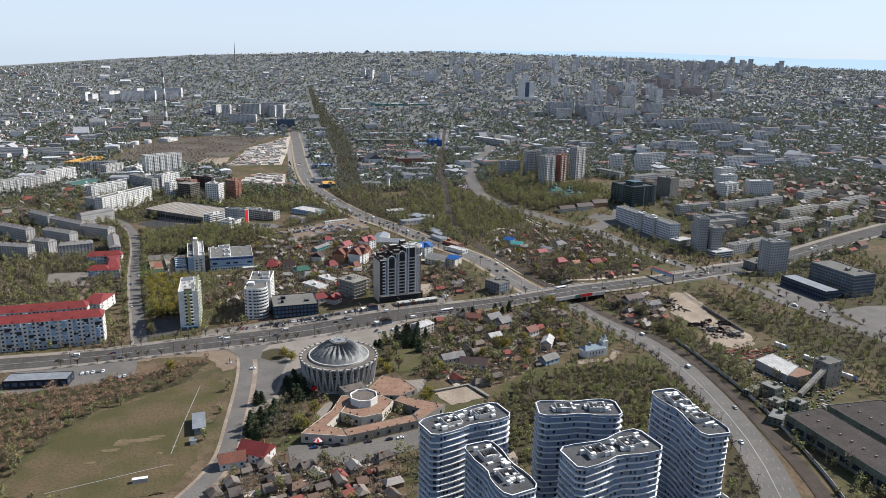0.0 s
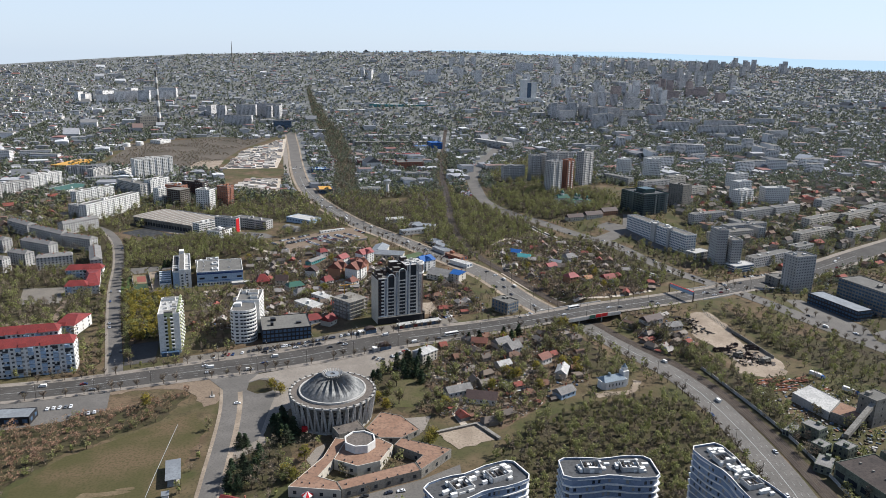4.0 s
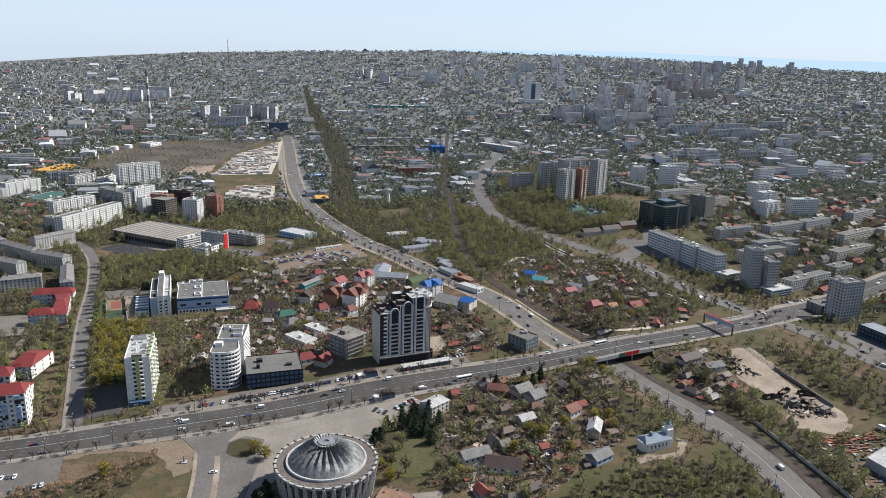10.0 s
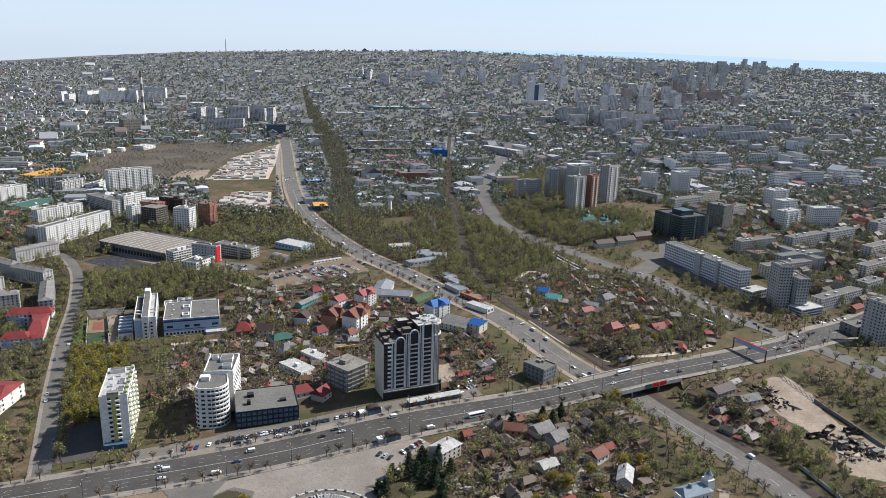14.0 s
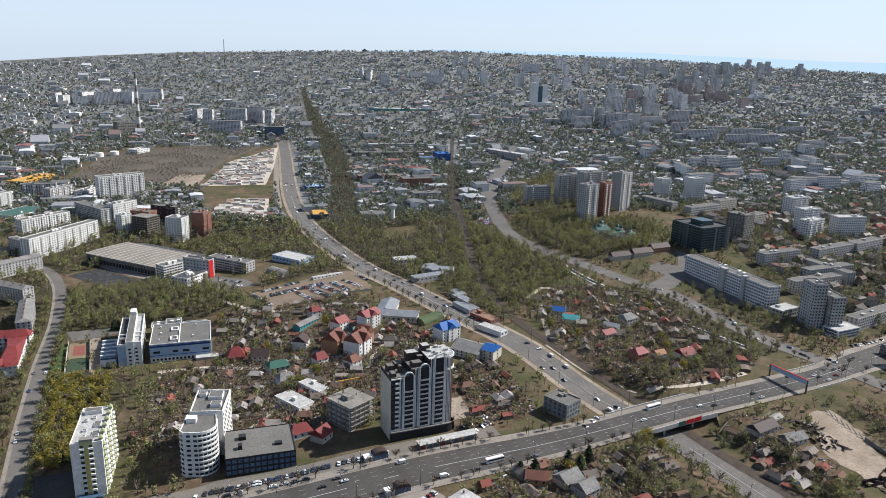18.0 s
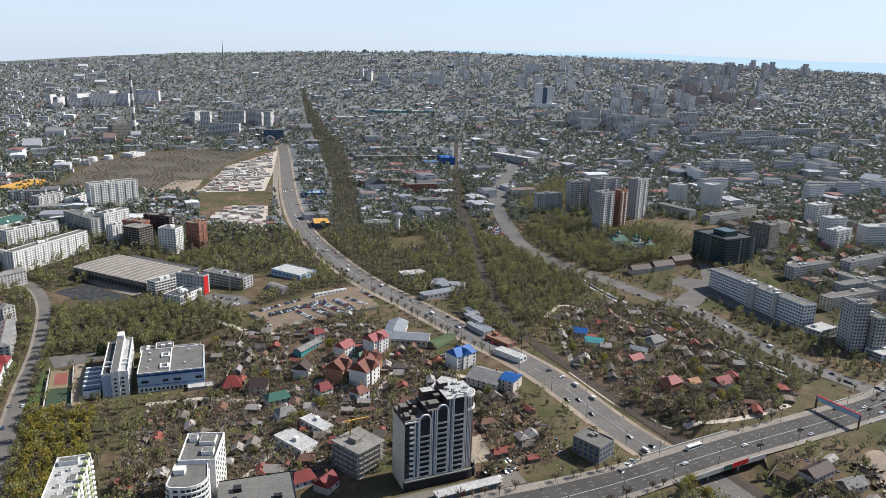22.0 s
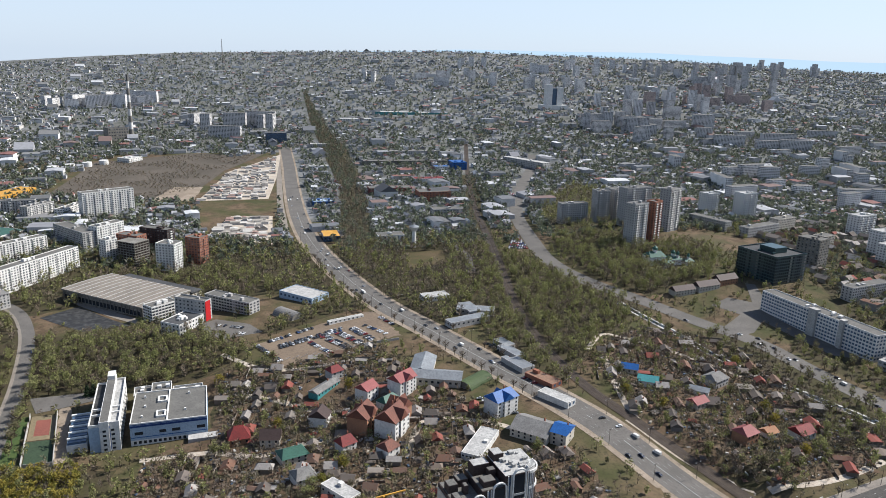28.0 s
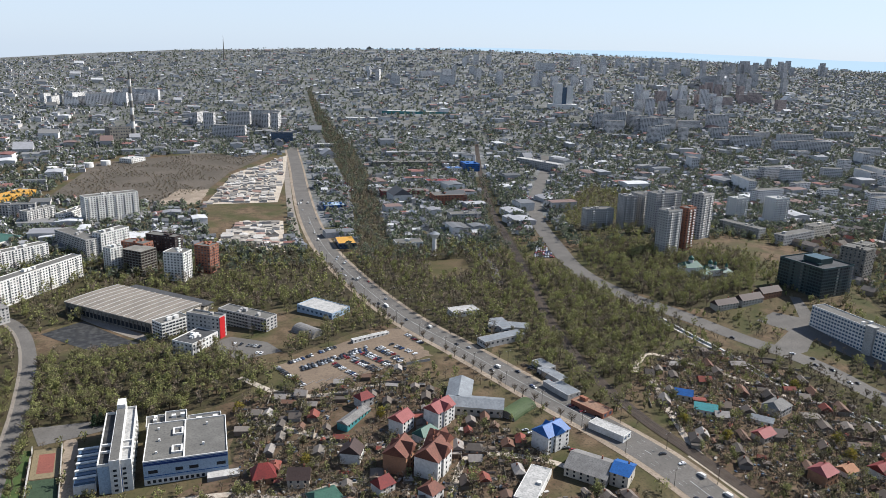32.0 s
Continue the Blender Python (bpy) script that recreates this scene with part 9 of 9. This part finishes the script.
for i, (poly, sp, rot) in enumerate(VILLAGES):
    ground_patch("garden_soil", "dug brown garden soil and rough grass between the houses", "ground", poly, M["garden"], 0.05, step=12, keep=False)
    X, Y = sample_zone(poly, sp, g0, 0.38)
    rough = (X < -32) & (Y < 778) & (X > -100) & (Y > 640) & (g0.uniform(0, 1, len(X)) < 0.72)
    if i in (0, 1, 5):
        rough |= g0.uniform(0, 1, len(X)) < 0.3
    X, Y = X[~rough], Y[~rough]
    near = (Y < 800) & (X > -100) & (X < 300) & ((Y > 640) | (Y < 590)) & (np.arange(len(X)) % 9 < 6)
    for x, y in zip(X[near], Y[near]):
        put(rv.choice(COTTAGES), x, y, rot + rv.gauss(0, 5) + rv.choice((0, 90, 180, 270)), gz(x, y))
    houses("garden_houses", "small plastered houses with pitched roofs among gardens", X[~near], Y[~near], rot, (6, 12) if i == 1 else (5, 9.5), (2.2, 3.6), 320 + i, "roofs", "yardwalls", 0.12)
    PLOTS.append((X, Y, rot, sp))
    mark(X, Y, 2)
    # sheds and yard clutter
    SX, SY = sample_zone(poly, sp * 0.95, g0)
    houses("garden_sheds", "low sheds, stores and lean-tos in the gardens", SX, SY, rot, (2.5, 5.5), (1.5, 2.4), 120 + i, "roofs", "yardwalls", 0.5)
    # fences between the plots
    q = []
    a = math.radians(rot)
    for x, y in zip(X, Y):
        for ang, L in ((a, sp), (a + math.pi / 2, sp)):
            if rv.random() < 0.25:
                continue
            ox, oy = x + sp / 2 * math.cos(ang + math.pi / 2), y + sp / 2 * math.sin(ang + math.pi / 2)
            e = [(ox - L / 2 * math.cos(ang), oy - L / 2 * math.sin(ang)), (ox + L / 2 * math.cos(ang), oy + L / 2 * math.sin(ang))]
            if not is_free(np.array([e[0][0], e[1][0]]), np.array([e[0][1], e[1][1]])).all():
                continue
            z0, z1 = gz(*e[0]), gz(*e[1])
            nx, ny = 0.08 * math.sin(ang), -0.08 * math.cos(ang)
            for s in (-1, 1):
                q.append([(e[0][0] + s * nx, e[0][1] + s * ny, z0 - 0.3), (e[1][0] + s * nx, e[1][1] + s * ny, z1 - 0.3), (e[1][0] + s * nx, e[1][1] + s * ny, z1 + 1.7), (e[0][0] + s * nx, e[0][1] + s * ny, z0 + 1.7)])
            q.append([(e[0][0] - nx, e[0][1] - ny, z0 + 1.7), (e[1][0] - nx, e[1][1] - ny, z1 + 1.7), (e[1][0] + nx, e[1][1] + ny, z1 + 1.7), (e[0][0] + nx, e[0][1] + ny, z0 + 1.7)])
    thing("garden_fences", "grey and brown garden fences between the plots", "fence", kind="stuff", geo=tri_mesh("garden_fences", np.array(q), M["walls"], 4))
    X, Y = sample_zone(poly, 3.8, g0)
    k = g0.uniform(0, 1, len(X)) < (0.5 if i == 2 else 0.7)
    wood("garden_trees", "bare garden trees and shrubs", X[k], Y[k], "twigs", (3, 8.5), 44, 0.6, 40 + i)
    k2 = ~k & (g0.uniform(0, 1, len(X)) < 0.6)
    wood("garden_trees", "garden trees in thin leaf", X[k2], Y[k2], "leafgreen", (4, 9.5), 80, 0.34, 140 + i)
    # barrels, timber, scrap and frames in the yards
    X, Y = sample_zone(poly, 3.4, g0)
    k = g0.uniform(0, 1, len(X)) < 0.4
    clutter("yard_clutter", "barrels, timber, scrap and beds in the yards", X[k], Y[k], 400 + i)
    for x, y in zip(X[::45 if i == 2 else 90], Y[::45 if i == 2 else 90]):
        put(rv.choice(GREEN + YELLOW[:1]), x, y, rv.uniform(0, 360), gz(x, y))
LANES = (((-98, 772), (-60, 772), (-25, 758), (5, 764), (30, 758)), ((58, 730), (80, 770), (120, 755), (135, 740)), ((-55, 845), (-15, 820), (10, 800), (40, 790), (90, 770)), ((-30, 640), (0, 690), (40, 720)),
         ((208, 745), (224, 705), (242, 679), (262, 664), (300, 665), (345, 678)), ((230, 860), (245, 880), (262, 890), (300, 850), (330, 800)), ((230, 700), (215, 745), (222, 790), (238, 850)), ((60, 540), (110, 500), (95, 470), (100, 430)),
         ((-60, 900), (-30, 870), (0, 862), (40, 868)), ((-75, 340), (-20, 345), (40, 365)), ((140, 470), (150, 500), (180, 540)))
for ln in LANES:
    ribbon(smooth_line(ln, 5), -2.3, 2.3, 0.16, M["lane"], "lane", "narrow pale dirt lane", "path")
# woods: outline, spacing, mix of leaf and bare
WOODS = [
    ([(105, 345), (228, 335), (258, 400), (258, 450), (235, 468), (205, 466), (150, 450), (95, 400)], 4.0, 0.65, (2.8, 6)),
    ([(150, 860), (188, 800), (240, 870), (330, 950), (285, 1010), (270, 1080), (230, 1180), (205, 1100), (160, 960)], 5.0, 0.75, (5, 9)),
    ([(-215, 880), (-130, 862), (-60, 868), (-38, 905), (-70, 950), (-130, 970), (-210, 985)], 5.0, 0.75, (5, 9)),
    ([(305, 1030), (345, 975), (430, 1000), (480, 1080), (470, 1120), (420, 1112), (370, 1190), (310, 1180)], 5.2, 0.8, (6, 10)),
    ([(60, 1010), (130, 905), (150, 960), (200, 1060), (225, 1180), (180, 1260), (80, 1250), (50, 1150)], 5.2, 0.5, (5, 8)),
    ([(-215, 486), (-128, 502), (-75, 529), (-93, 486), (-140, 455), (-158, 425), (-172, 380), (-230, 380)], 4.0, 0.12, (2, 4.5)),
    ([(292, 300), (300, 380), (330, 470), (308, 560), (296, 600), (294, 480), (284, 380)], 5.0, 0.5, (4, 8)),
    ([(380, 640), (400, 600), (440, 560), (470, 430), (440, 420), (400, 500), (392, 560)], 6.0, 0.5, (4, 8)),
    ([(-330, 1080), (-240, 1040), (-130, 1120), (-60, 1060), (30, 1020), (44, 1090), (0, 1250), (-30, 1260), (-120, 1290), (-210, 1330), (-330, 1330), (-430, 1250)], 7.0, 0.6, (5, 9)),
    ([(-34, 942), (6, 990), (20, 1000), (66, 1020), (74, 984), (46, 978), (-20, 935)], 6.0, 0.7, (5, 9)),
    ([(-435, 560), (-262, 640), (-225, 1000), (-300, 1090), (-435, 1240)], 8.0, 0.55, (4, 8)),
    ([(205, 700), (250, 670), (330, 690), (420, 720), (400, 820), (370, 900), (352, 880), (372, 720), (262, 690)], 6.0, 0.6, (4, 7)),
    ([(420, 760), (450, 780), (430, 860), (410, 850)], 6.0, 0.7, (4, 7)),
    ([(80, 500), (70, 540), (40, 560), (46, 500), (60, 470)], 6.0, 0.7, (4, 7)),
    ([(-44, 430), (-10, 450), (-14, 400), (-40, 390)], 5.0, 0.4, (4, 7)),
    ([(190, 215), (232, 280), (252, 340), (240, 345), (215, 300), (180, 250)], 5.0, 0.5, (3, 6)),
    ([(-200, 620), (-175, 600), (-190, 760), (-230, 760)], 7.0, 0.6, (4, 7)),
    ([(-165, 640), (-110, 650), (-110, 765), (-165, 765), (-175, 720)], 6.0, 0.6, (4, 7)),
    ([(-260, 990), (-235, 1010), (-260, 1090), (-290, 1090)], 6.0, 0.6, (5, 8)),
    ([(-215, 1180), (-140, 1100), (-100, 1090), (-60, 1040), (0, 1060), (-80, 1180), (-100, 1160)], 7.0, 0.6, (5, 8)),
    ([(40, 830), (-30, 860), (-60, 830), (-60, 800), (-10, 850), (30, 860)], 6.0, 0.4, (3, 5)),
    ([(180, 560), (232, 585), (245, 540), (225, 500), (200, 520)], 7.0, 0.6, (4, 8)),
    ([(-330, 640), (-185, 640), (-190, 700), (-215, 860), (-340, 880)], 5.2, 0.45, (4, 8)),
    ([(-41, 530), (-34, 536), (-25, 533), (-20, 520), (-28, 514), (-37, 518)], 3.2, 0.15, (2, 4.2)),
    ([(296, 604), (318, 560), (314, 520), (304, 490), (296, 500), (292, 560)], 5.0, 0.6, (4, 7)),
    ([(386, 622), (392, 570), (392, 520), (404, 520), (404, 580), (396, 626)], 5.0, 0.7, (5, 8)),
    ([(560, 700), (760, 800), (900, 1000), (600, 1100), (500, 880), (520, 780)], 9.0, 0.55, (5, 9)),
    ([(440, 440), (520, 420), (640, 560), (640, 740), (560, 720), (500, 560), (460, 560)], 9.0, 0.5, (4, 8)),
    ([(-430, 1000), (-300, 1090), (-330, 1240), (-430, 1250)], 8.0, 0.55, (5, 8)),
    ([(56, 1200), (100, 1200), (132, 1750), (128, 2090), (98, 2300), (88, 2502), (70, 2842), (66, 3100), (52, 3100), (52, 2842), (56, 2412), (70, 2090), (78, 1845), (80, 1600)], 7.0, 0.5, (6, 10)),
    ([(215, 1200), (245, 1190), (310, 1480), (360, 1740), (335, 1750), (270, 1480)], 9.0, 0.6, (5, 8)),
    ([(330, 1200), (480, 1180), (560, 1300), (540, 1640), (430, 1500), (350, 1320)], 9.0, 0.7, (6, 10)),
]
for i, (poly, sp, green, hh) in enumerate(WOODS):
    X, Y = sample_zone(poly, sp * 1.45, g0)
    k = g0.uniform(0, 1, len(X)) < green
    near_ = max(p[1] for p in poly) < 700
    n, sz = (280, 0.25) if near_ else ((210, 0.29) if max(p[1] for p in poly) < 1200 else (60, 0.5))
    ground_patch("wood_floor", "dark leaf litter and scrub under the trees", "ground", poly, M["litter"], 0.05, step=12, keep=False)
    if i in (22, 23, 24, 25):
        OCC[...] |= inside(poly, OX, OY)
    wood("wood", "dense spring trees in thin new leaf", X[k], Y[k], "citygreen" if max(p[1] for p in poly) > 1700 else "leafgreen", (hh[0] * 1.3, hh[1] * 1.75), n, sz, 60 + i, 0.44 if hh[1] > 5 else 0.75)
    wood("bare_wood", "bare brown trees and scrub", X[~k], Y[~k], "scrub" if i == 5 else "twigs", (hh[0] * 1.2, hh[1] * 1.6), int(n * 0.66), sz * 1.75, 90 + i, 0.44 if hh[1] > 5 else 0.75)
X, Y = sample_zone([(-148, 632), (-112, 634), (-118, 700), (-130, 764), (-168, 764), (-160, 700)], 6.5, g0)
wood("willow_grove", "rounded yellow-green willows beside the street", X, Y, "leafyellow", (7, 11), 170, 0.36, 501, 0.5)
# works yard clutter by the lower road
X, Y = sample_zone([(300, 380), (330, 372), (372, 400), (380, 480), (350, 486), (320, 480), (312, 420)], 4.0, g0)
clutter("works_clutter", "pallets, crates and machine parts in the works yard", X, Y, 502)
# scattered trees and scrub on the rough ground between
ROUGH = [(-420, 250), (60, 210), (300, 215), (480, 300), (640, 560), (700, 760), (700, 1230), (-430, 1230)]
X, Y = sample_zone(ROUGH, 7.0, g0)
for poly, _, _ in VILLAGES:
    k = ~inside(poly, X, Y)
    X, Y = X[k], Y[k]
for poly, _, _, _ in WOODS:
    k = ~inside(poly, X, Y)
    X, Y = X[k], Y[k]
clump = np.sin(X * 0.031 + 1.3 * np.sin(Y * 0.017)) + np.sin(Y * 0.037 + 2 * np.sin(X * 0.013)) + g0.normal(0, 0.7, len(X))
k = clump > -0.1
kind = g0.uniform(0, 1, len(X))
for sel, mat, lab, hh in ((kind < 0.5, "twigs", "bare scattered trees and scrub", (3, 9)), (kind >= 0.5, "leafgreen", "scattered trees in thin spring leaf", (4, 11))):
    wood("scattered_trees", lab, X[k & sel], Y[k & sel], mat, hh, 68, 0.45, 33 if mat == "twigs" else 34)
# the far city
N = 17000
y = 1270 + 3650 * g0.uniform(0, 1, N) ** 1.35
x = y * g0.uniform(-0.66, 1.02, N)


def far_free(x, y):
    k = is_free(x, y) & (dist_to(DIAG[::6], x, y) > 25) & (dist_to(WEST[::6], x, y) > 16) & (dist_to(RAIL[::6], x, y) > 14)
    for poly in ([(-400, 1600), (-400, 1960), (-228, 2040), (-140, 1990), (-20, 2020), (-26, 1250), (-115, 1290), (-150, 1530), (-230, 1530)], [(56, 1200), (100, 1200), (132, 1750), (128, 2090), (98, 2300), (88, 2502), (70, 2842), (66, 3100), (40, 3100), (40, 2842), (44, 2412), (60, 2090), (68, 1845), (75, 1600)], [(330, 1200), (480, 1180), (560, 1300), (540, 1640), (430, 1500), (350, 1320)]):
        k &= ~inside(poly, x, y)
    return k


k = far_free(x, y)
houses("city_houses", "distant low city houses", x[k], y[k], 10, (6, 14), (3.5, 7), 5, "cityroofs", "citywalls", 0.35)
N = 900
y = 1300 + 3500 * g0.uniform(0, 1, N) ** 1.3
x = y * g0.uniform(-0.6, 1.0, N)
k = far_free(x, y)
houses("city_halls", "distant flat-roofed halls and blocks", x[k], y[k], 8, (18, 46), (6, 14), 6, "cityroofs", "citywalls", 0.9)
N = 24000
y = 1230 + 3700 * g0.uniform(0, 1, N) ** 1.3
x = y * g0.uniform(-0.66, 1.02, N)
k = far_free(x, y)
wood("city_trees", "distant leafing city trees", x[k], y[k], "citygreen", (8, 14), 10, 1.45, 9)
N = 15000
y = 1180 + 1150 * g0.uniform(0, 1, N) ** 1.1
x = np.maximum(-700, y * g0.uniform(-0.6, 0.95, N))
k = far_free(x, y)
wood("town_trees", "garden and street trees among the town houses", x[k], y[k], "citygreen", (7, 13), 14, 1.05, 19)
X, Y = sample_zone([(-385, 1570), (-390, 1930), (-228, 2015), (-75, 2000), (-140, 1830), (-165, 1640), (-240, 1545)], 9, g0)
clump = np.sin(X * 0.05 + np.sin(Y * 0.03)) + np.sin(Y * 0.06 + X * 0.02)
X, Y = X[clump > -0.5], Y[clump > -0.5]
wood("field_scrub", "low brown scrub on the bare field", X, Y, "twigs", (2.5, 6), 24, 0.9, 29, 0.7)
# the open market: many low roofs close together
for poly, sp, sd in (([(-146, 1536), (-124, 1800), (-34, 1990), (-36, 1742), (-46, 1550)], 12.0, 601), ([(-108, 1304), (-90, 1404), (-36, 1408), (-36, 1262)], 9.5, 602)):
    g1 = np.random.default_rng(sd)
    p = np.array(poly)
    X, Y = np.meshgrid(np.arange(p[:, 0].min(), p[:, 0].max(), sp), np.arange(p[:, 1].min(), p[:, 1].max(), sp * 1.2))
    X, Y = X.ravel() + g1.uniform(-2, 2, X.size), Y.ravel() + g1.uniform(-3, 3, X.size)
    k = inside(poly, X, Y) & (g1.uniform(0, 1, X.size) < 0.8)
    houses("market_roofs", "close rows of low pale-roofed market stalls", X[k], Y[k], 2, (6, 15), (2.6, 4.2), sd, "marketroof", "citywalls", 0.85)
# distant car lots beside the roads, each car a lidded box
ROWS = (((35, 1740), (83, 1722), 9, -19), ((28, 1560), (74, 1544), 6, -18), ((33, 1420), (62, 1400), 5, -16), ((255, 1160), (282, 1150), 14, 8), ((345, 1560), (378, 1552), 6, -14), ((31, 1300), (50, 1290), 3, -12), ((300, 1300), (318, 1292), 8, 10))
P = []
for (ax, ay), (bx, by), rows, st in ROWS:
    for i in range(rows):
        for t in np.arange(0, 1, 3.0 / math.hypot(bx - ax, by - ay)):
            if g0.uniform() < 0.8:
                P.append((ax + (bx - ax) * t + (2 if st > 0 else 0.6) * i, ay + (by - ay) * t + i * st * 0.6))
P = np.array(P)
P = P[is_free(P[:, 0], P[:, 1]) & (dist_to(DIAG[::4], P[:, 0], P[:, 1]) > 14)]
g = Geo()
for x, y in P:
    z = gz(x, y)
    n = len(g.v)
    g.v += [(x + u * 0.88, y + v * 2.1, z + w) for w in (0.3, 0.95) for u, v in ((-1, -1), (1, -1), (1, 1), (-1, 1))]
    g.v += [(x + u * 0.66, y + v * 0.8 - 0.2, z + 1.45) for u, v in ((-1, -1), (1, -1), (1, 1), (-1, 1))]
    for b in (0, 4):
        g.f += [(n + b + i, n + b + (i + 1) % 4, n + b + 4 + (i + 1) % 4, n + b + 4 + i) for i in range(4)]
    g.f.append((n + 8, n + 9, n + 10, n + 11))
thing("distant_cars", "close rows of cars in distant car lots", "cars", kind="stuff", geo=g, mat=M["carisle"])
# low houses and trees of the middle distance on both flanks
for poly, sp in (([(560, 690), (900, 860), (1250, 1250), (620, 1250), (520, 880)], 24), ([(-440, 1000), (-300, 1120), (-340, 1300), (-440, 1300)], 26)):
    X, Y = sample_zone(poly, sp, g0)
    houses("quarter_houses", "low town houses of the middle distance", X, Y, 20, (9, 17), (4, 8), 8, "roofs", "walls", 0.3)
    X, Y = sample_zone(poly, 11, g0)
    wood("quarter_trees", "town trees of the middle distance", X, Y, "citygreen", (6, 12), 30, 0.6, 81)


# ---------- the last ridge, a backdrop that glows to stand for haze ---
def far_ridge():
    m, nt, b = node_mat("haze_glow", 1.0, 0.0, 0.0)
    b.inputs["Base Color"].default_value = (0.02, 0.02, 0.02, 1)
    # the ridge is no lamp: its pale blue emission stands for distance haze
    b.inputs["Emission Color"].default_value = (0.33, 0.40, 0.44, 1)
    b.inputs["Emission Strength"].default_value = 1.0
    s = np.linspace(-3400, 3400, 140)
    x, y = 4900 * 0.206 + s * 0.9785, 4900 * 0.9785 - s * 0.206
    bear = np.clip(x / y / 0.62, -1.2, 1.2)
    crest = np.interp(bear, (-1.2, -0.587, -0.2, 0.085, 0.34, 0.79, 1.2), (40, 110, 207, 252, 288, 305, 290))
    top = 218 + (crest - 218) * y / 4800 + 1.5 * np.sin(s * 0.0071)
    n = len(s)
    g = Geo()
    g.v = [(x[i], y[i], top[i] - 150) for i in range(n)] + [(x[i], y[i], top[i]) for i in range(n)]
    g.f = [(i, i + 1, n + i + 1, n + i) for i in range(n - 1)]
    thing("backdrop", "far ridge backdrop glowing pale blue as haze", "hills", kind="structure", geo=g, mat=m)


far_ridge()
